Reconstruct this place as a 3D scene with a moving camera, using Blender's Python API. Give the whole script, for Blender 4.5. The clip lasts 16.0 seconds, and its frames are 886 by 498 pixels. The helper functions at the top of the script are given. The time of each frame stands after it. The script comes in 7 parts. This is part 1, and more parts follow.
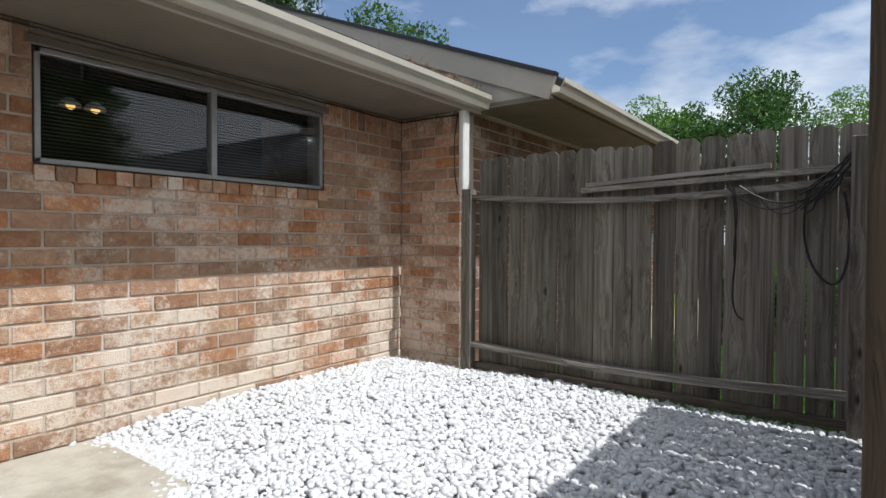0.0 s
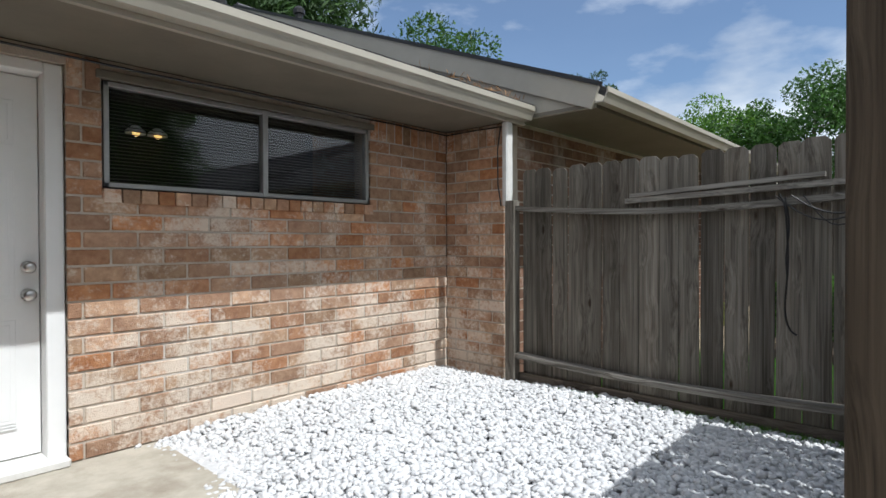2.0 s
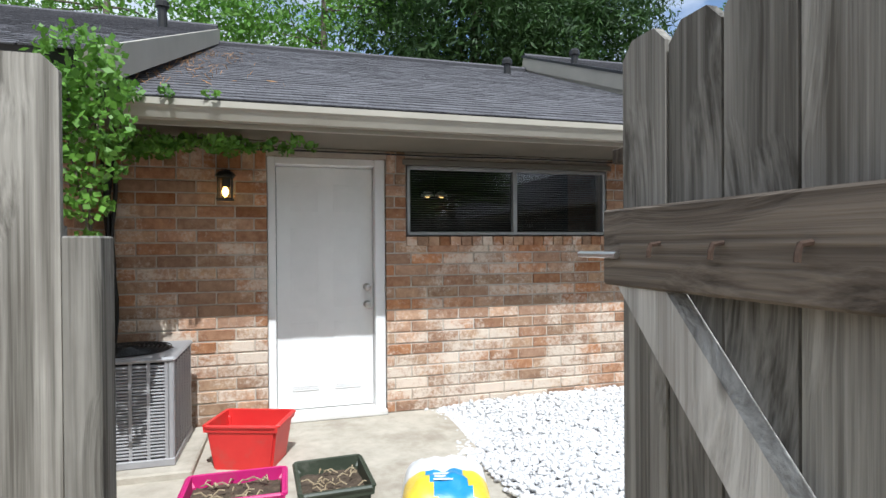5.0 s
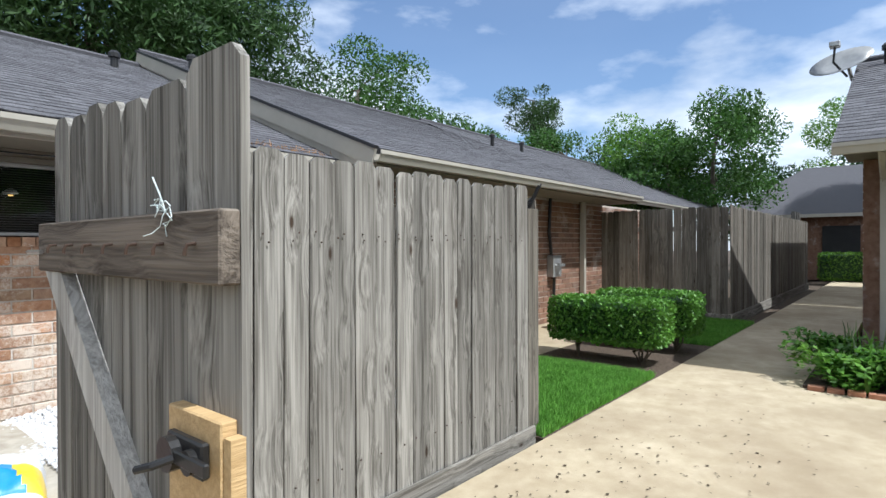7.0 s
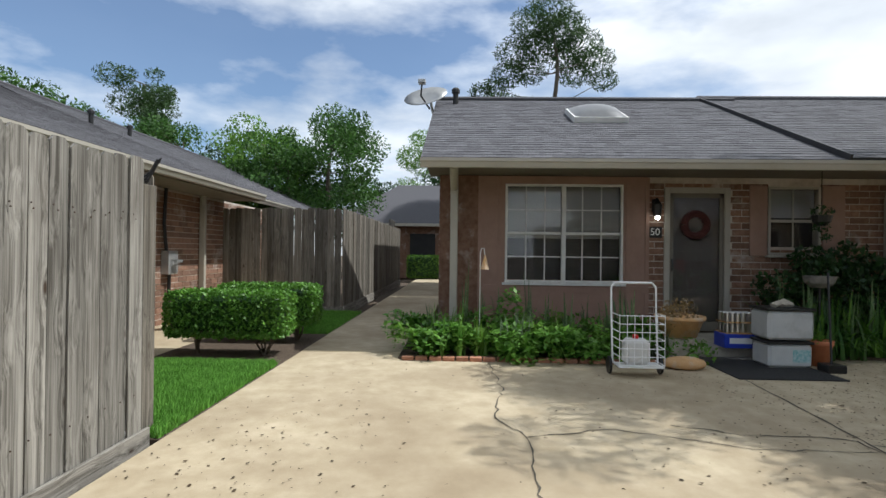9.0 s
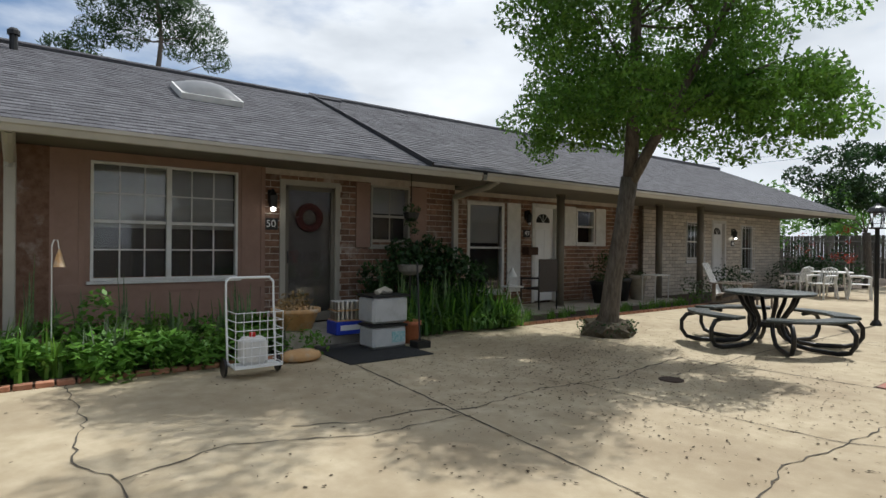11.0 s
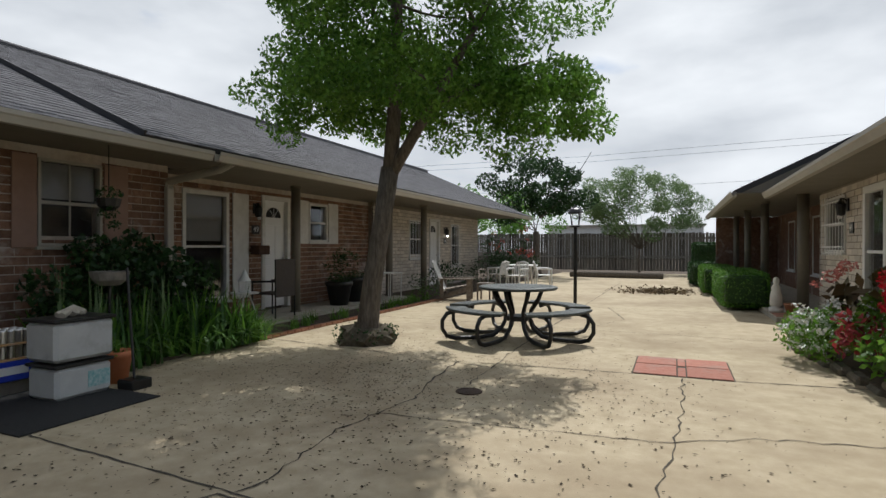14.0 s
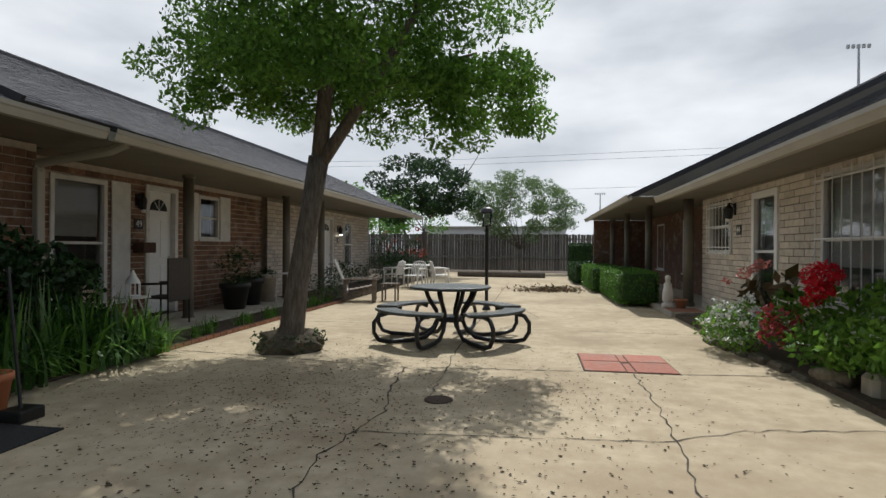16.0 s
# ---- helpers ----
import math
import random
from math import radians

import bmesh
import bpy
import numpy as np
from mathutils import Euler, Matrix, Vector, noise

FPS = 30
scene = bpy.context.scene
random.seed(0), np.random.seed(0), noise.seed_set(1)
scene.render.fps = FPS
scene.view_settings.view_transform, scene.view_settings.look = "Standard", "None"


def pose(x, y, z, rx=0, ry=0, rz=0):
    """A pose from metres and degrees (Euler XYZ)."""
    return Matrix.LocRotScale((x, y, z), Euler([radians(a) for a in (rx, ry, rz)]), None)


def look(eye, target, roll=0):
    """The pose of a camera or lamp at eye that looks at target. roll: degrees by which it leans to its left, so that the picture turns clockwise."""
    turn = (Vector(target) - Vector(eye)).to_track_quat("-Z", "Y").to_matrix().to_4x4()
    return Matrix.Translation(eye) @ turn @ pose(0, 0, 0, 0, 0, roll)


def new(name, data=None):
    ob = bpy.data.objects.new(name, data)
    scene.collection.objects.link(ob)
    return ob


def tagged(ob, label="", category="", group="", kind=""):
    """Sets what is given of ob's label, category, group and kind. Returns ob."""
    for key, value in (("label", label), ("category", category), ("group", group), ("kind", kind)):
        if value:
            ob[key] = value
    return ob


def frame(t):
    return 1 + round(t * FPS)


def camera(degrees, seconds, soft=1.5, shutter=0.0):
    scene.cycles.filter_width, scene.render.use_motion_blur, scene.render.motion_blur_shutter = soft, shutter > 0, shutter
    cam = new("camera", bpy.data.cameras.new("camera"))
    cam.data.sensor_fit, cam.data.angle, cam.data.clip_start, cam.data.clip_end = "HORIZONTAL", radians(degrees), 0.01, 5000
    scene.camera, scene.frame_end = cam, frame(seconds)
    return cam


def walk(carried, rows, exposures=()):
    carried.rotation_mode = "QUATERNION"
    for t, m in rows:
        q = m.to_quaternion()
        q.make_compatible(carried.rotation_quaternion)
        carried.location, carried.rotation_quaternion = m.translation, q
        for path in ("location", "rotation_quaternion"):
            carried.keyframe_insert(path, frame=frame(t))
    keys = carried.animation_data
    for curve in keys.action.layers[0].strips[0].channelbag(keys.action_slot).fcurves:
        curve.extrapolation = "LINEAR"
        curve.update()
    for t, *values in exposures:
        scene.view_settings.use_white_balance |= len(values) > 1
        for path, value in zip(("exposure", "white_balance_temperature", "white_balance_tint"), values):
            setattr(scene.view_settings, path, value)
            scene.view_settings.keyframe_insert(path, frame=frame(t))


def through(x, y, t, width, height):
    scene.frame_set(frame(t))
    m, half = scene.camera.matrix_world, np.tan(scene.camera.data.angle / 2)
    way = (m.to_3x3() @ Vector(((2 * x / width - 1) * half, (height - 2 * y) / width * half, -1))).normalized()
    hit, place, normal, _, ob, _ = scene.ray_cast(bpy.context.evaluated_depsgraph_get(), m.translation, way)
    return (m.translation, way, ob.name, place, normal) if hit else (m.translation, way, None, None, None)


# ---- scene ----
cam = camera(77.3, 16.0)
PATH = [
    (0, (1.847, 1.155, 1.15), (3.454, 2.345, 1.111), 0.3),
    (0.5, (1.895, 1.184, 1.149), (3.538, 2.322, 1.11), 0.4),
    (1, (1.921, 1.181, 1.158), (3.579, 2.299, 1.119), 0.3),
    (1.5, (1.91, 1.148, 1.162), (3.552, 2.289, 1.127), 0.1),
    (2, (1.872, 1.038, 1.208), (3.35, 2.386, 1.186), -0.2),
    (2.5, (1.909, 0.892, 1.241), (3.081, 2.513, 1.229), -0.4),
    (3, (1.932, 0.698, 1.298), (2.719, 2.536, 1.287), -0.5),
    (3.5, (1.906, 0.491, 1.319), (2.483, 2.406, 1.305), -0.5),
    (3.7, (1.891, 0.42, 1.354), (2.4, 2.354, 1.336), -0.5),
    (5.8, (1.962, -0.682, 1.47), (2.598, 1.214, 1.469), 0.1),
    (5.9, (1.976, -0.759, 1.475), (2.741, 1.089, 1.47), 0.9),
    (6, (1.998, -0.8, 1.478), (2.848, 1.01, 1.478), 0.4),
    (6.5, (2.021, -0.954, 1.464), (3.31, 0.575, 1.462), -0.0),
    (7, (1.974, -1.120, 1.445), (3.514, 0.157, 1.431), -0.2),
    (7.5, (1.949, -1.168, 1.422), (3.676, -0.159, 1.417), -0.1),
    (8, (1.965, -1.205, 1.35), (3.818, -0.45, 1.354), 0.0),
    (8.5, (1.987, -1.133, 1.294), (3.942, -0.712, 1.302), 0.4),
    (9, (1.948, -1.069, 1.287), (3.947, -1.008, 1.297), 0.7),
    (9.5, (1.94, -1.014, 1.287), (3.919, -1.303, 1.295), 0.7),
    (10, (1.91, -1.038, 1.302), (3.809, -1.664, 1.307), 0.5),
    (10.2, (1.947, -1.075, 1.314), (3.8, -1.828, 1.314), 0.5),
    (12.3, (2.957, -1.262, 1.303), (4.125, -2.885, 1.302), 0.3),
    (12.5, (2.999, -1.323, 1.306), (4.122, -2.978, 1.305), 0.2),
    (13, (3.182, -1.434, 1.297), (4.19, -3.161, 1.295), 0.1),
    (13.5, (3.429, -1.541, 1.291), (4.336, -3.324, 1.289), 0.1),
    (14, (3.683, -1.627, 1.301), (4.454, -3.472, 1.293), 0.1),
    (14.5, (3.961, -1.719, 1.274), (4.616, -3.609, 1.268), 0.3),
    (15, (4.204, -1.742, 1.275), (4.751, -3.666, 1.27), 0.4),
    (15.5, (4.437, -1.716, 1.271), (4.852, -3.673, 1.267), 0.4),
    (16, (4.616, -1.771, 1.263), (4.937, -3.745, 1.259), 0.4),
]
walk(cam, [(t, look(e, g, r)) for t, e, g, r in PATH],
     [(0, -0.22, 6050, 9), (2.0, -0.25, 5950, 8), (3.5, -0.34, 5950, 8), (6, 0.2, 5750, 8), (7.5, 0.0, 5800, 8), (9, -0.18, 6050, 8), (10, -0.26, 6100, 8), (12.5, -0.48, 6200, 9), (16, -0.54, 6200, 9)])

# ---- light ----
SUN_DIR = Vector((0.0, -0.541, 0.841)).normalized()
sun = new("sun", bpy.data.lights.new("sun", "SUN"))
sun.data.energy, sun.data.angle, sun.data.color = 5.5, radians(0.6), (1.0, 0.965, 0.91)
sun.matrix_world = look(SUN_DIR * 60, (0, 0, 0))

world = bpy.data.worlds.new("sky")
scene.world = world
world.use_nodes = True
wn, wl = world.node_tree.nodes, world.node_tree.links
wn.clear()
sky = wn.new("ShaderNodeTexSky")
sky.sky_type, sky.sun_disc = "NISHITA", False
sky.sun_elevation = math.asin(SUN_DIR.z)
sky.sun_rotation = math.atan2(SUN_DIR.x, SUN_DIR.y)
sky.dust_density, sky.ozone_density = 0.6, 3.0
geo = wn.new("ShaderNodeTexCoord")
squash = wn.new("ShaderNodeMapping")
squash.inputs["Scale"].default_value = (1.0, 1.0, 2.6)
squash.inputs["Location"].default_value = (0.35, 0.2, 0.0)
wl.new(geo.outputs["Generated"], squash.inputs["Vector"])
cloud = wn.new("ShaderNodeTexNoise")
cloud.inputs["Scale"].default_value, cloud.inputs["Detail"].default_value = 2.1, 12
cloud.inputs["Roughness"].default_value = 0.52
wl.new(squash.outputs["Vector"], cloud.inputs["Vector"])
# the cloud cover thickens towards the south
sep = wn.new("ShaderNodeSeparateXYZ")
wl.new(geo.outputs["Generated"], sep.inputs["Vector"])
cover = wn.new("ShaderNodeMapRange")
cover.inputs["From Min"].default_value, cover.inputs["From Max"].default_value = 0.35, -0.75
cover.inputs["To Min"].default_value, cover.inputs["To Max"].default_value = 0.03, 0.26
wl.new(sep.outputs["Y"], cover.inputs["Value"])
plus = wn.new("ShaderNodeMath")
wl.new(cloud.outputs["Fac"], plus.inputs[0])
wl.new(cover.outputs["Result"], plus.inputs[1])
ramp = wn.new("ShaderNodeValToRGB")
ramp.color_ramp.elements[0].position, ramp.color_ramp.elements[1].position = 0.47, 0.62
ramp.color_ramp.elements[0].color = (0.05, 0.05, 0.05, 1)  # thin haze
wl.new(plus.outputs["Value"], ramp.inputs["Fac"])
grey = wn.new("ShaderNodeTexNoise")
grey.inputs["Scale"].default_value, grey.inputs["Detail"].default_value = 3.0, 9
wl.new(squash.outputs["Vector"], grey.inputs["Vector"])
tone = wn.new("ShaderNodeMix")
tone.data_type = "RGBA"
tone.inputs["A"].default_value, tone.inputs["B"].default_value = (5.6, 5.85, 6.2, 1), (9.4, 9.5, 9.6, 1)
depth = wn.new("ShaderNodeMapRange")
depth.inputs["From Min"].default_value, depth.inputs["From Max"].default_value = 0.32, 0.66
wl.new(grey.outputs["Fac"], depth.inputs["Value"])
wl.new(depth.outputs["Result"], tone.inputs["Factor"])
mixed = wn.new("ShaderNodeMix")
mixed.data_type = "RGBA"
wl.new(ramp.outputs["Color"], mixed.inputs["Factor"])
wl.new(sky.outputs["Color"], mixed.inputs["A"])
wl.new(tone.outputs["Result"], mixed.inputs["B"])
back = wn.new("ShaderNodeBackground")
back.inputs["Strength"].default_value = 0.14
wl.new(mixed.outputs["Result"], back.inputs["Color"])
out = wn.new("ShaderNodeOutputWorld")
wl.new(back.outputs["Background"], out.inputs["Surface"])

# ---- materials ----
def mat(name, a, b=None, scale=6.0, stretch=(1, 1, 1), rough=0.8, bump=0.15, fine=70.0, metal=0.0, vary=0.0, island=False,
        dirt=None, dirt_scale=1.3, dirt_at=(0.5, 0.7), spec=0.4, knots=False, through=0.0, hues=0.0):
    """Two colours mixed by a grain, stains at a larger scale, pieces that differ, and a fine relief, all in world metres."""
    m = bpy.data.materials.new(name)
    m.use_nodes = True
    n, l = m.node_tree.nodes, m.node_tree.links
    bsdf = n["Principled BSDF"]
    where = n.new("ShaderNodeNewGeometry")
    mapped = n.new("ShaderNodeMapping")
    mapped.inputs["Scale"].default_value = stretch
    l.new(where.outputs["Position"], mapped.inputs["Vector"])
    vec = mapped.outputs["Vector"]
    info = None
    if vary or not island:
        info = n.new("ShaderNodeObjectInfo")
        shift = n.new("ShaderNodeVectorMath")
        shift.operation = "MULTIPLY_ADD"
        shift.inputs[1].default_value = (7.0, 5.0, 3.0)
        l.new(info.outputs["Random"], shift.inputs[0])
        l.new(vec, shift.inputs[2])
        vec = shift.outputs[0]
    grain = n.new("ShaderNodeTexNoise")
    grain.inputs["Scale"].default_value, grain.inputs["Detail"].default_value, grain.inputs["Roughness"].default_value = scale, 6, 0.62
    l.new(vec, grain.inputs["Vector"])
    mix = n.new("ShaderNodeMix")
    mix.data_type = "RGBA"
    mix.inputs["A"].default_value, mix.inputs["B"].default_value = (*a, 1), (*(b or a), 1)
    ramp = n.new("ShaderNodeMapRange")
    ramp.inputs["From Min"].default_value, ramp.inputs["From Max"].default_value = 0.32, 0.68
    l.new(grain.outputs["Fac"], ramp.inputs["Value"])
    l.new(ramp.outputs["Result"], mix.inputs["Factor"])
    colour = mix.outputs["Result"]
    if dirt:
        stain = n.new("ShaderNodeTexNoise")
        stain.inputs["Scale"].default_value, stain.inputs["Detail"].default_value, stain.inputs["Roughness"].default_value = dirt_scale, 8, 0.66
        l.new(where.outputs["Position"], stain.inputs["Vector"])
        cut = n.new("ShaderNodeMapRange")
        cut.inputs["From Min"].default_value, cut.inputs["From Max"].default_value = dirt_at
        l.new(stain.outputs["Fac"], cut.inputs["Value"])
        over = n.new("ShaderNodeMix")
        over.data_type = "RGBA"
        over.inputs["B"].default_value = (*dirt, 1)
        l.new(cut.outputs["Result"], over.inputs["Factor"])
        l.new(colour, over.inputs["A"])
        colour = over.outputs["Result"]
    if knots:
        flat = n.new("ShaderNodeMapping")
        flat.inputs["Scale"].default_value = (8.0, 8.0, 2.6)
        l.new(where.outputs["Position"], flat.inputs["Vector"])
        cells = n.new("ShaderNodeTexVoronoi")
        cells.inputs["Scale"].default_value = 1.0
        l.new(flat.outputs["Vector"], cells.inputs["Vector"])
        eye = n.new("ShaderNodeMapRange")
        eye.inputs["From Min"].default_value, eye.inputs["From Max"].default_value = 0.10, 0.05
        l.new(cells.outputs["Distance"], eye.inputs["Value"])
        dark = n.new("ShaderNodeMix")
        dark.data_type = "RGBA"
        dark.inputs["B"].default_value = (0.045, 0.03, 0.02, 1)
        l.new(eye.outputs["Result"], dark.inputs["Factor"])
        l.new(colour, dark.inputs["A"])
        colour = dark.outputs["Result"]
    if vary:
        bright = n.new("ShaderNodeHueSaturation")
        span = n.new("ShaderNodeMapRange")
        span.inputs["To Min"].default_value, span.inputs["To Max"].default_value = 1 - vary, 1 + vary
        l.new(where.outputs["Random Per Island"] if island else info.outputs["Random"], span.inputs["Value"])
        l.new(span.outputs["Result"], bright.inputs["Value"])
        if hues:
            turn = n.new("ShaderNodeMapRange")
            turn.inputs["To Min"].default_value, turn.inputs["To Max"].default_value = 0.5 + hues, 0.5 - hues
            mixup = n.new("ShaderNodeMath")
            mixup.operation = "FRACT"
            scaled = n.new("ShaderNodeMath")
            scaled.operation = "MULTIPLY"
            scaled.inputs[1].default_value = 37.0
            l.new(info.outputs["Random"], scaled.inputs[0])
            l.new(scaled.outputs[0], mixup.inputs[0])
            l.new(mixup.outputs[0], turn.inputs["Value"])
            l.new(turn.outputs["Result"], bright.inputs["Hue"])
            rich = n.new("ShaderNodeMapRange")
            rich.inputs["From Min"].default_value, rich.inputs["To Min"].default_value, rich.inputs["To Max"].default_value = 0.6, 0.92, 1.22
            l.new(mixup.outputs[0], rich.inputs["Value"])
            l.new(rich.outputs["Result"], bright.inputs["Saturation"])
        l.new(colour, bright.inputs["Color"])
        colour = bright.outputs["Color"]
    l.new(colour, bsdf.inputs["Base Color"])
    bsdf.inputs["Roughness"].default_value, bsdf.inputs["Metallic"].default_value = rough, metal
    bsdf.inputs["Specular IOR Level"].default_value = spec
    if bump:
        small = n.new("ShaderNodeTexNoise")
        small.inputs["Scale"].default_value, small.inputs["Detail"].default_value = fine, 4
        l.new(vec, small.inputs["Vector"])
        relief = n.new("ShaderNodeBump")
        relief.inputs["Strength"].default_value, relief.inputs["Distance"].default_value = bump, 0.01
        l.new(small.outputs["Fac"], relief.inputs["Height"])
        l.new(relief.outputs["Normal"], bsdf.inputs["Normal"])
    if through:
        bsdf.inputs["Subsurface Weight"].default_value = 0
        clear = n.new("ShaderNodeBsdfTranslucent")
        l.new(colour, clear.inputs["Color"])
        blend = n.new("ShaderNodeMixShader")
        blend.inputs["Fac"].default_value = through
        l.new(bsdf.outputs["BSDF"], blend.inputs[1])
        l.new(clear.outputs["BSDF"], blend.inputs[2])
        l.new(blend.outputs["Shader"], n["Material Output"].inputs["Surface"])
    return m


def wood(name, a, b, along=2, vary=0.2, stain=(0.10, 0.085, 0.07), knot=True):
    """Weathered sawn timber: broad and fine grain along one axis, bent round knots, with stains and a raised grain."""
    m = bpy.data.materials.new(name)
    m.use_nodes = True
    n, l = m.node_tree.nodes, m.node_tree.links
    bsdf = n["Principled BSDF"]
    where, info = n.new("ShaderNodeNewGeometry"), n.new("ShaderNodeObjectInfo")

    def scaled(vec, across, length):
        mp = n.new("ShaderNodeMapping")
        mp.inputs["Scale"].default_value = [length if i == along else across for i in range(3)]
        l.new(vec, mp.inputs["Vector"])
        return mp.outputs["Vector"]

    def grain(vec, detail, rough):
        t = n.new("ShaderNodeTexNoise")
        t.inputs["Scale"].default_value, t.inputs["Detail"].default_value, t.inputs["Roughness"].default_value = 1.0, detail, rough
        l.new(vec, t.inputs["Vector"])
        return t.outputs["Fac"]

    def spread(value, lo, hi, to0=0.0, to1=1.0):
        r = n.new("ShaderNodeMapRange")
        for key, x in (("From Min", lo), ("From Max", hi), ("To Min", to0), ("To Max", to1)):
            r.inputs[key].default_value = x
        l.new(value, r.inputs["Value"])
        return r.outputs["Result"]

    def over(fac, low, high):
        x = n.new("ShaderNodeMix")
        x.data_type = "RGBA"
        l.new(fac, x.inputs["Factor"])
        for key, c in (("A", low), ("B", high)):
            if isinstance(c, tuple):
                x.inputs[key].default_value = (*c, 1)
            else:
                l.new(c, x.inputs[key])
        return x.outputs["Result"]

    shift = n.new("ShaderNodeVectorMath")
    shift.operation = "MULTIPLY_ADD"
    shift.inputs[1].default_value = (31.0, 17.0, 23.0)
    l.new(info.outputs["Random"], shift.inputs[0])
    l.new(where.outputs["Position"], shift.inputs[2])
    vec = shift.outputs[0]
    cells = n.new("ShaderNodeTexVoronoi")
    cells.inputs["Scale"].default_value = 1.0
    l.new(scaled(vec, 7.0, 2.4), cells.inputs["Vector"])
    bend = n.new("ShaderNodeVectorMath")
    l.new(spread(cells.outputs["Distance"], 0.05, 0.5, 0.035, 0.0), bend.inputs[0])
    l.new(vec, bend.inputs[1])
    vec = bend.outputs[0]
    broad_, fine_ = grain(scaled(vec, 26.0, 0.9), 3, 0.55), grain(scaled(vec, 110.0, 1.6), 4, 0.6)
    mixed_ = n.new("ShaderNodeMath")
    mixed_.operation = "MULTIPLY_ADD"
    mixed_.inputs[1].default_value = 0.9
    l.new(fine_, mixed_.inputs[0])
    l.new(broad_, mixed_.inputs[2])
    fac = spread(mixed_.outputs[0], 0.72, 1.15)
    colour = over(fac, a, b)
    colour = over(spread(grain(scaled(where.outputs["Position"], 2.2, 0.9), 6, 0.65), 0.52, 0.78, 0.0, 0.7), colour, stain)
    if knot:
        colour = over(spread(cells.outputs["Distance"], 0.11, 0.05), colour, (0.045, 0.03, 0.02))
    tone_ = n.new("ShaderNodeHueSaturation")
    l.new(spread(info.outputs["Random"], 0.0, 1.0, 1 - vary, 1 + vary), tone_.inputs["Value"])
    l.new(colour, tone_.inputs["Color"])
    l.new(tone_.outputs["Color"], bsdf.inputs["Base Color"])
    bsdf.inputs["Roughness"].default_value, bsdf.inputs["Specular IOR Level"].default_value = 0.9, 0.25
    relief = n.new("ShaderNodeBump")
    relief.inputs["Strength"].default_value, relief.inputs["Distance"].default_value = 0.6, 0.004
    l.new(fac, relief.inputs["Height"])
    l.new(relief.outputs["Normal"], bsdf.inputs["Normal"])
    return m


def stained_brick(name, dark, light, bloom, vary=0.28):
    """Fired brick of uneven colour with a crust of white salts in ragged patches, thicker near the ground, which also
    puts the sunlit lower band's brightness into the colour.
    """
    m = mat(name, dark, light, 16, rough=0.93, bump=0.7, fine=120, vary=vary, hues=0.008)
    n, l = m.node_tree.nodes, m.node_tree.links
    bsdf = n["Principled BSDF"]
    below = bsdf.inputs["Base Color"].links[0].from_socket
    where, info = n.new("ShaderNodeNewGeometry"), n.new("ShaderNodeObjectInfo")
    total = None
    for scale, detail, rough, share in ((30.0, 8, 0.8, 0.6), (2.6, 4, 0.6, 0.6)):
        t = n.new("ShaderNodeTexNoise")
        t.inputs["Scale"].default_value, t.inputs["Detail"].default_value, t.inputs["Roughness"].default_value = scale, detail, rough
        l.new(where.outputs["Position"], t.inputs["Vector"])
        add = n.new("ShaderNodeMath")
        add.operation = "MULTIPLY_ADD"
        add.inputs[1].default_value, add.inputs[2].default_value = share, 0.0
        l.new(t.outputs["Fac"], add.inputs[0])
        if total:
            l.new(total, add.inputs[2])
        total = add.outputs[0]
    sep_ = n.new("ShaderNodeSeparateXYZ")
    l.new(where.outputs["Position"], sep_.inputs["Vector"])
    # height term: more salts low down, also lightening the wall's sunlit band
    for value, lo, hi, to0, to1 in ((sep_.outputs["Z"], 0.2, 1.7, 0.095, -0.01), (info.outputs["Random"], 0.0, 1.0, -0.05, 0.05)):
        r = n.new("ShaderNodeMapRange")
        for key, x in (("From Min", lo), ("From Max", hi), ("To Min", to0), ("To Max", to1)):
            r.inputs[key].default_value = x
        l.new(value, r.inputs["Value"])
        add = n.new("ShaderNodeMath")
        l.new(total, add.inputs[0])
        l.new(r.outputs["Result"], add.inputs[1])
        total = add.outputs[0]
    cut = n.new("ShaderNodeMapRange")
    cut.inputs["From Min"].default_value, cut.inputs["From Max"].default_value, cut.inputs["To Max"].default_value = 0.625, 0.745, 0.8
    l.new(total, cut.inputs["Value"])
    mix = n.new("ShaderNodeMix")
    mix.data_type = "RGBA"
    mix.inputs["B"].default_value = (*bloom, 1)
    l.new(cut.outputs["Result"], mix.inputs["Factor"])
    l.new(below, mix.inputs["A"])
    l.new(mix.outputs["Result"], bsdf.inputs["Base Color"])
    return m


def glow(name, colour, strength):
    m = bpy.data.materials.new(name)
    m.use_nodes = True
    b = m.node_tree.nodes["Principled BSDF"]
    b.inputs["Base Color"].default_value = (*colour, 1)
    b.inputs["Emission Color"].default_value, b.inputs["Emission Strength"].default_value = (*colour, 1), strength
    return m


def glass(name, tint=(0.95, 0.97, 0.97), clear=1.0):
    m = bpy.data.materials.new(name)
    m.use_nodes = True
    n, l = m.node_tree.nodes, m.node_tree.links
    b = n["Principled BSDF"]
    b.inputs["Base Color"].default_value, b.inputs["Roughness"].default_value = (*tint, 1), 0.02
    b.inputs["Transmission Weight"].default_value, b.inputs["IOR"].default_value = clear, 1.45
    return m


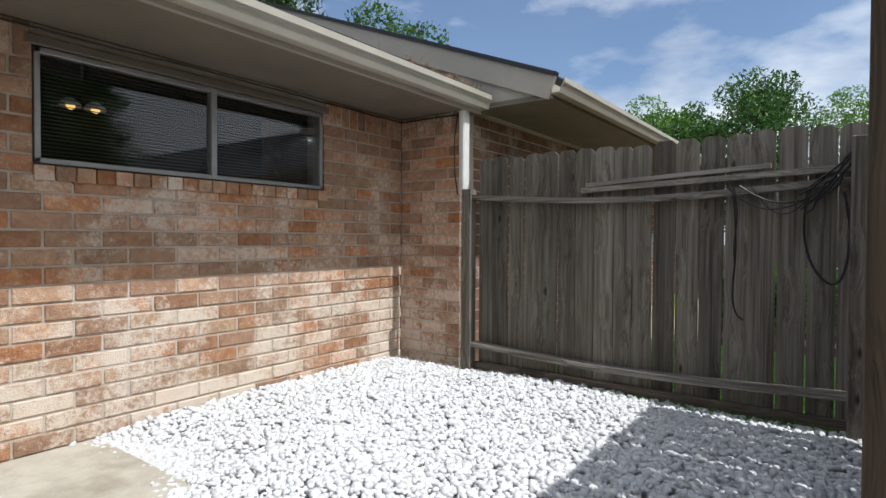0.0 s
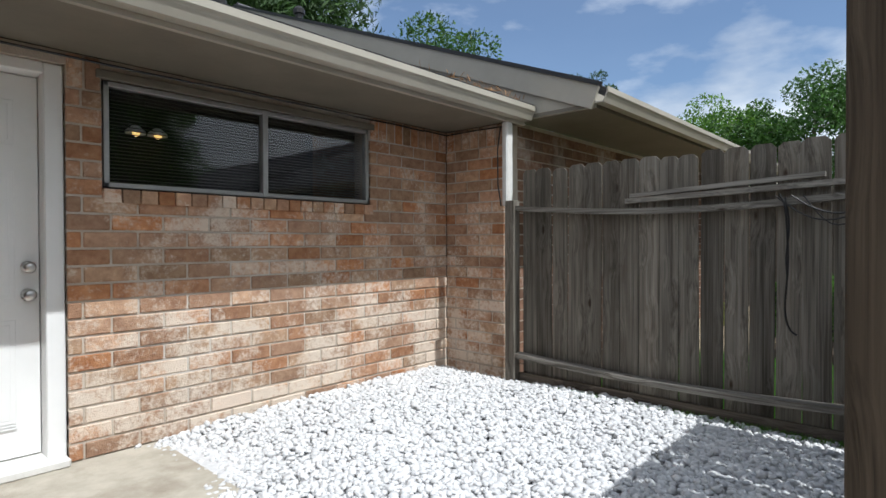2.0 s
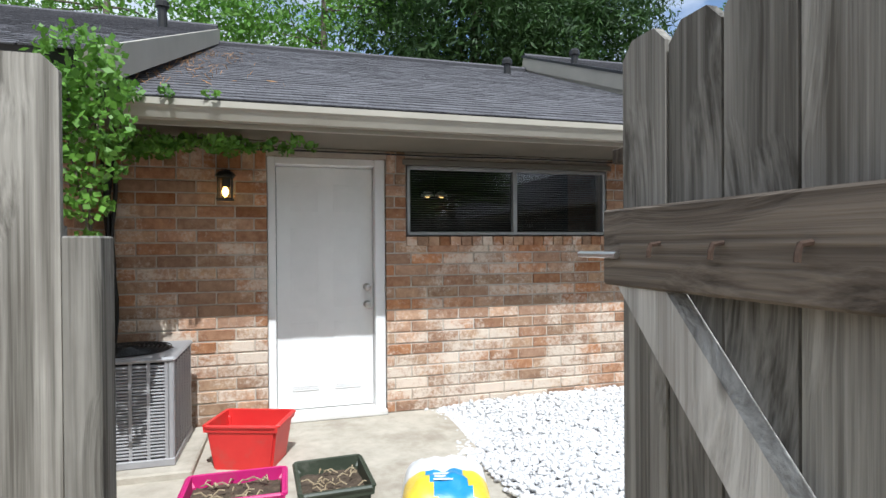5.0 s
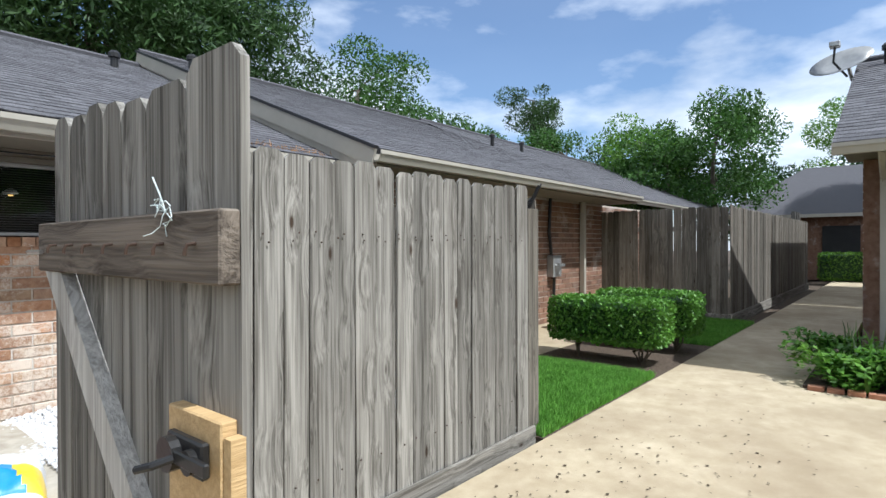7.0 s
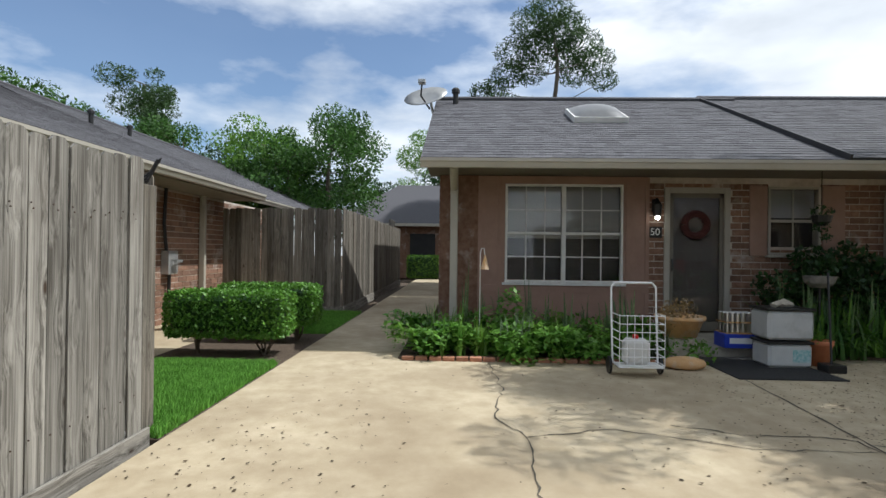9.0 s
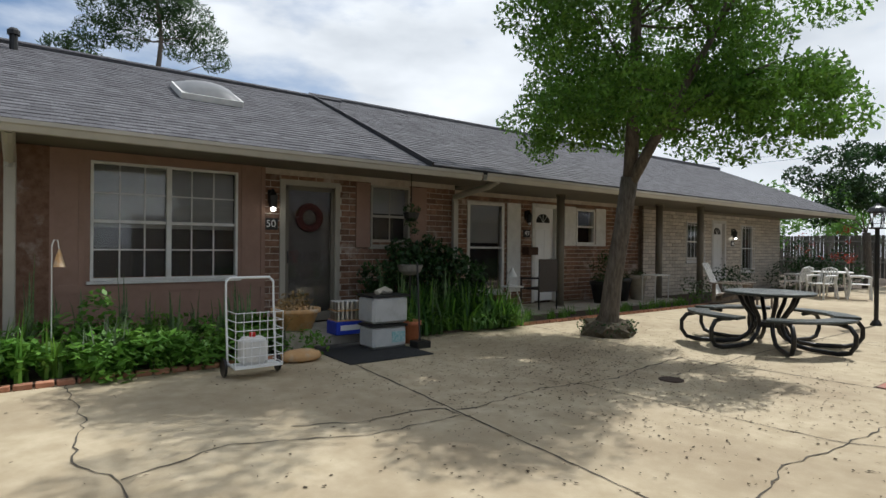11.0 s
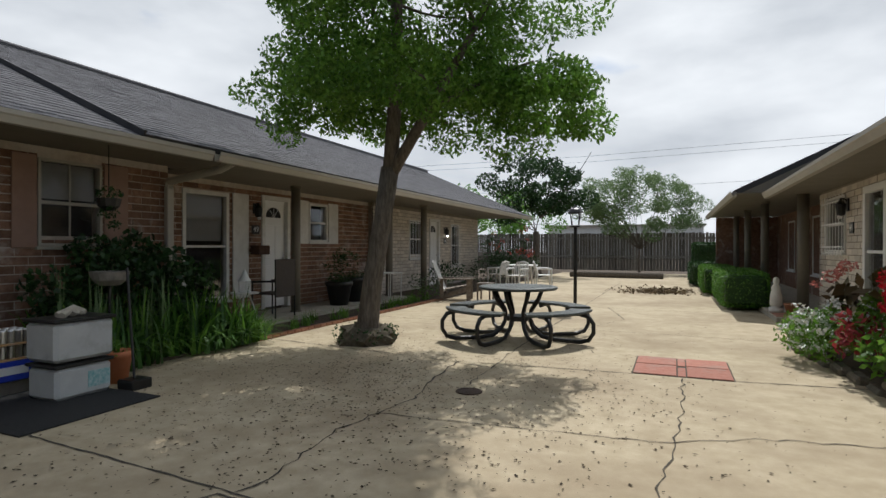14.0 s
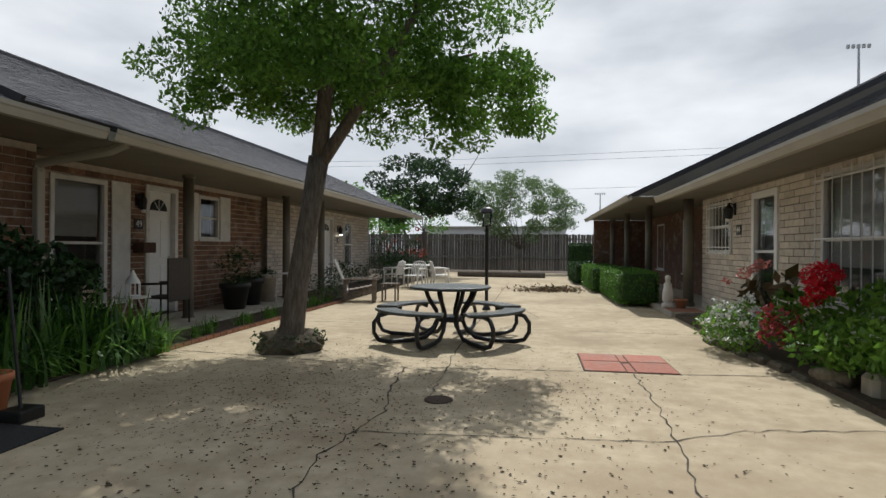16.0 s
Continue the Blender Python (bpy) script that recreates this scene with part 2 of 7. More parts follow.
MORTAR = mat("mortar", (0.40, 0.34, 0.275), (0.54, 0.47, 0.39), 9, rough=0.95, bump=0.5, fine=120, dirt=(0.58, 0.54, 0.49), dirt_scale=1.6)
MORTAR_PALE = mat("grey_mortar", (0.20, 0.17, 0.135), (0.28, 0.245, 0.20), 9, rough=0.95, bump=0.4)
BRICK = stained_brick("red_brick", (0.31, 0.165, 0.094), (0.51, 0.312, 0.188), (0.72, 0.64, 0.54))
# half the yard brick's tone; porch and eave shade is partly put into it
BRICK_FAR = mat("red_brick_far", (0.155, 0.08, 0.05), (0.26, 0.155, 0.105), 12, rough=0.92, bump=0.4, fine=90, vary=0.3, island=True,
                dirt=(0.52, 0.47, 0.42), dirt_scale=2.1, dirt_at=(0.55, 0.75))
BRICK_PALE = mat("pale_brick", (0.52, 0.46, 0.38), (0.66, 0.60, 0.52), 12, rough=0.9, bump=0.4, fine=90, vary=0.16, island=True,
                 dirt=(0.34, 0.27, 0.22), dirt_scale=2.4, dirt_at=(0.58, 0.8))
WOOD = wood("weathered_wood", (0.085, 0.078, 0.066), (0.315, 0.298, 0.265), 2, 0.25)
# brown of these fences, with their shade also darkened into the tone
WOOD_BROWN = wood("shaded_brown_wood", (0.078, 0.068, 0.054), (0.212, 0.192, 0.16), 2, 0.36, (0.09, 0.07, 0.05))
WOOD_BAR = wood("brown_bar_wood", (0.06, 0.048, 0.038), (0.21, 0.175, 0.14), 1, 0.12, (0.11, 0.095, 0.08))
WOOD_X = wood("weathered_rail", (0.10, 0.09, 0.075), (0.29, 0.27, 0.235), 0, 0.18)
WOOD_Y = wood("weathered_cross_rail", (0.10, 0.09, 0.075), (0.29, 0.27, 0.235), 1, 0.18)
# gate post brown, deepened so that its backlit shade sits in the colour
WOOD_SHADED = wood("shaded_post_wood", (0.035, 0.026, 0.018), (0.10, 0.078, 0.056), 2, 0.1)
WOOD_PALE = wood("pale_weathered_wood", (0.33, 0.31, 0.28), (0.62, 0.60, 0.555), 2, 0.1, (0.22, 0.18, 0.14))
WOOD_NEW = mat("raw_pine", (0.44, 0.29, 0.13), (0.60, 0.42, 0.21), 9, (1, 9, 9), rough=0.7, bump=0.3, fine=20)
SHINGLE = mat("grey_shingle", (0.058, 0.057, 0.063), (0.14, 0.137, 0.148), 45, rough=0.95, bump=0.5, fine=120, vary=0.22, island=True)
ROOF_EDGE = mat("dark_flashing", (0.02, 0.02, 0.022), (0.035, 0.034, 0.036), 6, rough=0.5, bump=0.05)
TRIM = mat("taupe_paint", (0.15, 0.133, 0.105), (0.185, 0.165, 0.13), 2.5, rough=0.6, bump=0.08, fine=40, dirt=(0.12, 0.10, 0.08), dirt_scale=1.1, dirt_at=(0.55, 0.85))
GUTTER = mat("beige_gutter", (0.36, 0.335, 0.28), (0.42, 0.39, 0.33), 2, rough=0.45, bump=0.04, dirt=(0.3, 0.26, 0.2), dirt_scale=1.7, dirt_at=(0.6, 0.9))
WHITE = mat("white_paint", (0.76, 0.76, 0.75), (0.82, 0.82, 0.81), 3, rough=0.42, bump=0.03, fine=60)
WHITE_WORN = mat("worn_white_paint", (0.60, 0.59, 0.56), (0.74, 0.73, 0.70), 6, rough=0.6, bump=0.1, dirt=(0.42, 0.38, 0.32), dirt_scale=3, dirt_at=(0.6, 0.85))
BROWN = mat("brown_panel_paint", (0.27, 0.165, 0.12), (0.32, 0.20, 0.15), 5, rough=0.6, bump=0.06)
# near-black: the shade of unlit interiors is put into this colour
DARK = mat("interior_shade_black", (0.012, 0.012, 0.013), (0.02, 0.02, 0.02), 3, rough=0.7, bump=0)
BLACK = mat("black_metal", (0.012, 0.012, 0.013), (0.02, 0.019, 0.018), 12, rough=0.38, bump=0.05)
STEEL = mat("satin_steel", (0.55, 0.54, 0.52), (0.62, 0.61, 0.59), 20, rough=0.3, metal=1.0, bump=0.02)
ALU = mat("aluminium_frame", (0.36, 0.36, 0.35), (0.44, 0.44, 0.43), 10, rough=0.45, metal=0.6, bump=0.03)
RUST = mat("rusty_iron", (0.035, 0.022, 0.016), (0.07, 0.04, 0.025), 40, rough=0.85, bump=0.3)
CONCRETE = mat("old_concrete", (0.38, 0.308, 0.198), (0.50, 0.418, 0.288), 5, rough=0.9, bump=0.35, fine=160, dirt=(0.28, 0.215, 0.135), dirt_scale=0.55, dirt_at=(0.43, 0.70))
SLAB = mat("yard_concrete", (0.36, 0.325, 0.265), (0.50, 0.46, 0.385), 6, rough=0.92, bump=0.4, fine=140, dirt=(0.24, 0.20, 0.15), dirt_scale=1.4, dirt_at=(0.52, 0.75))
CRACK = mat("dark_joint", (0.06, 0.052, 0.04), (0.10, 0.085, 0.065), 30, rough=1, bump=0.3)
STONE = mat("white_pebble", (0.56, 0.56, 0.57), (0.72, 0.72, 0.72), 30, rough=0.75, bump=0.15, fine=90, vary=0.14, island=True)
SOIL = mat("dark_soil", (0.05, 0.036, 0.025), (0.11, 0.08, 0.055), 25, rough=1, bump=0.8, fine=60)
GRASS = mat("green_grass", (0.09, 0.24, 0.025), (0.18, 0.40, 0.06), 5, rough=0.7, bump=0, vary=0.3, island=True, through=0.25)
LEAF = mat("oak_leaf", (0.075, 0.18, 0.02), (0.175, 0.325, 0.045), 1.6, rough=0.5, bump=0, vary=0.35, island=True, through=0.45)
LEAF_MID = mat("summer_leaf", (0.028, 0.085, 0.014), (0.08, 0.175, 0.03), 1.6, rough=0.5, bump=0, vary=0.38, island=True, through=0.35)
LEAF_LIGHT = mat("young_leaf", (0.075, 0.20, 0.025), (0.17, 0.33, 0.05), 2.5, rough=0.5, bump=0, vary=0.3, island=True, through=0.35)
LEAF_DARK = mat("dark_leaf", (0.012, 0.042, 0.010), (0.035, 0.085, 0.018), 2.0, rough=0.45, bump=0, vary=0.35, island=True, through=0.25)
PINE = mat("pine_needles", (0.018, 0.052, 0.013), (0.06, 0.12, 0.026), 1.2, rough=0.6, bump=0, vary=0.35, island=True, through=0.25)
GREY_LEAF = mat("grey_green_leaf", (0.11, 0.15, 0.08), (0.22, 0.27, 0.17), 3, rough=0.6, bump=0, vary=0.3, island=True, through=0.25)
BARK = mat("bark", (0.07, 0.056, 0.042), (0.17, 0.142, 0.112), 7, (4, 4, 0.9), rough=0.95, bump=0.9, fine=14)
PAVER = mat("red_paver", (0.33, 0.13, 0.09), (0.42, 0.19, 0.14), 18, rough=0.9, bump=0.3, vary=0.12, dirt=(0.30, 0.22, 0.18), dirt_scale=3)
EDGING = mat("brick_edging", (0.33, 0.14, 0.08), (0.42, 0.22, 0.14), 14, rough=0.9, bump=0.4, vary=0.25)

# ---- builders ----
rng = random.Random(7)


def obj(name, bm, material, smooth=False):
    me = bpy.data.meshes.new(name)
    bm.to_mesh(me)
    bm.free()
    me.materials.append(material)
    if smooth:
        me.polygons.foreach_set("use_smooth", [True] * len(me.polygons))
    return new(name, me)


def part(name, bm, material, parent, label="", smooth=False):
    """One mesh under a thing or a part; its vertices are in world places unless the parent is turned."""
    ob = obj(name, bm, material, smooth)
    ob.parent = parent
    ob.matrix_parent_inverse = parent.matrix_world.inverted()
    return tagged(ob, label)


def local(name, bm, material, parent, label="", smooth=False):
    """One mesh under a thing, its vertices in the thing's own space."""
    ob = obj(name, bm, material, smooth)
    ob.parent = parent
    return tagged(ob, label)


def thing(name, label, category, at=(0, 0, 0), rz=0, group="", kind=""):
    ob = new(name)
    ob.empty_display_size = 0.1
    ob.location, ob.rotation_euler = at, (0, 0, radians(rz))
    ob.matrix_world = pose(*at, 0, 0, rz)
    return tagged(ob, label, category, group, kind)


def setting(name, bm, material, label="", category=""):
    return tagged(obj(name, bm, material), label, category, "", "structure")


def box(bm, x0, x1, y0, y1, z0, z1, bevel=0.0):
    lo = [min(x0, x1), min(y0, y1), min(z0, z1)]
    hi = [max(x0, x1), max(y0, y1), max(z0, z1)]
    v = [bm.verts.new((x, y, z)) for z in (lo[2], hi[2]) for y in (lo[1], hi[1]) for x in (lo[0], hi[0])]
    fs = [bm.faces.new([v[i] for i in f]) for f in ((0, 2, 3, 1), (4, 5, 7, 6), (0, 1, 5, 4), (2, 6, 7, 3), (0, 4, 6, 2), (1, 3, 7, 5))]
    if bevel:
        es = list({e for f in fs for e in f.edges})
        bmesh.ops.bevel(bm, geom=es, offset=bevel, segments=1, affect="EDGES")
    return bm


def B(*a, bevel=0.0):
    return box(bmesh.new(), *a, bevel=bevel)


def tube(bm, pts, radii, sides=8, cap=True):
    """A round bar through points, with a radius at each."""
    pts = [Vector(p) for p in pts]
    if not hasattr(radii, "__len__"):
        radii = [radii] * len(pts)
    rings = []
    side = None
    for i, p in enumerate(pts):
        d = (pts[min(i + 1, len(pts) - 1)] - pts[max(i - 1, 0)]).normalized()
        if side is None:
            side = d.orthogonal().normalized()
        side = (side - d * side.dot(d)).normalized()
        up = d.cross(side)
        rings.append([bm.verts.new(p + (side * math.cos(a) + up * math.sin(a)) * radii[i]) for a in [2 * math.pi * k / sides for k in range(sides)]])
    for r0, r1 in zip(rings, rings[1:]):
        for k in range(sides):
            bm.faces.new((r0[k], r0[(k + 1) % sides], r1[(k + 1) % sides], r1[k]))
    if cap:
        bm.faces.new(rings[0][::-1])
        bm.faces.new(rings[-1])
    return bm


def T(pts, radii, sides=8):
    return tube(bmesh.new(), pts, radii, sides)


def lathe(bm, profile, sides=20, at=(0, 0, 0)):
    """A turned shape from (radius, height) pairs."""
    rings = [[bm.verts.new((at[0] + r * math.cos(2 * math.pi * k / sides), at[1] + r * math.sin(2 * math.pi * k / sides), at[2] + z)) for k in range(sides)] for r, z in profile]
    for r0, r1 in zip(rings, rings[1:]):
        for k in range(sides):
            bm.faces.new((r0[k], r0[(k + 1) % sides], r1[(k + 1) % sides], r1[k]))
    bm.faces.new(rings[0][::-1])
    bm.faces.new(rings[-1])
    return bm


def prism(bm, outline, d, depth):
    """A flat outline (list of 3D points) pushed along d by depth."""
    d = Vector(d).normalized() * depth
    lo = [bm.verts.new(p) for p in outline]
    hi = [bm.verts.new(Vector(p) + d) for p in outline]
    bm.faces.new(lo[::-1])
    bm.faces.new(hi)
    for i in range(len(lo)):
        j = (i + 1) % len(lo)
        bm.faces.new((lo[i], lo[j], hi[j], hi[i]))
    bmesh.ops.recalc_face_normals(bm, faces=bm.faces)
    return bm


def raw(name, verts, faces, material):
    me = bpy.data.meshes.new(name)
    me.from_pydata([tuple(v) for v in verts], [], faces)
    me.materials.append(material)
    return new(name, me)


def leaves(name, centres, size, material, r, droop=0.3, aspect=0.45, flat=False):
    """Many small folded leaves, each of its own slant, at the given centres."""
    n = len(centres)
    c = np.asarray(centres, float)
    d = r.normal(size=(n, 3))
    d[:, 2] -= droop
    d /= np.linalg.norm(d, axis=1)[:, None]
    if flat:
        d[:, 2] = d[:, 2] * 0.45 - 0.1
        d /= np.linalg.norm(d, axis=1)[:, None]
    s = np.cross(d, r.normal(size=(n, 3)) * (0.3 if flat else 1.0) + (np.array([0, 0, 1.0]) if flat else 0.0))
    s /= np.linalg.norm(s, axis=1)[:, None]
    k = size * r.uniform(0.6, 1.4, (n, 1))
    v = np.stack([c - d * k * 0.5, c + s * k * aspect * 0.5, c + d * k * 0.5, c - s * k * aspect * 0.5], 1).reshape(-1, 3)
    f = [(4 * i, 4 * i + 1, 4 * i + 2, 4 * i + 3) for i in range(n)]
    return raw(name, v, f, material)


def clumps(r, blobs, per, spread=1.0):
    """Points in clumps: each blob is (x, y, z, radius)."""
    pts = []
    for x, y, z, q in blobs:
        n = max(8, int(per * q * q))
        d = r.normal(size=(n, 3))
        d /= np.linalg.norm(d, axis=1)[:, None]
        rad = q * r.uniform(0.25, 1.0, (n, 1)) ** 0.5 * spread
        pts.append(np.array([x, y, z]) + d * rad * np.array([1, 1, 0.72]))
    return np.concatenate(pts)

# ---- ground and paving ----
bm = bmesh.new()
bmesh.ops.create_grid(bm, x_segments=40, y_segments=40, size=150)
for v in bm.verts:
    v.co.z = -0.16
setting("ground", bm, SOIL, "bare earth under the paving and houses", "ground")
setting("pavement", B(1.95, 9.0, -30.5, 0.93, -0.15, 0.0), CONCRETE, "cracked sandy concrete courtyard", "pavement")
setting("pavement_2", B(-6.0, 1.95, -6.0, 0.93, -0.15, -0.004), CONCRETE, "sandy concrete in front of the gate", "pavement")
setting("path", B(8.95, 34.0, -0.55, 0.93, -0.14, 0.004), CONCRETE, "shaded concrete footpath beside a fence", "path")
setting("yard_slab", B(0.5, 3.2, 1.0, 4.6, -0.15, 0.002), SLAB, "stained concrete slab by the back door", "slab")


# ---- brickwork ----
COURSE, LONG = 0.0985, 0.288


def spans(holes, a, b, z):
    """The stretches of a course at height z between a and b that no opening cuts."""
    cuts = sorted((h[0], h[1]) for h in holes if h[2] < z < h[3])
    at, out = a, []
    for c0, c1 in cuts:
        if c0 > at:
            out.append((at, min(c0, b)))
        at = max(at, c1)
    if at < b:
        out.append((at, b))
    return out


def courses(a, b, top, holes, bottom=0.0):
    """Bricks as (start, end, z0, z1) in half bond."""
    out = []
    for i in range(int((top - bottom) / COURSE)):
        z0 = bottom + i * COURSE + 0.008
        z1 = z0 + COURSE - 0.013
        for s0, s1 in spans(holes, a, b, (z0 + z1) / 2):
            at = a - (LONG / 2 if i % 2 else 0.0)
            while at < s1:
                p, q = max(at, s0), min(at + LONG - 0.012, s1)
                if q - p > 0.035:
                    out.append((p, q, z0, z1))
                at += LONG
    return out


def shell(holes, a, b, top, face, thick, axis, name, material, parent=None, bottom=-0.1):
    """The wall behind the bricks, with its openings right through it. axis 'x': the wall runs along x, its face at y."""
    bm = bmesh.new()
    xs = sorted({a, b, *[min(max(v, a), b) for h in holes for v in h[:2]]})
    zs = sorted({bottom, top, *[min(max(v, bottom), top) for h in holes for v in h[2:]]})
    for x0, x1 in zip(xs, xs[1:]):
        for z0, z1 in zip(zs, zs[1:]):
            mx, mz = (x0 + x1) / 2, (z0 + z1) / 2
            if not any(h[0] < mx < h[1] and h[2] < mz < h[3] for h in holes):
                if axis == "x":
                    box(bm, x0, x1, face, face + thick, z0, z1)
                else:
                    box(bm, face, face + thick, x0, x1, z0, z1)
    bmesh.ops.remove_doubles(bm, verts=bm.verts, dist=1e-5)
    return bm


def brick_wall(name, label, holes, a, b, top, face, thick, axis, brick, single, proud=0.006, bottom=0.0, mortar=None, soldier=0.0):
    """A wall with its bricks; soldier is the height from which a last course stands upright. thick is signed: the way from the face into the wall."""
    sign = 1 if thick > 0 else -1
    wall = setting(name, shell(holes, a, b, top, face + sign * proud, thick, axis, name, mortar), mortar or MORTAR, label, "wall")
    shapes = {}
    joined = bmesh.new()
    laid = courses(a, b, soldier or top, holes, bottom)
    if soldier:
        for s0, s1 in spans(holes, a, b, soldier + 0.03):
            k = max(1, round((s1 - s0) / COURSE))
            laid += [(s0 + (s1 - s0) * i / k + 0.006, s0 + (s1 - s0) * (i + 1) / k - 0.006, soldier + 0.006, top - 0.004) for i in range(k)]
    for p, q, z0, z1 in laid:
        w, h = q - p, z1 - z0
        if single:
            key = (round(w, 3), round(h, 3))
            if key not in shapes:
                t = bmesh.new()
                if axis == "x":
                    box(t, 0, w, -0.002, 0.05, 0, h, 0.005)
                else:
                    box(t, -0.05, 0.002, 0, w, 0, h, 0.005) if sign < 0 else box(t, -0.002, 0.05, 0, w, 0, h, 0.005)
                me = bpy.data.meshes.new("brick")
                t.to_mesh(me)
                t.free()
                me.materials.append(brick)
                shapes[key] = me
            ob = new("brick", shapes[key])
            jut = rng.uniform(-0.003, 0.003)
            ob.location = (p, face + jut, z0) if axis == "x" else (face + jut, p, z0)
            ob.parent = wall
        else:
            jut = rng.uniform(-0.003, 0.003)
            f0, f1 = face + jut, face + sign * 0.05
            if axis == "x":
                box(joined, p, q, f0, f1, z0, z1)
            else:
                box(joined, f0, f1, p, q, z0, z1)
    if not single:
        ob = obj("bricks", joined, brick)
        ob.parent = wall
        tagged(ob, kind="stuff")
    else:
        joined.free()
    return wall


# ---- roofs ----
def roof(name, label, a, b, eave, ridge, z_eave, z_ridge, axis="x", tab=0.21, row=0.145, thick=0.1):
    """One slope from eave to ridge with rows of shingles. axis 'x': the eave runs along x, eave and ridge are y values."""
    sl = math.hypot(ridge - eave, z_ridge - z_eave)
    u = ((ridge - eave) / sl, (z_ridge - z_eave) / sl)
    nrm = (-u[1] * (1 if u[0] > 0 else -1), abs(u[0]))

    def place(along, s, h):
        c, z = eave + u[0] * s + nrm[0] * h, z_eave + u[1] * s + nrm[1] * h
        return (along, c, z) if axis == "x" else (c, along, z)

    bm = bmesh.new()
    prism(bm, [place(a, 0, 0), place(b, 0, 0), place(b, sl, 0), place(a, sl, 0)], Vector(place(a, 0, -1)) - Vector(place(a, 0, 0)), thick)
    deck = setting(name, bm, ROOF_EDGE, label, "roof")
    verts, faces = [], []
    n = int(sl / row)
    for i in range(n):
        s = i * row
        at = a - rng.uniform(0, tab)
        while at < b:
            w = tab * rng.choice((0.45, 0.7, 1.0, 1.2))
            p, q = max(at, a), min(at + w - 0.004, b)
            if q - p > 0.02:
                h0, low = 0.008 + rng.uniform(0, 0.004), s - rng.uniform(0, 0.02)
                k = len(verts)
                verts += [place(p, low, 0.001), place(q, low, 0.001), place(q, low, h0), place(p, low, h0), place(q, s + row, 0.004), place(p, s + row, 0.004)]
                faces += [(k, k + 1, k + 2, k + 3), (k + 3, k + 2, k + 4, k + 5)]
            at += w
    sh = raw("shingles", verts, faces, SHINGLE)
    sh.parent = deck
    tagged(sh, kind="stuff")
    part("ridge_cap", T([place(a, sl, 0.02), place(b, sl, 0.02)], 0.05, 6), SHINGLE, deck)
    return deck


def band(name, p, q, w, h, material, parent):
    """A board of width w and height h along the line p to q."""
    p, q = Vector(p), Vector(q)
    d = (q - p).normalized()
    side = d.cross(Vector((0, 0, 1))).normalized() * w / 2
    up = side.cross(d).normalized() * h / 2
    bm = bmesh.new()
    prism(bm, [p - side - up, p + side - up, p + side + up, p - side + up], d, (q - p).length)
    return part(name, bm, material, parent)


def gutter(name, p, q, out, parent, label=""):
    """An open gutter of a stepped section along p to q; out points away from the roof."""
    p, q, out = Vector(p), Vector(q), Vector(out)
    prof = [(0.0, 0.0), (0.0, -0.12), (0.075, -0.12), (0.10, -0.06), (0.115, -0.045), (0.115, -0.004), (0.108, -0.004), (0.10, -0.04), (0.07, -0.11), (0.008, -0.11), (0.008, 0.0)]
    bm = bmesh.new()
    prism(bm, [p + out * a + Vector((0, 0, b)) for a, b in prof], q - p, (q - p).length)
    return part(name, bm, GUTTER, parent, label)


# the back wall of the yard, with its door and window
DOOR_HOLE = (1.745, 2.725, 0.0, 2.19)
WIN_HOLE = (2.90, 4.88, 1.44, 2.16)
yard_wall = brick_wall("wall_yard", "red brick wall with white mineral stains", [DOOR_HOLE, WIN_HOLE], 0.5, 5.83, 2.26, 4.6, 0.2, "x", BRICK, True, soldier=2.07)
end_wall = brick_wall("wall_yard_end", "red brick end wall beside the downspout", [], 3.92, 4.6, 2.26, 5.83, 0.2, "y", BRICK, True, soldier=2.07)
left_wall = brick_wall("wall_yard_left", "shaded red brick wall under the vine", [], 2.2, 4.6, 2.26, 0.5, -0.2, "y", BRICK, True)
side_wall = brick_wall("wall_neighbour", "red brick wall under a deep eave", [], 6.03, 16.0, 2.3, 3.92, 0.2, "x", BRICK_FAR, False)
setting("soffit_yard", B(0.5, 5.83, 3.80, 4.6, 2.262, 2.30), TRIM, "taupe painted soffit board", "soffit")
r_a = roof("roof_yard", "grey shingle roof over the yard wall", -0.5, 5.98, 3.72, 8.9, 2.40, 4.50)
band("fascia", (0.9, 3.80, 2.31), (5.95, 3.80, 2.31), 0.03, 0.15, GUTTER, r_a)
gutter("gutter", (0.85, 3.785, 2.385), (5.95, 3.785, 2.385), (0, -1, 0), r_a, "beige metal gutter along the eave")
r_n = roof("roof_neighbour", "grey shingle roof of the next house", 5.99, 13.5, 3.1, 9.0, 2.46, 4.78)
band("rake_board", (5.97, 3.12, 2.37), (5.97, 9.0, 4.68), 0.03, 0.2, GUTTER, r_n)
band("drip_edge", (5.965, 3.08, 2.465), (5.965, 9.0, 4.793), 0.06, 0.035, ROOF_EDGE, r_n)
bm = bmesh.new()
prism(bm, [(5.996, 3.14, 2.295), (5.996, 3.8, 2.295), (5.996, 9.0, 4.40), (5.996, 9.0, 4.60), (5.996, 3.14, 2.33)], (1, 0, 0), 0.03)
part("step_wall", bm, GUTTER, r_n)
gutter("gutter", (5.97, 3.13, 2.44), (13.5, 3.13, 2.44), (0, -1, 0), r_n)
setting("soffit_neighbour", B(5.99, 13.5, 3.15, 3.92, 2.30, 2.33), TRIM, "taupe painted soffit board", "soffit")
r_0 = roof("roof_left", "grey shingle roof of the house on the other side", -9.0, 0.9, 3.1, 9.0, 2.46, 4.78)
band("rake_board", (0.915, 3.12, 2.37), (0.915, 9.0, 4.68), 0.03, 0.2, GUTTER, r_0)
r_n2 = roof("roof_far_row", "grey shingle roof further along the row", 13.55, 27.0, 4.1, 9.3, 2.62, 4.95)
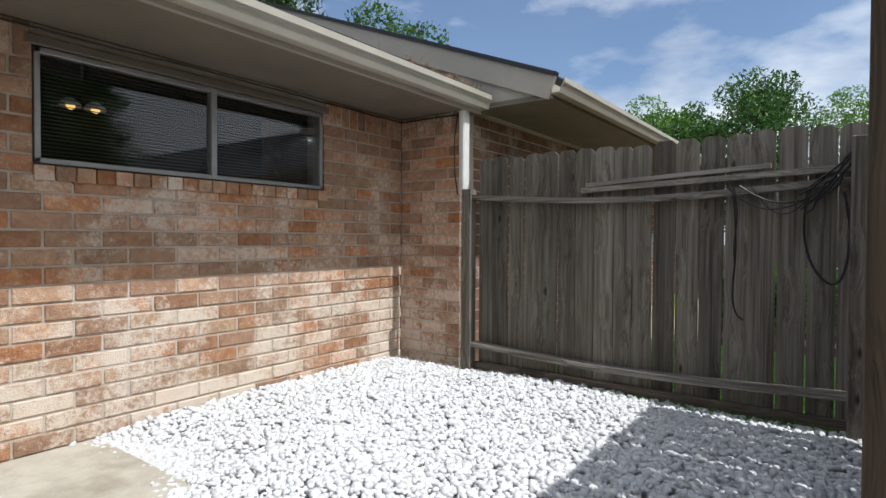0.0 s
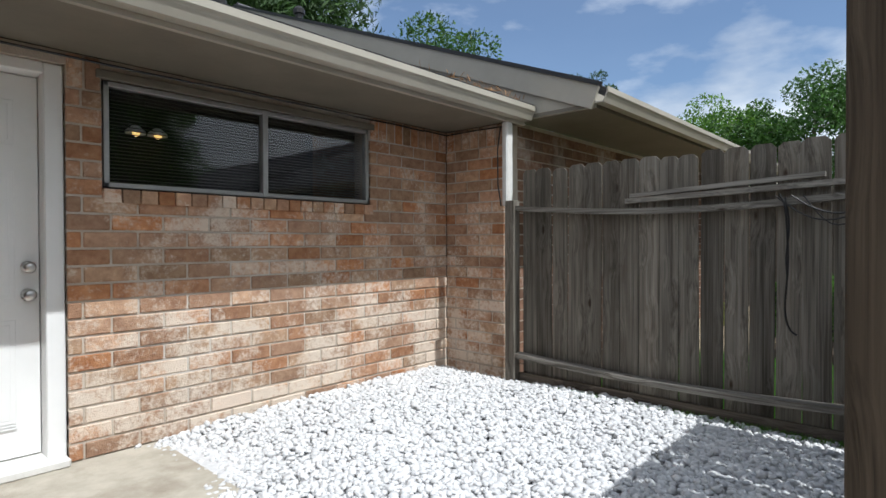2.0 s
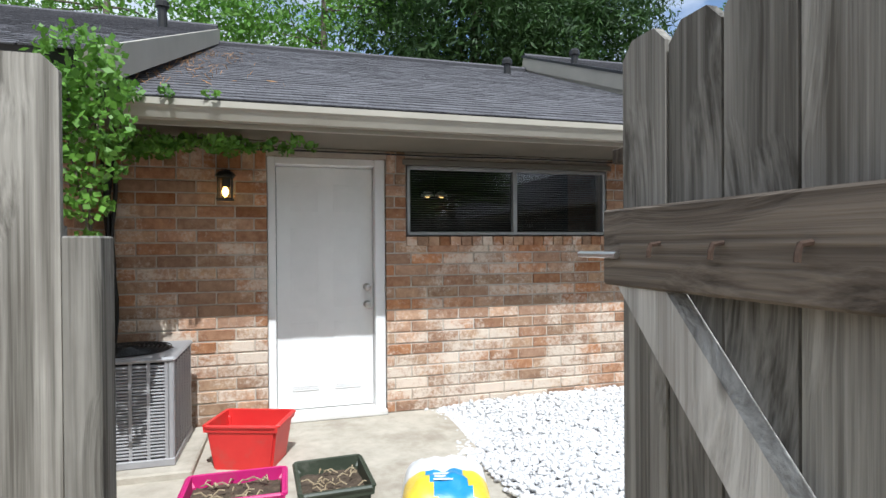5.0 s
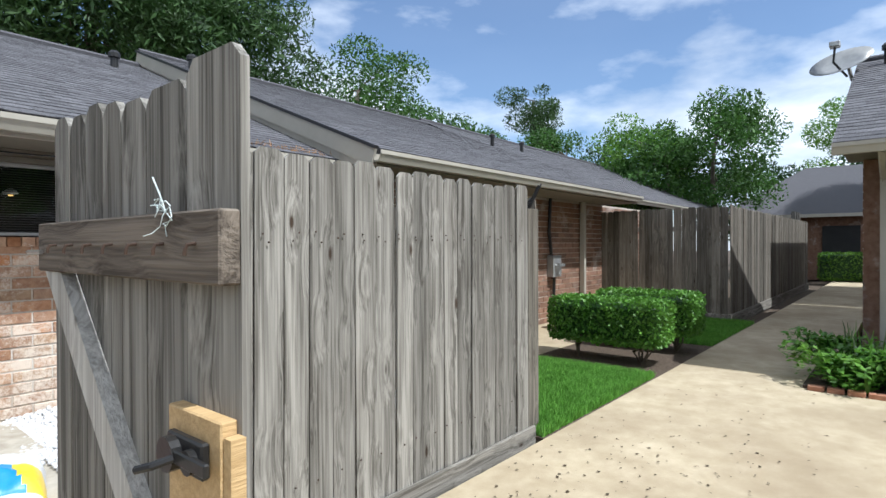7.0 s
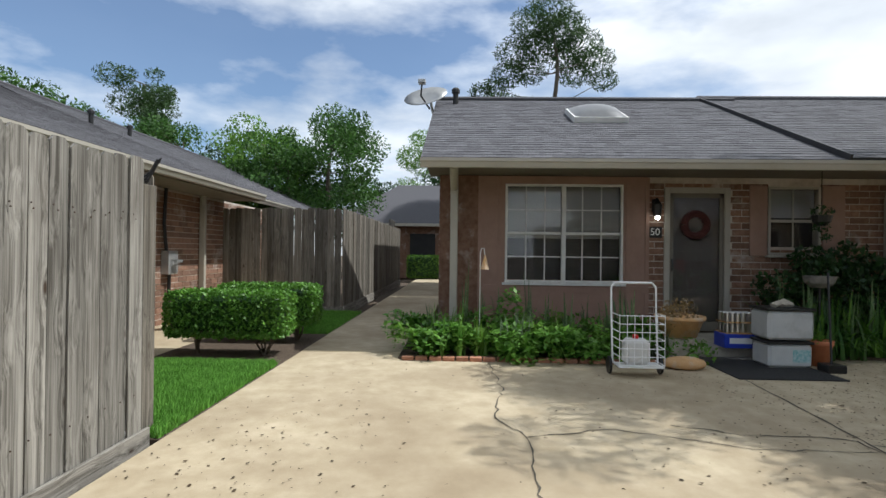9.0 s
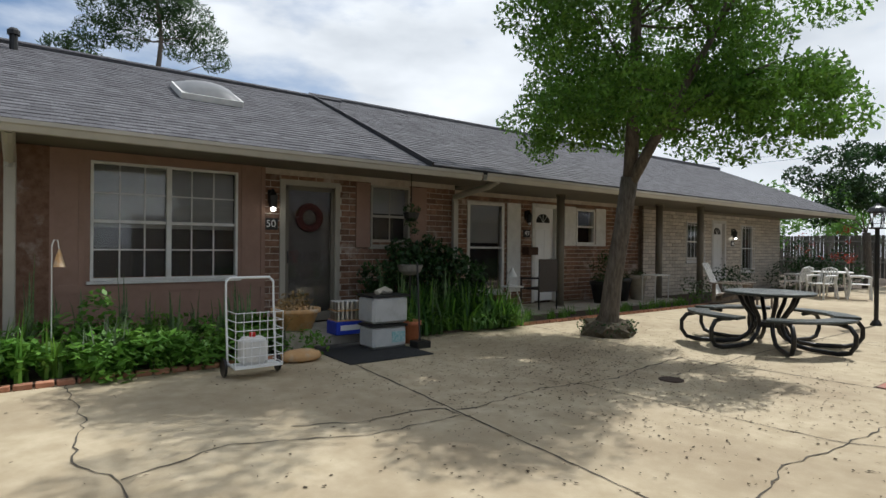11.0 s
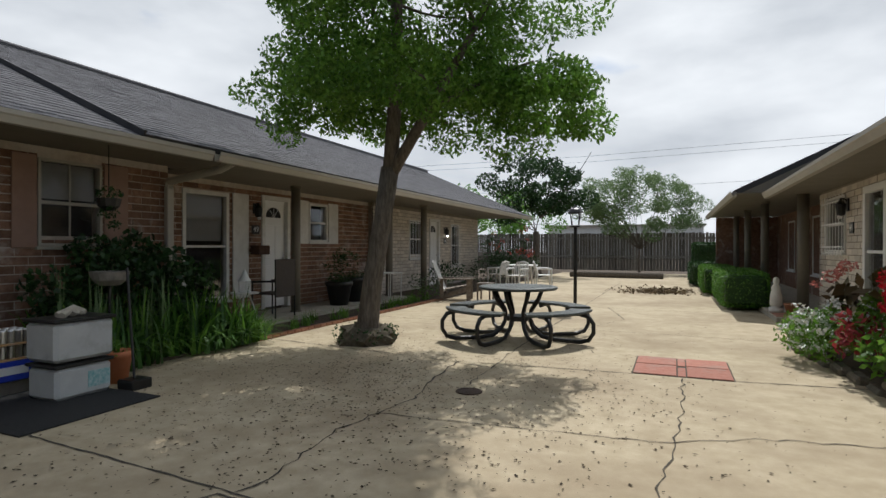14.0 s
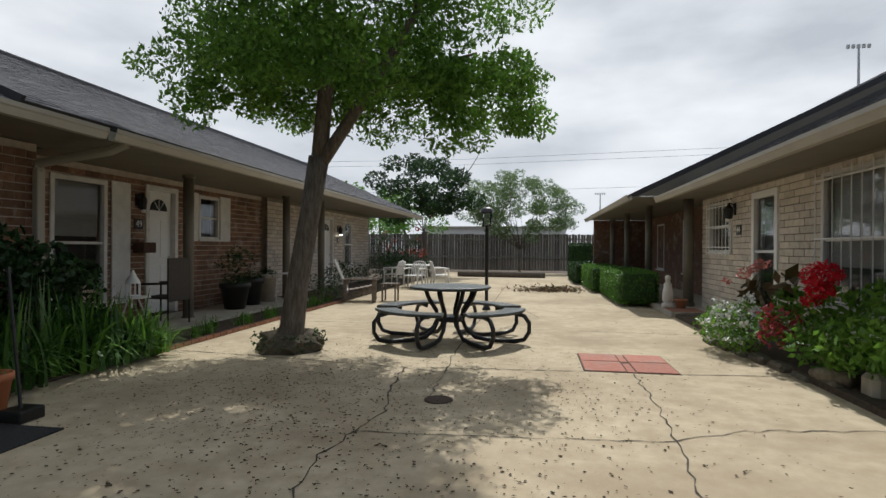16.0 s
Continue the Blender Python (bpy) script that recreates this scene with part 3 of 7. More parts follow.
gutter("gutter", (13.55, 4.13, 2.6), (27.0, 4.13, 2.6), (0, -1, 0), r_n2)
setting("wall_row_back", B(-9, 27, 9.2, 9.4, -0.1, 4.2), BRICK_FAR, "brick wall behind the row", "wall")

# the row of houses along the courtyard
F50, F49 = 10.4, 11.05
holes50 = [(-3.52, -1.75, 0.84, 2.33), (-5.12, -4.14, 0.0, 2.30), (-6.45, -5.68, 1.42, 2.32)]
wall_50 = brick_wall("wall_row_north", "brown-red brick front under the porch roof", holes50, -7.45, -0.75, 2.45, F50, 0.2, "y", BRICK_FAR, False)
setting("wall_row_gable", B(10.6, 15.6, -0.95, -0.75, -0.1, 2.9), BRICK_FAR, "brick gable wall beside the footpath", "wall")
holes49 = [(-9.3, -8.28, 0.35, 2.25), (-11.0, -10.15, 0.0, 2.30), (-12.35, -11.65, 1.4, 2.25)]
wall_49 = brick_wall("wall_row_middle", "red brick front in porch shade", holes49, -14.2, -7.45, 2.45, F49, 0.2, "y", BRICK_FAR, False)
holes48 = [(-17.2, -16.3, 1.05, 2.1), (-18.6, -17.75, 0.0, 2.2), (-20.4, -19.6, 0.6, 2.1)]
wall_48 = brick_wall("wall_row_south", "pale painted brick front", holes48, -22.5, -14.2, 2.45, 10.9, 0.2, "y", BRICK_PALE, False, 0.016, 0.0, MORTAR_PALE)
setting("soffit_row", B(9.2, 10.6, -14.2, -0.6, 2.46, 2.49), TRIM, "taupe painted porch soffit", "soffit")
setting("soffit_row_south", B(9.2, 11.2, -23.5, -7.75, 2.455, 2.458), TRIM, "taupe painted porch soffit", "soffit")
r_50 = roof("roof_row_north", "grey shingle roof with a skylight", -6.6, -0.55, 9.05, 13.4, 2.50, 4.43, axis="y")
gutter("gutter", (9.08, -6.9, 2.49), (9.08, -0.55, 2.49), (-1, 0, 0), r_50)
r_49 = roof("roof_row_south", "long grey shingle roof along the courtyard", -23.4, -5.95, 9.0, 13.6, 2.52, 4.52, axis="y")
band("rake_board", (9.02, -5.935, 2.47), (13.6, -5.935, 4.47), 0.03, 0.2, ROOF_EDGE, r_49)
gutter("gutter", (9.03, -23.4, 2.49), (9.03, -6.95, 2.49), (-1, 0, 0), r_49)
# added out of view; its height throws shade over the footpath and fence
setting("wall_row_east", B(17.6, 25.0, -1.15, -0.95, -0.1, 5.1), BRICK_FAR, "unseen brick wall added to shade the footpath", "wall")
setting("wall_row_rear", B(15.4, 15.6, -23, -0.95, -0.1, 2.9), BRICK_FAR, "rear brick wall of the row", "wall")
setting("roof_row_back", prism(bmesh.new(), [(13.5, -23.4, 4.6), (13.5, -0.6, 4.5), (17.5, -0.6, 2.5), (17.5, -23.4, 2.5)], (0, 0, -1), 0.1), SHINGLE, "rear slope of the row's roof", "roof")

# the house across the courtyard
FR = 1.2
holes_r = [(-13.3, -12.1, 1.22, 2.14), (-11.19, -10.25, 0.12, 2.16), (-9.05, -7.2, 0.6, 2.18)]
wall_r = brick_wall("wall_west", "pale painted brick front with window bars", holes_r, -13.8, -4.5, 2.30, FR, -0.2, "y", BRICK_PALE, False, 0.016, 0.0, MORTAR_PALE)
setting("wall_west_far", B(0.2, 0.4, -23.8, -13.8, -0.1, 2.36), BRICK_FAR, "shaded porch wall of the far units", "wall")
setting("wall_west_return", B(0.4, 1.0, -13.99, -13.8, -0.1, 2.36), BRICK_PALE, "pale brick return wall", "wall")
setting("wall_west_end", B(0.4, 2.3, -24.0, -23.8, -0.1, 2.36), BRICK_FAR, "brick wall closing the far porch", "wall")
setting("soffit_west", B(0.9, 2.0, -14.0, -4.5, 2.302, 2.32), TRIM, "taupe painted eave soffit", "soffit")
setting("soffit_west_far", B(0.2, 2.56, -23.8, -14.0, 2.362, 2.38), TRIM, "taupe painted porch soffit", "soffit")
r_r = roof("roof_west", "grey shingle roof across the courtyard", -14.05, -4.5, 2.02, -2.7, 2.38, 4.72, axis="y")
gutter("gutter", (1.99, -14.05, 2.37), (1.99, -4.5, 2.37), (1, 0, 0), r_r)
r_r2 = roof("roof_west_far", "grey shingle roof over the far porch", -24.0, -14.06, 2.57, -2.7, 2.44, 4.98, axis="y")
gutter("gutter", (2.54, -24.0, 2.43), (2.54, -14.06, 2.43), (1, 0, 0), r_r2)
setting("gable_west", prism(bmesh.new(), [(0.4, -14.07, 2.38), (2.5, -14.07, 2.40), (-2.7, -14.07, 4.9), (-2.7, -14.07, 2.38)], (0, -1, 0), 0.05), TRIM, "taupe boarded gable between two roofs", "gable")
setting("wall_west_rear", B(-7.2, -7.0, -24, -4.5, -0.1, 2.5), BRICK_PALE, "rear wall", "wall")

# ---- fences ----
def board_mesh(name, w, h, t, ears=True, axis="x", material=None):
    """A fence board standing on the origin, w wide along the axis, with clipped corners."""
    k = 0.028 if ears else 0.001
    pts = [(0, 0), (w, 0), (w, h - k), (w - k, h), (k, h), (0, h - k)]
    bm = bmesh.new()
    if axis == "x":
        prism(bm, [(p, 0, z) for p, z in pts], (0, 1, 0), t)
    else:
        prism(bm, [(0, p, z) for p, z in pts], (1, 0, 0), t)
    me = bpy.data.meshes.new(name)
    bm.to_mesh(me)
    bm.free()
    me.materials.append(material or WOOD)
    return me


def boards(parent, a, b, at, z0, z1, axis, t=0.016, w=0.135, gap=0.0045, name="board", lean=0.5, material=None, sag=0.0):
    """A run of boards from a to b along the axis, with two or three shared shapes."""
    shapes = [board_mesh(name, w * f, z1 - z0 + dz, t, True, axis, material) for f, dz in ((1, 0), (0.92, -0.015), (1.05, 0.012), (0.97, 0.0))]
    p, i = a, 0
    while p < b - w * 0.5:
        me = shapes[rng.randrange(4)]
        ob = new(name, me)
        off = rng.uniform(-0.009, 0.009)
        drop = sag * math.sin(math.pi * (p - a) / (b - a))
        ob.location = (p, at + off, z0 - drop) if axis == "x" else (at + off, p, z0 - drop)
        tilt = radians(rng.uniform(-lean, lean))
        ob.rotation_euler = (0, tilt, 0) if axis == "x" else (tilt, 0, 0)
        ob.parent = parent
        ob.matrix_parent_inverse = parent.matrix_world.inverted()
        p += max(v.co.x if axis == "x" else v.co.y for v in me.vertices) + gap + rng.uniform(0, 0.004)
        i += 1


def bowed(a, b, axis, at, z0, z1, t, bow=0.0, sag=0.0, n=10):
    """A rail that bows sideways and sags between a and b."""
    bm = bmesh.new()
    rings = []
    for i in range(n + 1):
        s = i / n
        p, q, d = a + (b - a) * s, bow * math.sin(math.pi * s), -sag * math.sin(math.pi * s)
        ring = [(at + q, z0 + d), (at + q + t, z0 + d), (at + q + t, z1 + d), (at + q, z1 + d)]
        rings.append([bm.verts.new((p, c, z) if axis == "x" else (c, p, z)) for c, z in ring])
    for r0, r1 in zip(rings, rings[1:]):
        for k in range(4):
            bm.faces.new((r0[k], r0[(k + 1) % 4], r1[(k + 1) % 4], r1[k]))
    bm.faces.new(rings[0][::-1])
    bm.faces.new(rings[-1])
    bmesh.ops.recalc_face_normals(bm, faces=bm.faces)
    return bm


side_fence = thing("fence", "weathered grey plank fence with sagging rails", "fence", (5.74, 2.4, 0))
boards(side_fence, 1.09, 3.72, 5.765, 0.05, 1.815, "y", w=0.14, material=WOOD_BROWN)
part("rail", bowed(1.12, 3.72, "y", 5.68, 1.475, 1.515, 0.085, 0.0, 0.07), WOOD_Y, side_fence)
part("rail", bowed(1.12, 3.72, "y", 5.67, 0.25, 0.29, 0.09, 0.0, 0.045), WOOD_Y, side_fence)
for label, y0, z0, y1, z1, x, h in (("long loose board lying along the top rail", 2.76, 1.485, 1.13, 1.545, 5.70, 0.035), ("short loose board on top of another", 2.72, 1.525, 1.56, 1.585, 5.69, 0.028)):
    bm = bmesh.new()
    prism(bm, [(x, y0, z0), (x, y1, z1), (x, y1, z1 + h), (x, y0, z0 + h)], (1, 0, 0), 0.05)
    part("loose_board", bm, WOOD_Y, side_fence, label)
part("kickboard", B(5.735, 5.752, 1.12, 3.72, -0.02, 0.12), WOOD_BAR, side_fence)
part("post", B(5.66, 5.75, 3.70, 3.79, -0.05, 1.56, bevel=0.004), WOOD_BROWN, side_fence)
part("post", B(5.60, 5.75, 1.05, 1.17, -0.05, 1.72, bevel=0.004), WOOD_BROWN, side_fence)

front_fence = thing("fence", "sunlit weathered grey plank fence beside the gate", "fence", (4.2, 1.03, 0))
boards(front_fence, 2.86, 5.62, 1.03, 0.08, 1.868, "x", w=0.138)
for k in range(19):
    for z in (1.47, 1.50, 0.33):
        nx, nz = 2.93 + k * 0.14 + rng.uniform(-0.03, 0.03), z + rng.uniform(-0.012, 0.012)
        part("nail_head", T([(nx, 1.024, nz), (nx, 1.019, nz)], 0.0045, 6), RUST, front_fence)
part("rail", B(2.8, 5.56, 1.05, 1.09, 1.44, 1.53), WOOD_X, front_fence)
part("rail", B(2.8, 5.56, 1.05, 1.09, 0.28, 0.37), WOOD_X, front_fence)
part("kickboard", B(2.8, 5.62, 1.0, 1.028, -0.08, 0.085, bevel=0.004), WOOD_X, front_fence)
part("post", B(2.78, 2.87, 1.05, 1.14, -0.05, 1.66, bevel=0.004), WOOD_SHADED, front_fence, "gate post with a capped top, its shade darkened into the wood")
part("post_cap", B(2.74, 2.90, 1.048, 1.17, 1.66, 1.70, bevel=0.004), WOOD_SHADED, front_fence)

left_fence = thing("fence", "weathered plank fence ending in a gate post", "fence", (0.5, 1.03, 0))
boards(left_fence, -1.4, 1.44, 1.03, 0.05, 1.80, "x", w=0.14)
part("rail", B(-1.4, 1.5, 1.05, 1.09, 1.40, 1.49), WOOD_X, left_fence)
part("rail", B(-1.4, 1.5, 1.05, 1.09, 0.3, 0.39), WOOD_X, left_fence)
part("post", B(1.48, 1.57, 1.04, 1.13, -0.05, 1.47, bevel=0.004), WOOD, left_fence)


# the footpath fence round the next yard
path_fence = thing("fence", "tall weathered plank fence along the footpath", "fence", (13.5, 1.4, 0))
# the house's shade on this fence is put into the darker boards
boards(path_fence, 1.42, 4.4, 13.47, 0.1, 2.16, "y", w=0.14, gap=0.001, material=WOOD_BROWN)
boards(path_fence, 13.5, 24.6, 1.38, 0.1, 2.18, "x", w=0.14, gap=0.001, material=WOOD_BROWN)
part("kickboard", B(13.44, 13.468, 1.36, 4.4, -0.1, 0.11), WOOD_X, path_fence)
part("kickboard", B(13.45, 24.6, 1.35, 1.378, -0.1, 0.11), WOOD_X, path_fence)
part("rail", B(13.5, 24.6, 1.40, 1.44, 1.7, 1.8), WOOD_X, path_fence)
part("rail", B(13.49, 13.53, 1.4, 4.4, 1.7, 1.8), WOOD_X, path_fence)
for x in (22.0, 22.5, 23.0):
    part("post", B(x, x + 0.1, 1.42, 1.52, -0.1, 2.45), WOOD, path_fence)

# the fence that ends the courtyard
end_fence = thing("fence", "dark shaded picket fence closing the courtyard", "fence", (6, -32.6, 0))
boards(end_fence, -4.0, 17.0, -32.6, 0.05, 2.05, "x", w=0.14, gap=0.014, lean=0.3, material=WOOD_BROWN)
part("rail", B(-4, 17, -32.58, -32.54, 1.72, 1.81), WOOD_X, end_fence)
part("rail", B(-4, 17, -32.58, -32.54, 0.75, 0.84), WOOD_X, end_fence)

# the open gate, swung outwards on the post
gate = thing("gate", "weathered wooden gate standing open, with a black latch", "gate", (2.49, 0.74, 0))
gy = -0.25
for w, h in ((0.20, 1.80), (0.185, 1.775), (0.135, 1.77), (0.115, 1.785), (0.12, 1.80), (0.115, 1.79), (0.12, 1.80)):
    me = board_mesh("board", w - 0.006, h - 0.05, 0.018, True, "y")
    ob = new("board", me)
    ob.location = (2.485 + rng.uniform(-0.003, 0.003), gy, 0.05)
    ob.parent, ob.matrix_parent_inverse = gate, gate.matrix_world.inverted()
    gy += w
cross = part("crossbar", B(2.443, 2.483, -0.25, 0.735, 1.378, 1.508, bevel=0.004), WOOD_BAR, gate, "dark crossbar with rusty nails")
for i in range(7):
    y = -0.17 + i * 0.125
    part("nail", T([(2.447, y, 1.45), (2.427, y, 1.447), (2.424, y, 1.438), (2.423, y, 1.428)], 0.0038, 6), RUST, cross, "bent rusty nail")
part("hinge_pin", T([(2.435, 0.68, 1.43), (2.435, 0.80, 1.43)], 0.006, 6), STEEL, cross)
part("crossbar", B(2.443, 2.483, -0.25, 0.735, 0.16, 0.26, bevel=0.004), WOOD_X, gate)
bm = bmesh.new()
prism(bm, [(2.45, 0.70, 1.377), (2.45, 0.575, 1.377), (2.45, -0.24, 0.545), (2.45, -0.24, 0.42)], (1, 0, 0), 0.035)
part("brace", bm, WOOD_PALE, gate, "pale diagonal brace")
block = part("latch_block", B(2.452, 2.483, -0.235, -0.04, 0.96, 1.145, bevel=0.003), WOOD_NEW, gate, "raw pine block under the latch")
part("edge_strip", B(2.455, 2.483, -0.262, -0.238, 0.80, 1.12), WOOD_NEW, gate, "raw pine edge strip")
bm = bmesh.new()
lx, lz = 0.027, 0.03
box(bm, 2.408 + lx, 2.425 + lx, -0.20, -0.07, 1.01 + lz, 1.075 + lz, 0.004)
tube(bm, [(2.39 + lx, -0.10, 1.04 + lz), (2.42 + lx, -0.10, 1.04 + lz)], 0.032, 14)
tube(bm, [(2.395 + lx, -0.17, 1.04 + lz), (2.42 + lx, -0.17, 1.04 + lz)], 0.022, 12)
tube(bm, [(2.395 + lx, -0.13, 1.04 + lz), (2.365 + lx, -0.11, 1.03 + lz), (2.35 + lx, -0.08, 1.02 + lz)], 0.008, 8)
box(bm, 2.392 + lx, 2.404 + lx, -0.24, -0.10, 1.03 + lz, 1.055 + lz, 0.003)
part("latch", bm, BLACK, block, "black gate latch")
rr = random.Random(3)
TWINE = mat("pale_twine", (0.5, 0.6, 0.6), (0.7, 0.75, 0.74), 30, rough=0.9, bump=0)
for k in range(7):
    p = Vector((2.44, -0.06, 1.51))
    pts = [p.copy()]
    for _ in range(4):
        p = p + Vector((rr.uniform(-0.006, 0.002), rr.uniform(-0.03, 0.03), rr.uniform(-0.022, 0.014)))
        pts.append(p.copy())
    part("string", T(pts, 0.0011, 4), TWINE, gate, "frayed pale green twine")
part("string", T([(2.44, -0.06, 1.51), (2.435, -0.05, 1.54), (2.43, -0.03, 1.575)], 0.0016, 5), TWINE, gate, "frayed pale green twine")

# ---- yard ----
# white pebbles: a bed of low mounds, one mesh of many stones
def pebbles():
    r = np.random.default_rng(5)
    base = bmesh.new()
    bmesh.ops.create_icosphere(base, subdivisions=1, radius=1.0)
    bv = np.array([v.co[:] for v in base.verts])
    bf = [tuple(v.index for v in f.verts) for f in base.faces]
    base.free()
    n = 26000
    x = r.uniform(2.9, 5.72, n)
    y = r.uniform(1.1, 4.58, n)
    keep = (x > 3.12 + 0.05 * np.sin(y * 5) + r.uniform(-0.06, 0.06, n) - np.clip(1.9 - y, 0, 1) * 0.2) & ((y < 3.9) | (x < 5.81))
    x, y = x[keep], y[keep]
    n = len(x)
    z = 0.0 + 0.03 * np.sin(x * 2.1 + 1) * np.sin(y * 2.7) + 0.05 * np.clip((x - 3.15) / 0.5, 0, 1) + r.uniform(-0.012, 0.014, n)
    s = r.uniform(0.012, 0.025, (n, 1, 1)) * r.uniform(0.7, 1.4, (n, 1, 3)) * np.array([1, 1, 0.6])
    v = bv[None] * s * r.uniform(0.85, 1.15, (n, len(bv), 1))
    a, b = r.uniform(0, 6.28, n), r.normal(0, 0.5, n)
    ca, sa, cb, sb = np.cos(a), np.sin(a), np.cos(b), np.sin(b)
    vx, vy, vz = v[..., 0], v[..., 1] * cb[:, None] - v[..., 2] * sb[:, None], v[..., 1] * sb[:, None] + v[..., 2] * cb[:, None]
    w = np.stack([vx * ca[:, None] - vy * sa[:, None] + x[:, None], vx * sa[:, None] + vy * ca[:, None] + y[:, None], vz + z[:, None]], -1).reshape(-1, 3)
    k = len(bv)
    ob = raw("pebbles", w, [tuple(i * k + j for j in f) for i in range(n) for f in bf], STONE)
    ob.data.polygons.foreach_set("use_smooth", [True] * len(ob.data.polygons))
    tagged(ob, "bed of bright white landscaping pebbles", "gravel", "", "stuff")


pebbles()
setting("gravel_bed", B(3.1, 5.83, 1.1, 4.6, -0.15, 0.0), STONE, "white gravel ground", "gravel")

# back door
door = tagged(new("door_1"), "white six-panel steel door with two steel knobs", "door", "", "structure")
for a in ((1.748, 1.812, 4.63, 4.795, 0.03, 2.187), (2.632, 2.722, 4.63, 4.795, 0.03, 2.187), (1.812, 2.632, 4.63, 4.795, 2.125, 2.187)):
    part("door_frame", B(*a, bevel=0.006), WHITE, door)
part("threshold", B(1.748, 2.722, 4.54, 4.79, 0.0, 0.05, bevel=0.01), WHITE_WORN, door)
leaf = part("door_leaf", B(1.816, 2.628, 4.745, 4.79, 0.058, 2.12, bevel=0.003), WHITE, door)
for x0, x1 in ((1.93, 2.16), (2.29, 2.52)):
    for z0, z1 in ((0.24, 0.80), (0.92, 1.60), (1.74, 1.98)):
        bm = bmesh.new()
        box(bm, x0, x1, 4.7425, 4.746, z0, z1, 0.0015)
        box(bm, x0 + 0.025, x1 - 0.025, 4.740, 4.744, z0 + 0.025, z1 - 0.025, 0.0015)
        part("panel", bm, WHITE, leaf)
    for k in range(3):
        part("moulding", B(x0 + 0.005 * k, x1 - 0.005 * k, 4.735 + 0.002 * k, 4.744, 0.215 + 0.016 * k, 0.222 + 0.016 * k), WHITE, leaf)
for z, rad in ((1.085, 0.03), (0.935, 0.032)):
    bm = bmesh.new()
    lathe(bm, [(0.033, 0.0), (0.033, 0.008), (0.014, 0.012), (0.014, 0.03), (rad, 0.04), (rad, 0.062), (0.012, 0.07)], 16)
    bmesh.ops.transform(bm, matrix=pose(2.575, 4.745, z, 90), verts=bm.verts)
    part("knob", bm, STEEL, leaf, "satin steel door knob", True)
# near-black boards behind the window; the room's dimness is in their colour
setting("wall_inner", B(1.6, 5.0, 5.6, 5.7, -0.1, 2.6), DARK, "near-black wall standing for the unlit room behind the window", "wall")
setting("floor_inner", B(0.7, 5.6, 4.8, 5.6, 1.2, 1.25), DARK, "near-black floor closing in the unlit room", "floor")
setting("ceiling_inner", B(0.7, 5.6, 4.8, 5.7, 2.26, 2.3), DARK, "near-black ceiling closing in the unlit room", "ceiling")

# kitchen window with blinds
GLASS = glass("window_glass")
win = tagged(new("window_1"), "wide aluminium sliding window with closed blinds", "window", "", "structure")
WX0, WX1, WZ0, WZ1 = 2.91, 4.87, 1.535, 2.145
for a in ((WX0, WX1, 4.605, 4.66, WZ1 - 0.03, WZ1), (WX0, WX1, 4.605, 4.66, WZ0, WZ0 + 0.03), (WX0, WX0 + 0.03, 4.605, 4.66, WZ0, WZ1), (WX1 - 0.03, WX1, 4.605, 4.66, WZ0, WZ1), (3.905, 3.945, 4.60, 4.66, WZ0, WZ1)):
    part("window_frame", B(*a, bevel=0.003), ALU, win)
part("trim", B(2.87, 4.92, 4.585, 4.61, 2.15, 2.20, bevel=0.004), TRIM, win)
for x0, x1 in ((WX0 + 0.03, 3.905), (3.945, WX1 - 0.03)):
    p = part("pane", B(x0, x1, 4.635, 4.64, WZ0 + 0.03, WZ1 - 0.03), GLASS, win)
    p.visible_shadow = False
SLAT = mat("brown_blind", (0.085, 0.082, 0.076), (0.115, 0.11, 0.10), 8, rough=0.6, bump=0)
for x0, x1 in ((2.95, 3.91), (3.94, 4.83)):
    for k in range(27):
        z = 1.57 + k * 0.021
        bm = bmesh.new()
        prism(bm, [(x0, 4.675, z), (x0, 4.69, z + 0.007), (x0, 4.691, z + 0.0055), (x0, 4.676, z - 0.0015)], (1, 0, 0), x1 - x0)
        part("blind_slat", bm, SLAT, win)
for x0, w in [(2.90 + i * 0.1, 0.092) for i in range(20)]:
    bm = B(x0, x0 + w, 4.575, 4.66, 1.445, 1.525, bevel=0.004)
    part("sill_brick", bm, BRICK, win)
BULB = glow("warm_bulb", (1.0, 0.62, 0.2), 1.3)
lamp_in = thing("ceiling_lamp", "warm two-bulb lamp glowing behind the blinds", "lamp", (3.22, 4.95, 1.9))
for x in (3.14, 3.27):
    bm = bmesh.new()
    bmesh.ops.create_icosphere(bm, subdivisions=2, radius=0.024)
    bmesh.ops.translate(bm, vec=(x, 4.78, 1.90), verts=bm.verts)
    part("bulb", bm, BULB, lamp_in, "", True)
    part("shade", lathe(bmesh.new(), [(0.02, 0.0), (0.055, -0.03), (0.06, -0.05), (0.05, -0.045), (0.018, -0.008)], 14, (x, 4.79, 1.945)), WHITE_WORN, lamp_in, "pale glass lamp shade", True)
part("stem", T([(3.2, 4.78, 1.9), (3.2, 4.78, 2.26)], 0.008), DARK, lamp_in)

# wall lantern
lantern = thing("wall_lantern", "black wall lantern with a lit warm bulb on brick", "lamp", (1.44, 4.6, 1.85))
part("back_plate", B(1.41, 1.47, 4.575, 4.60, 1.92, 2.06, bevel=0.006), BLACK, lantern)
part("arm", T([(1.44, 4.58, 2.02), (1.44, 4.54, 2.05), (1.44, 4.51, 2.03)], 0.008), BLACK, lantern)
for x in (1.385, 1.485):
    for y in (4.455, 4.555):
        part("post", B(x, x + 0.008, y, y + 0.008, 1.82, 1.99), BLACK, lantern)
bm = bmesh.new()
box(bm, 1.38, 1.50, 4.45, 4.57, 1.99, 2.0)
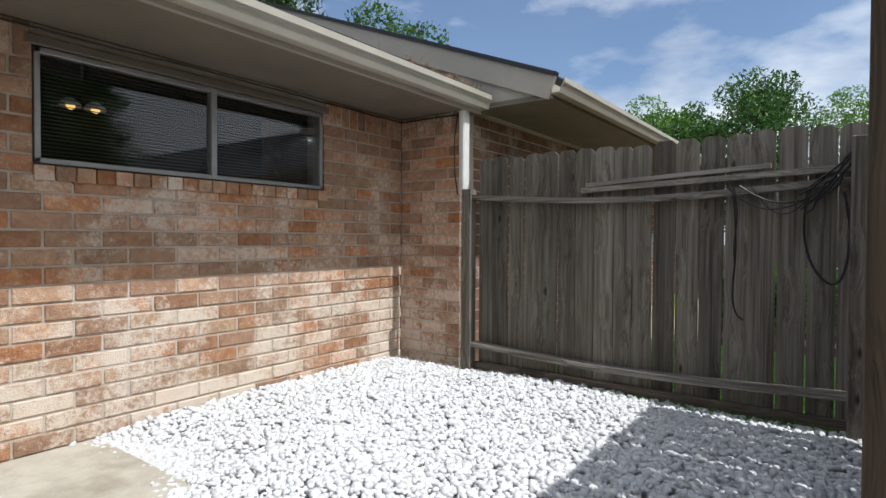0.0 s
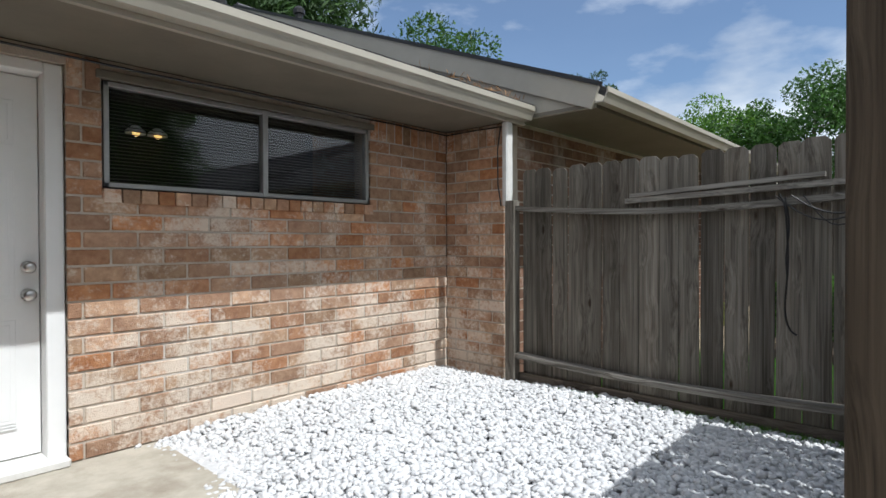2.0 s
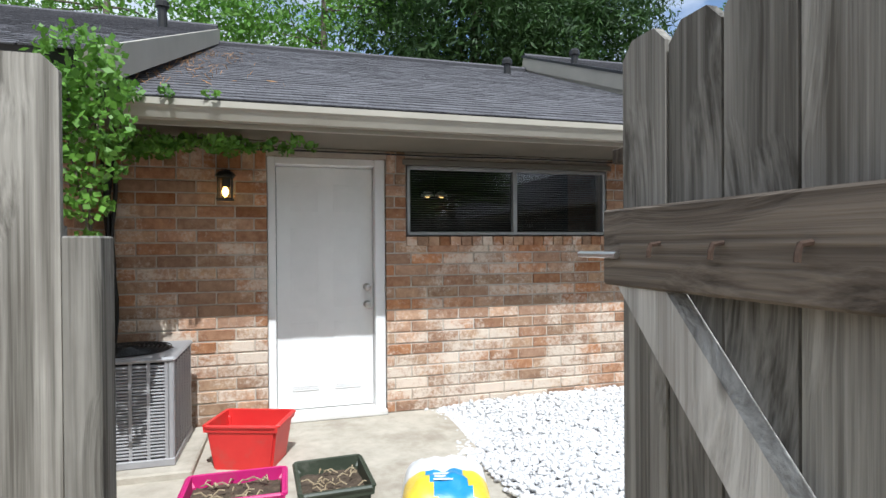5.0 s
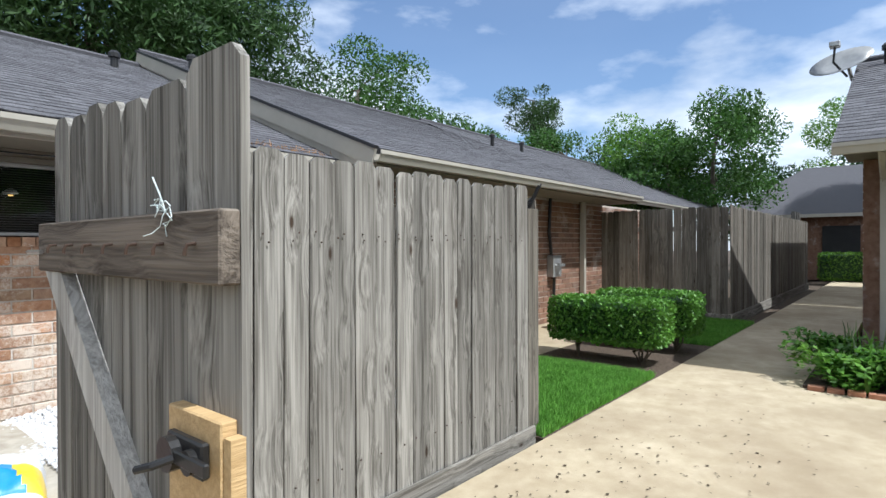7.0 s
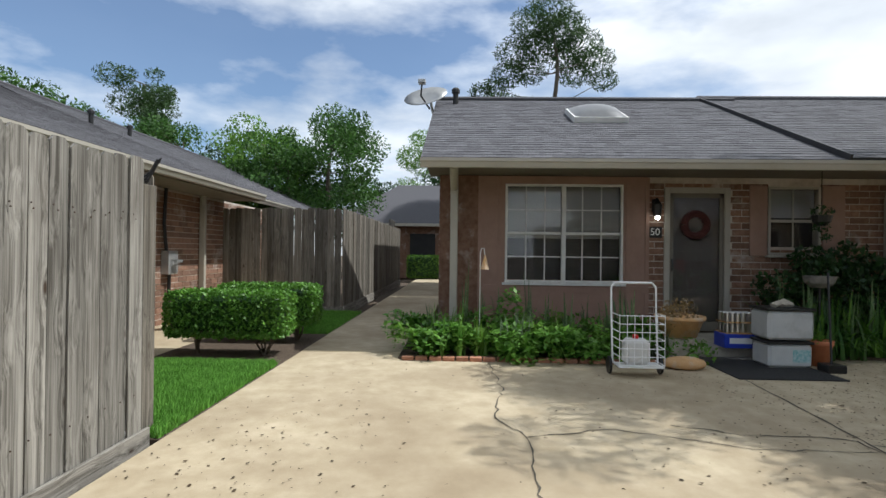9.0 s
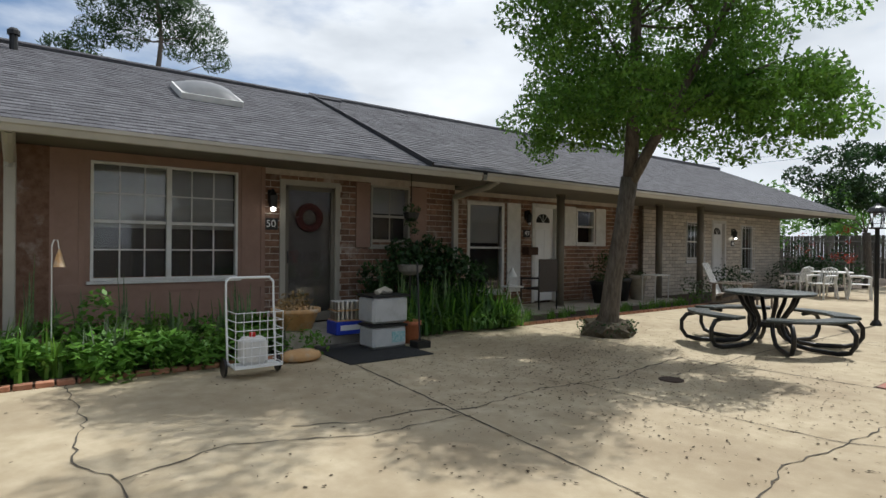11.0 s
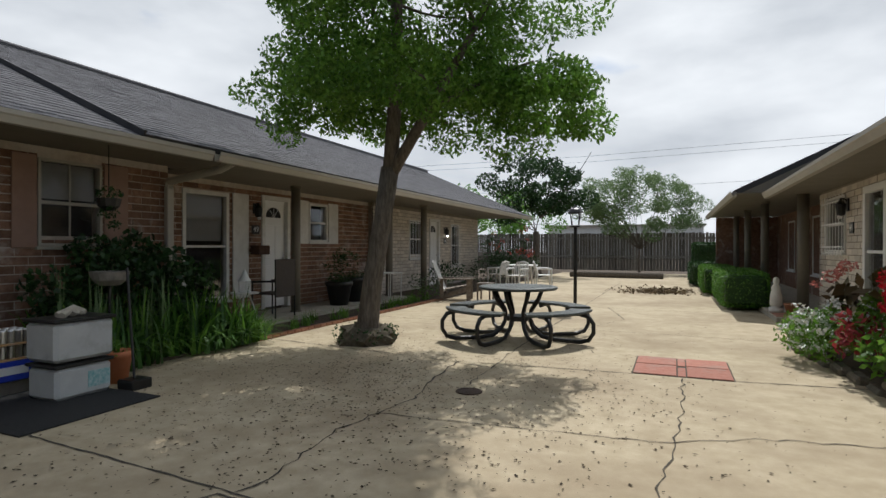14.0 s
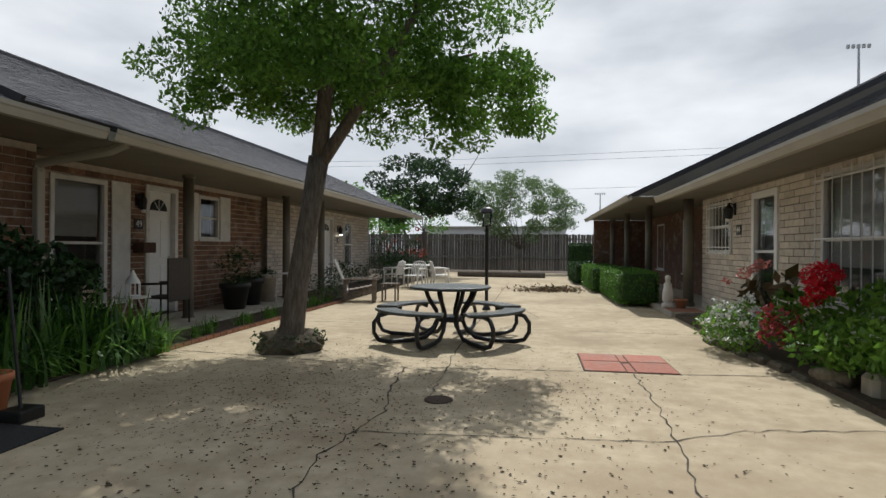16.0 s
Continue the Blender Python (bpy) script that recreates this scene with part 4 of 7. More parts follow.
part("base", B(1.38, 1.50, 4.45, 4.57, 1.81, 1.825), BLACK, lantern)
lathe(bm, [(0.08, 0), (0.06, 0.03), (0.02, 0.045)], 8, (1.44, 4.51, 2.0))
part("hood", bm, BLACK, lantern)
bm = bmesh.new()
lathe(bm, [(0.008, 0), (0.022, 0.02), (0.026, 0.05), (0.012, 0.08)], 12, (1.44, 4.51, 1.835))
part("bulb", bm, glow("amber_bulb", (1.0, 0.66, 0.16), 6), lantern, "", True)

# downspout at the end wall
spout = thing("downspout", "white downspout beside the brick corner", "downspout", (5.76, 3.84, 0))
part("pipe", B(5.71, 5.80, 3.80, 3.86, 1.52, 2.24, bevel=0.012), WHITE_WORN, spout)
part("pipe", B(5.765, 5.80, 3.80, 3.86, 0.0, 1.52, bevel=0.008), WHITE_WORN, spout)
part("cable", T([(5.70, 3.86, 2.2), (5.67, 3.87, 2.0), (5.66, 3.86, 1.7), (5.69, 3.85, 1.52)], 0.006), BLACK, spout)
bm = bmesh.new()
rr = random.Random(9)
pts = [(0.6 + i * 0.35, 4.585 + rr.uniform(-0.004, 0.004), 2.235 + rr.uniform(-0.008, 0.004)) for i in range(15)]
tube(bm, pts, 0.007, 5)
tube(bm, [(5.5, 4.585, 2.235), (5.81, 4.58, 2.23), (5.81, 4.2, 2.23), (5.80, 3.9, 2.22)], 0.007, 5)
tagged(obj("cable", bm, BLACK), "thin black cable under the soffit", "cable")
# dark wavy vine trunk at the corner, drawn as three strands
bm = bmesh.new()
for k, (dx, r0) in enumerate(((0.0, 0.026), (0.03, 0.016), (-0.02, 0.013))):
    tube(bm, [(0.62 + dx + 0.018 * math.sin(i * 0.9 + k * 2), 4.55 - 0.012 * k, 0.1 + i * 0.135) for i in range(17)], r0, 8)
tagged(obj("conduit", bm, BLACK), "dark wavy vine trunk down the brick corner", "cable")
ebox = thing("electric_box", "grey electrical disconnect box on the brick wall", "electric box", (0.53, 3.86, 1.0))
part("body", B(0.50, 0.60, 3.75, 3.97, 0.93, 1.33, bevel=0.01), ALU, ebox)
part("label", B(0.60, 0.603, 3.81, 3.91, 1.06, 1.26), WHITE, ebox)
part("conduit", T([(0.55, 3.86, 0.94), (0.55, 3.86, 0.3), (0.55, 3.86, 0.0)], 0.012), ALU, ebox)

# air conditioner
AC = mat("grey_ac_paint", (0.28, 0.275, 0.28), (0.34, 0.335, 0.34), 6, rough=0.45, bump=0.04, dirt=(0.27, 0.25, 0.23), dirt_scale=3, dirt_at=(0.58, 0.85))
ac = thing("air_conditioner", "grey louvred air conditioner unit on a concrete pad", "air conditioner", (0.87, 4.05, 0.05))
ax0, ax1, ay0, ay1, az0, az1 = 0.50, 1.20, 3.74, 4.40, 0.07, 0.745
# near-black block; the shade inside the casing is in its colour
part("core", B(ax0 + 0.03, ax1 - 0.03, ay0 + 0.03, ay1 - 0.03, az0, az1 - 0.03), DARK, ac)
for x in (ax0, ax1 - 0.035):
    for y in (ay0, ay1 - 0.035):
        part("corner_post", B(x, x + 0.035, y, y + 0.035, az0, az1 - 0.02, bevel=0.008), AC, ac)
bm = B(ax0 - 0.012, ax1 + 0.012, ay0 - 0.012, ay1 + 0.012, az1 - 0.03, az1, bevel=0.012)
part("top", bm, AC, ac)
part("base", B(ax0 - 0.005, ax1 + 0.005, ay0 - 0.005, ay1 + 0.005, az0 - 0.02, az0 + 0.03, bevel=0.006), AC, ac)
for side in range(2):
    for c in range(6):
        bm = bmesh.new()
        for k in range(28):
            z = az0 + 0.045 + k * 0.021
            if side == 0:
                p0 = ax0 + 0.04 + c * 0.104
                prism(bm, [(p0, ay0 + 0.001, z), (p0, ay0 + 0.022, z + 0.014), (p0, ay0 + 0.022, z + 0.017), (p0, ay0 + 0.001, z + 0.004)], (1, 0, 0), 0.085)
            else:
                p0 = ay0 + 0.04 + c * 0.098
                prism(bm, [(ax1 - 0.001, p0, z), (ax1 - 0.022, p0, z + 0.014), (ax1 - 0.022, p0, z + 0.017), (ax1 - 0.001, p0, z + 0.004)], (0, 1, 0), 0.08)
        if side == 0:
            box(bm, ax0 + 0.04 + c * 0.104 + 0.085, ax0 + 0.04 + (c + 1) * 0.104, ay0 + 0.002, ay0 + 0.02, az0, az1 - 0.03)
        else:
            box(bm, ax1 - 0.02, ax1 - 0.002, ay0 + 0.04 + c * 0.098 + 0.08, ay0 + 0.04 + (c + 1) * 0.098, az0, az1 - 0.03)
        part("louvre", bm, AC, ac)
bm = bmesh.new()
cx, cy = (ax0 + ax1) / 2, (ay0 + ay1) / 2
for rad in [0.05 + 0.028 * i for i in range(9)]:
    ring = [(cx + rad * math.cos(a), cy + rad * math.sin(a), az1 + 0.012 + 0.02 * (1 - rad / 0.3)) for a in [2 * math.pi * k / 28 for k in range(29)]]
    tube(bm, ring, 0.004, 4, False)
for k in range(8):
    a = math.pi * k / 4
    tube(bm, [(cx + 0.03 * math.cos(a), cy + 0.03 * math.sin(a), az1 + 0.03), (cx + 0.29 * math.cos(a), cy + 0.29 * math.sin(a), az1 + 0.008)], 0.004, 4)
part("fan_grille", bm, BLACK, ac, "black round wire fan grille")
# flat near-black disc on the closed top, shaded like a hole by colour
bm = bmesh.new()
lathe(bm, [(0.27, 0.0), (0.27, 0.004)], 24, (cx, cy, az1))
part("fan_opening", bm, DARK, ac)
setting("ac_pad", B(0.42, 1.32, 3.62, 4.52, -0.05, 0.05, bevel=0.01), SLAB, "rough concrete pad under the air conditioner", "pad")


# planters
def planter(label, cx, cy, w, d, h, rz, material, soil):
    t = thing("planter_box", label, "planter", (cx, cy, 0), rz, "planter boxes on the slab")
    bm = bmesh.new()
    k, wall = 0.8, 0.006

    def ring(sx, sy, z):
        return [bm.verts.new((a * sx / 2, b * sy / 2, z)) for a, b in ((-1, -1), (1, -1), (1, 1), (-1, 1))]

    rs = [ring(w * k, d * k, 0.0), ring(w * 0.95, d * 0.95, h - 0.05), ring(w, d, h - 0.045), ring(w * 1.02, d * 1.02, h), ring(w * 0.94, d * 0.94, h), ring(w * 0.92, d * 0.92, h - 0.05), ring(w * k - wall, d * k - wall, 0.02)]
    for r0, r1 in zip(rs, rs[1:]):
        for i in range(4):
            bm.faces.new((r0[i], r0[(i + 1) % 4], r1[(i + 1) % 4], r1[i]))
    bm.faces.new(rs[0][::-1])
    bm.faces.new(rs[-1])
    bmesh.ops.bevel(bm, geom=[e for e in bm.edges if abs(e.verts[0].co.z - e.verts[1].co.z) > 0.1], offset=0.015, segments=2, affect="EDGES")
    local("body", bm, material, t)
    loop = [(a * w * 0.51, b * d * 0.51, h - 0.008) for a, b in ((-1, -0.9), (-0.9, -1), (0.9, -1), (1, -0.9), (1, 0.9), (0.9, 1), (-0.9, 1), (-1, 0.9), (-1, -0.9))]
    local("rim", tube(bmesh.new(), loop, 0.011, 6, False), material, t)
    if soil:
        bm = bmesh.new()
        bmesh.ops.create_grid(bm, x_segments=14, y_segments=10, size=0.5)
        for v in bm.verts:
            v.co.x, v.co.y = v.co.x * w * 0.9, v.co.y * d * 0.9
            v.co.z = h * soil + 0.02 * noise.noise(v.co * 14)
        local("soil", bm, SOIL, t)
        bm = bmesh.new()
        q = random.Random(int(cx * 100))
        for _ in range(26):
            p = Vector((q.uniform(-0.38, 0.38) * w, q.uniform(-0.36, 0.36) * d, h * soil + 0.02))
            e = p + Vector((q.uniform(-0.08, 0.08), q.uniform(-0.05, 0.05), q.uniform(0, 0.02)))
            tube(bm, [p, (p + e) / 2 + Vector((0, 0, 0.015)), e], 0.004, 4)
        tagged(local("dry_roots", bm, mat("dry_straw", (0.30, 0.23, 0.14), (0.42, 0.34, 0.22), 20, rough=1, bump=0), t), kind="stuff")
    return t


RED = mat("red_plastic", (0.58, 0.022, 0.022), (0.66, 0.035, 0.03), 4, rough=0.45, bump=0.03, dirt=(0.42, 0.10, 0.07), dirt_scale=4, dirt_at=(0.55, 0.8), spec=0.5)
MAGENTA = mat("magenta_plastic", (0.44, 0.012, 0.13), (0.52, 0.02, 0.17), 4, rough=0.45, bump=0.03, dirt=(0.34, 0.06, 0.12), dirt_scale=4, dirt_at=(0.58, 0.8))
OLIVE = mat("dark_green_plastic", (0.03, 0.04, 0.026), (0.05, 0.06, 0.04), 5, rough=0.5, bump=0.05, dirt=(0.16, 0.16, 0.13), dirt_scale=6, dirt_at=(0.55, 0.8))
planter("bright red rectangular plastic planter, empty, on the slab", 1.66, 3.80, 0.48, 0.36, 0.30, -18, RED, 0)
planter("magenta plastic planter filled with dry soil", 1.65, 2.76, 0.47, 0.33, 0.28, 0, MAGENTA, 0.8)
planter("dirty dark green plastic planter with soil", 2.12, 2.76, 0.35, 0.42, 0.28, 3, OLIVE, 0.75)


# bag of stone chips
def sack():
    t = thing("sack", "half-empty clear plastic sack with blue and yellow print", "bag", (2.75, 2.85, 0))
    bm = bmesh.new()
    bmesh.ops.create_grid(bm, x_segments=22, y_segments=22, size=0.5)
    for v in bm.verts:
        x, y = v.co.x, v.co.y
        edge = max(0.0, 1 - (2 * abs(x)) ** 4) * max(0.0, 1 - (2 * abs(y)) ** 4)
        v.co.z = 0.012 + 0.19 * edge ** 0.5 + 0.035 * noise.noise(Vector((x * 7, y * 7, 3))) * edge
        v.co.x, v.co.y = x * 0.50, y * 0.62
    bmesh.ops.transform(bm, matrix=pose(0, 0, 0, 0, 0, -14), verts=bm.verts)
    me = local("bag", bm, mat("clear_sack", (0.66, 0.68, 0.70), (0.80, 0.81, 0.82), 9, rough=0.28, bump=0.4, fine=18, dirt=(0.5, 0.5, 0.5), dirt_scale=7), t, "", True)
    me.data.materials.append(mat("yellow_print", (0.75, 0.52, 0.03), (0.80, 0.58, 0.06), 8, rough=0.35, bump=0.2))
    me.data.materials.append(mat("blue_print", (0.02, 0.22, 0.48), (0.04, 0.28, 0.55), 8, rough=0.35, bump=0.2))
    for p in me.data.polygons:
        c = pose(0, 0, 0, 0, 0, 14) @ p.center
        if c.y < -0.02:
            p.material_index = 0 if c.y < -0.27 else (2 if (-0.13 < c.x + c.y * 0.3 < 0.07) else 1)
    bm = bmesh.new()
    for i, w in enumerate((0.13, 0.10, 0.14)):
        box(bm, -0.07, -0.07 + w * 0.8, -0.17 + i * 0.035, -0.155 + i * 0.035, 0.205, 0.209)
    bmesh.ops.transform(bm, matrix=pose(0, 0, 0, 0, 0, -14), verts=bm.verts)
    local("print", bm, WHITE, t)


sack()


# fence cables
bm = bmesh.new()
rr = random.Random(4)
for k in range(6):
    pts = []
    for i in range(11):
        q = i / 10
        pts.append((5.655 - 0.02 * math.sin(3 * q) + rr.uniform(-0.008, 0.0), 1.40 - 0.42 * q + rr.uniform(-0.015, 0.015), 1.36 + 0.53 * q ** 1.4 + 0.03 * (k - 2) * (1 - q) + rr.uniform(-0.012, 0.012)))
    tube(bm, pts, 0.006, 6)
for drop, back, r0 in ((0.10, 1.80, 0.005), (0.06, 1.72, 0.006), (0.13, 1.66, 0.004)):
    tube(bm, [(5.655, back - (back - 1.36) * i / 9, 1.48 - drop * math.sin(math.pi * i / 9) - 0.09 * i / 9) for i in range(10)], r0, 6)


def slack(points, r0):
    """A hanging cable, rounded between the given (y, z) places."""
    out = []
    for i in range(len(points) - 1):
        p0, p1, p2, p3 = (points[max(0, min(len(points) - 1, i + d))] for d in (-1, 0, 1, 2))
        for u in (0.0, 0.25, 0.5, 0.75):
            out.append((5.655, *[0.5 * (2 * b + (c - a) * u + (2 * a - 5 * b + 4 * c - d) * u * u + (3 * b - a - 3 * c + d) * u ** 3) for a, b, c, d in zip(p0, p1, p2, p3)]))
    tube(bm, out + [(5.655, *points[-1])], r0, 6)


slack([(1.78, 1.49), (1.75, 1.40), (1.735, 1.1), (1.75, 0.82), (1.73, 0.70), (1.69, 0.66)], 0.006)
slack([(1.75, 1.47), (1.73, 1.3), (1.745, 1.12), (1.74, 1.0)], 0.005)
slack([(1.37, 1.45), (1.385, 1.2), (1.34, 1.0), (1.25, 0.90), (1.19, 0.98), (1.17, 1.2), (1.20, 1.42)], 0.007)
tagged(obj("cable", bm, BLACK), "tangled black cables hanging on the fence rail", "cable")


# vine over the gutter
def vine():
    r = np.random.default_rng(12)
    t = thing("vine", "green ivy hanging over the gutter beside the door", "plant", (0.7, 3.9, 1.0))
    blobs = [(0.98, 3.02, 2.25, 0.20), (0.90, 3.05, 2.42, 0.22), (1.0, 3.0, 2.05, 0.18), (0.98, 3.0, 1.85, 0.15), (0.95, 3.0, 1.65, 0.12), (0.96, 3.0, 1.48, 0.08), (0.82, 3.0, 2.2, 0.2), (0.85, 3.6, 2.38, 0.14), (1.0, 3.62, 2.40, 0.09), (1.2, 3.64, 2.41, 0.06), (1.45, 3.64, 2.42, 0.05),
             (0.78, 3.0, 2.0, 0.18), (0.85, 3.0, 1.75, 0.13)]
    for k in range(34):
        u = k / 33
        blobs.append((0.75 + 1.35 * u + r.uniform(-0.05, 0.05), 3.95 + r.uniform(-0.12, 0.22), 2.21 - 0.07 * (1 - u) + r.uniform(-0.05, 0.03), (0.12 - 0.075 * u) * r.uniform(0.6, 1.1)))
    pts = clumps(r, blobs, 6800)
    ob = leaves("foliage", pts, 0.044, LEAF_LIGHT, r, 0.5, 0.75)
    ob.parent, ob.matrix_parent_inverse = t, t.matrix_world.inverted()
    bm = bmesh.new()
    for b0, b1 in zip(blobs, blobs[1:7]):
        tube(bm, [b0[:3], ((b0[0] + b1[0]) / 2, (b0[1] + b1[1]) / 2 + 0.02, (b0[2] + b1[2]) / 2), b1[:3]], 0.006, 5)
    tube(bm, [(0.58, 4.5, 0.1), (0.6, 4.3, 1.2), (0.65, 3.9, 2.1)], 0.012, 6)
    tube(bm, [(0.8, 4.0, 2.2), (1.2, 4.08, 2.21), (1.9, 4.12, 2.22)], 0.005, 5)
    part("stem", bm, BARK, t)


vine()

# ---- courtyard ground details ----
def strip(bm, pts, w, z=0.004, jitter=0.0, seed=1):
    """A thin dark line on the paving through points, with an uneven edge."""
    r = random.Random(seed)
    fine = []
    for (x0, y0), (x1, y1) in zip(pts, pts[1:]):
        n = max(1, int(math.hypot(x1 - x0, y1 - y0) / 0.09)) if jitter else 1
        fine += [(x0 + (x1 - x0) * i / n + r.uniform(-jitter, jitter), y0 + (y1 - y0) * i / n + r.uniform(-jitter, jitter)) for i in range(n)]
    fine.append(pts[-1])
    prev = None
    for i, (x, y) in enumerate(fine):
        a, b = fine[max(i - 1, 0)], fine[min(i + 1, len(fine) - 1)]
        d = Vector((b[0] - a[0], b[1] - a[1])).normalized()
        k = w / 2 * (r.uniform(0.35, 1.4) if jitter else 1)
        cur = (bm.verts.new((x - d.y * k, y + d.x * k, z)), bm.verts.new((x + d.y * k, y - d.x * k, z)))
        if prev:
            bm.faces.new((prev[0], prev[1], cur[1], cur[0]))
        prev = cur


bm = bmesh.new()
for p, q in (((8.9, -4.12), (1.95, -3.6)), ((9.0, -7.9), (6.0, -7.48)), ((6.0, -7.45), (5.4, -7.3)), ((6.0, -7.48), (4.07, -7.63)), ((3.14, -7.66), (1.95, -7.8)), ((9.0, -10.75), (1.95, -10.4)), ((9.0, -14.2), (1.95, -13.6)), ((9.0, -18.0), (1.95, -17.9)), ((9.0, -22.5), (1.95, -22.3)), ((5.54, -8.4), (5.5, -22.4))):
    strip(bm, [p, q], 0.016, 0.004, 0.006, 5)
setting("paving_joint", bm, CRACK, "dark joint between concrete slabs", "joint")
bm = bmesh.new()
cracks = (((8.55, -1.41), (7.15, -1.48), (6.28, -1.36), (5.84, -1.56), (5.0, -1.51), (3.6, -1.6)), ((5.84, -1.56), (6.04, -2.2), (5.68, -3.07), (5.67, -3.87), (5.9, -3.85)),
          ((5.95, -7.46), (5.86, -6.55), (5.72, -5.9), (5.82, -5.4), (5.88, -4.95), (5.78, -4.1), (5.82, -3.9)), ((3.6, -7.6), (3.62, -6.5), (3.66, -5.8), (3.71, -5.3), (3.75, -4.8), (3.6, -3.75)),
          ((5.82, -5.42), (5.22, -5.46), (4.6, -5.5), (3.7, -5.6), (3.16, -5.9), (2.4, -6.05), (1.95, -6.1)), ((5.9, -3.83), (5.99, -3.55), (5.97, -3.1), (6.17, -2.67)), ((5.54, -8.4), (5.49, -7.06), (5.47, -6.4)), ((4.6, -8.6), (5.2, -10.2), (4.5, -12.0), (5.0, -14.0)))
for i, pts in enumerate(cracks):
    strip(bm, list(pts), 0.016 if i in (2, 5) else 0.011, 0.005, 0.022, i + 2)
setting("paving_crack", bm, CRACK, "dark jagged crack in the concrete", "crack")

pav = thing("paver_patch", "square patch of red concrete pavers in the courtyard", "pavers", (3.62, -8.0, 0))
part("bed", B(3.13, 4.09, -8.61, -7.64, -0.01, 0.003), CRACK, pav)
for a, b in ((3.145, 3.56), (3.66, 4.075)):
    for c, d in ((-8.595, -8.18), (-8.08, -7.655)):
        part("paver", B(a, b, c, d, 0.0, 0.014, bevel=0.005), PAVER, pav)
for a, b, c, d in ((3.572, 3.648, -8.595, -8.18), (3.572, 3.648, -8.08, -7.655), (3.145, 3.56, -8.168, -8.092), (3.66, 4.075, -8.168, -8.092)):
    part("paver", B(a, b, c, d, 0.0, 0.010, bevel=0.004), PAVER, pav, "narrow filler paver")
for mx, my in ((4.72, -1.9), (5.38, -6.3)):
    bm = bmesh.new()
    lathe(bm, [(0.12, 0.0), (0.12, 0.008), (0.10, 0.010), (0.09, 0.007), (0.03, 0.008)], 24, (mx, my, 0.001))
    tagged(obj("drain_cover", bm, RUST), "small round rusty iron drain cover", "drain cover")

# fallen seeds and bits of leaf
r = np.random.default_rng(21)
n = 5200
px = np.concatenate([r.normal(6.3, 1.5, n), r.uniform(2.2, 8.8, 500), r.normal(5.4, 0.8, 250)])
py = np.concatenate([r.normal(-6.2, 1.6, n), r.uniform(-12, 0.6, 500), r.normal(0.4, 0.5, 250)])
ok = (px > 2.0) & (px < 9.0) & (py < 0.85) & (py > -13)
ob = leaves("leaf_litter", np.stack([px[ok], py[ok], np.full(ok.sum(), 0.009)], 1), 0.028, mat("dry_litter", (0.03, 0.022, 0.014), (0.08, 0.055, 0.03), 40, rough=1, bump=0, vary=0.4, island=True), r, 0, 0.7)
co = np.empty(len(ob.data.vertices) * 3)
ob.data.vertices.foreach_get("co", co)
co = co.reshape(-1, 3)
co[:, 2] = 0.005 + np.abs(co[:, 2] - 0.009) * 0.5
ob.data.vertices.foreach_set("co", co.ravel())
tagged(ob, "scattered dry seeds and leaf bits on concrete", "leaf litter", "", "stuff")


# ---- trees ----
def limb(bm, a, b, r0, r1, bend=0.15, seed=0, n=5):
    q = random.Random(seed)
    a, b = Vector(a), Vector(b)
    off = Vector((q.uniform(-1, 1), q.uniform(-1, 1), q.uniform(-0.3, 0.5))) * (b - a).length * bend
    pts = [a + (b - a) * (i / n) + off * math.sin(math.pi * i / n) for i in range(n + 1)]
    tube(bm, pts, [r0 + (r1 - r0) * i / n for i in range(n + 1)], 9)


def tree(name, label, base, fork, blobs, stem, material, size, per, seed, limbs=10, extra=()):
    """A tapered trunk, limbs that reach into the crown's clumps, and leaves on them."""
    t = thing(name, label, "tree", base)
    bm = bmesh.new()
    b, f = Vector(base), Vector(fork)
    pts = [b + Vector((0, 0, -0.1)), b + (f - b) * 0.12, b + (f - b) * 0.35 + Vector((0.02, 0, 0)), b + (f - b) * 0.7, f]
    tube(bm, pts, [stem * 1.6, stem * 1.15, stem, stem * 0.92, stem * 0.95], 14)
    q = random.Random(seed)
    pick = sorted(blobs, key=lambda o: -o[3])[:limbs]
    starts = [f] + [Vector(a) + (Vector(c) - Vector(a)) * k for a, c, w in extra for k in (0.4, 0.6, 0.8, 1.0)]
    for i, o in enumerate(pick):
        c = Vector(o[:3])
        s = min((v for v in starts if v.z < c.z + 0.2) if any(v.z < c.z + 0.2 for v in starts) else starts, key=lambda v: (v - c).length)
        limb(bm, s, c, stem * (0.24 if len(starts) == 1 else 0.2), 0.008, 0.12, seed + i)
    for a, c, w in extra:
        limb(bm, a, c, w, w * 0.45, 0.08, seed + 77)
    part("trunk", bm, BARK, t, "", True)
    r = np.random.default_rng(seed)
    needles = material is PINE
    ob = leaves("crown", clumps(r, blobs, per * (0.85 if needles else 1), 1.3 if needles else 1.08), size * (1.5 if needles else 1), material, r, 0.3, 0.22 if needles else 0.45)
    ob.parent, ob.matrix_parent_inverse = t, t.matrix_world.inverted()
    return t


def crown(c, rx, ry, rz, n, q0, q1, seed):
    """Clumps spread through an uneven crown."""
    q = random.Random(seed)
    out = []
    while len(out) < n:
        d = Vector((q.gauss(0, 1), q.gauss(0, 1), q.gauss(0, 1))).normalized() * q.uniform(0.35, 1.0) ** 0.6
        out.append((c[0] + d.x * rx, c[1] + d.y * ry, c[2] + d.z * rz, q.uniform(q0, q1)))
    return out


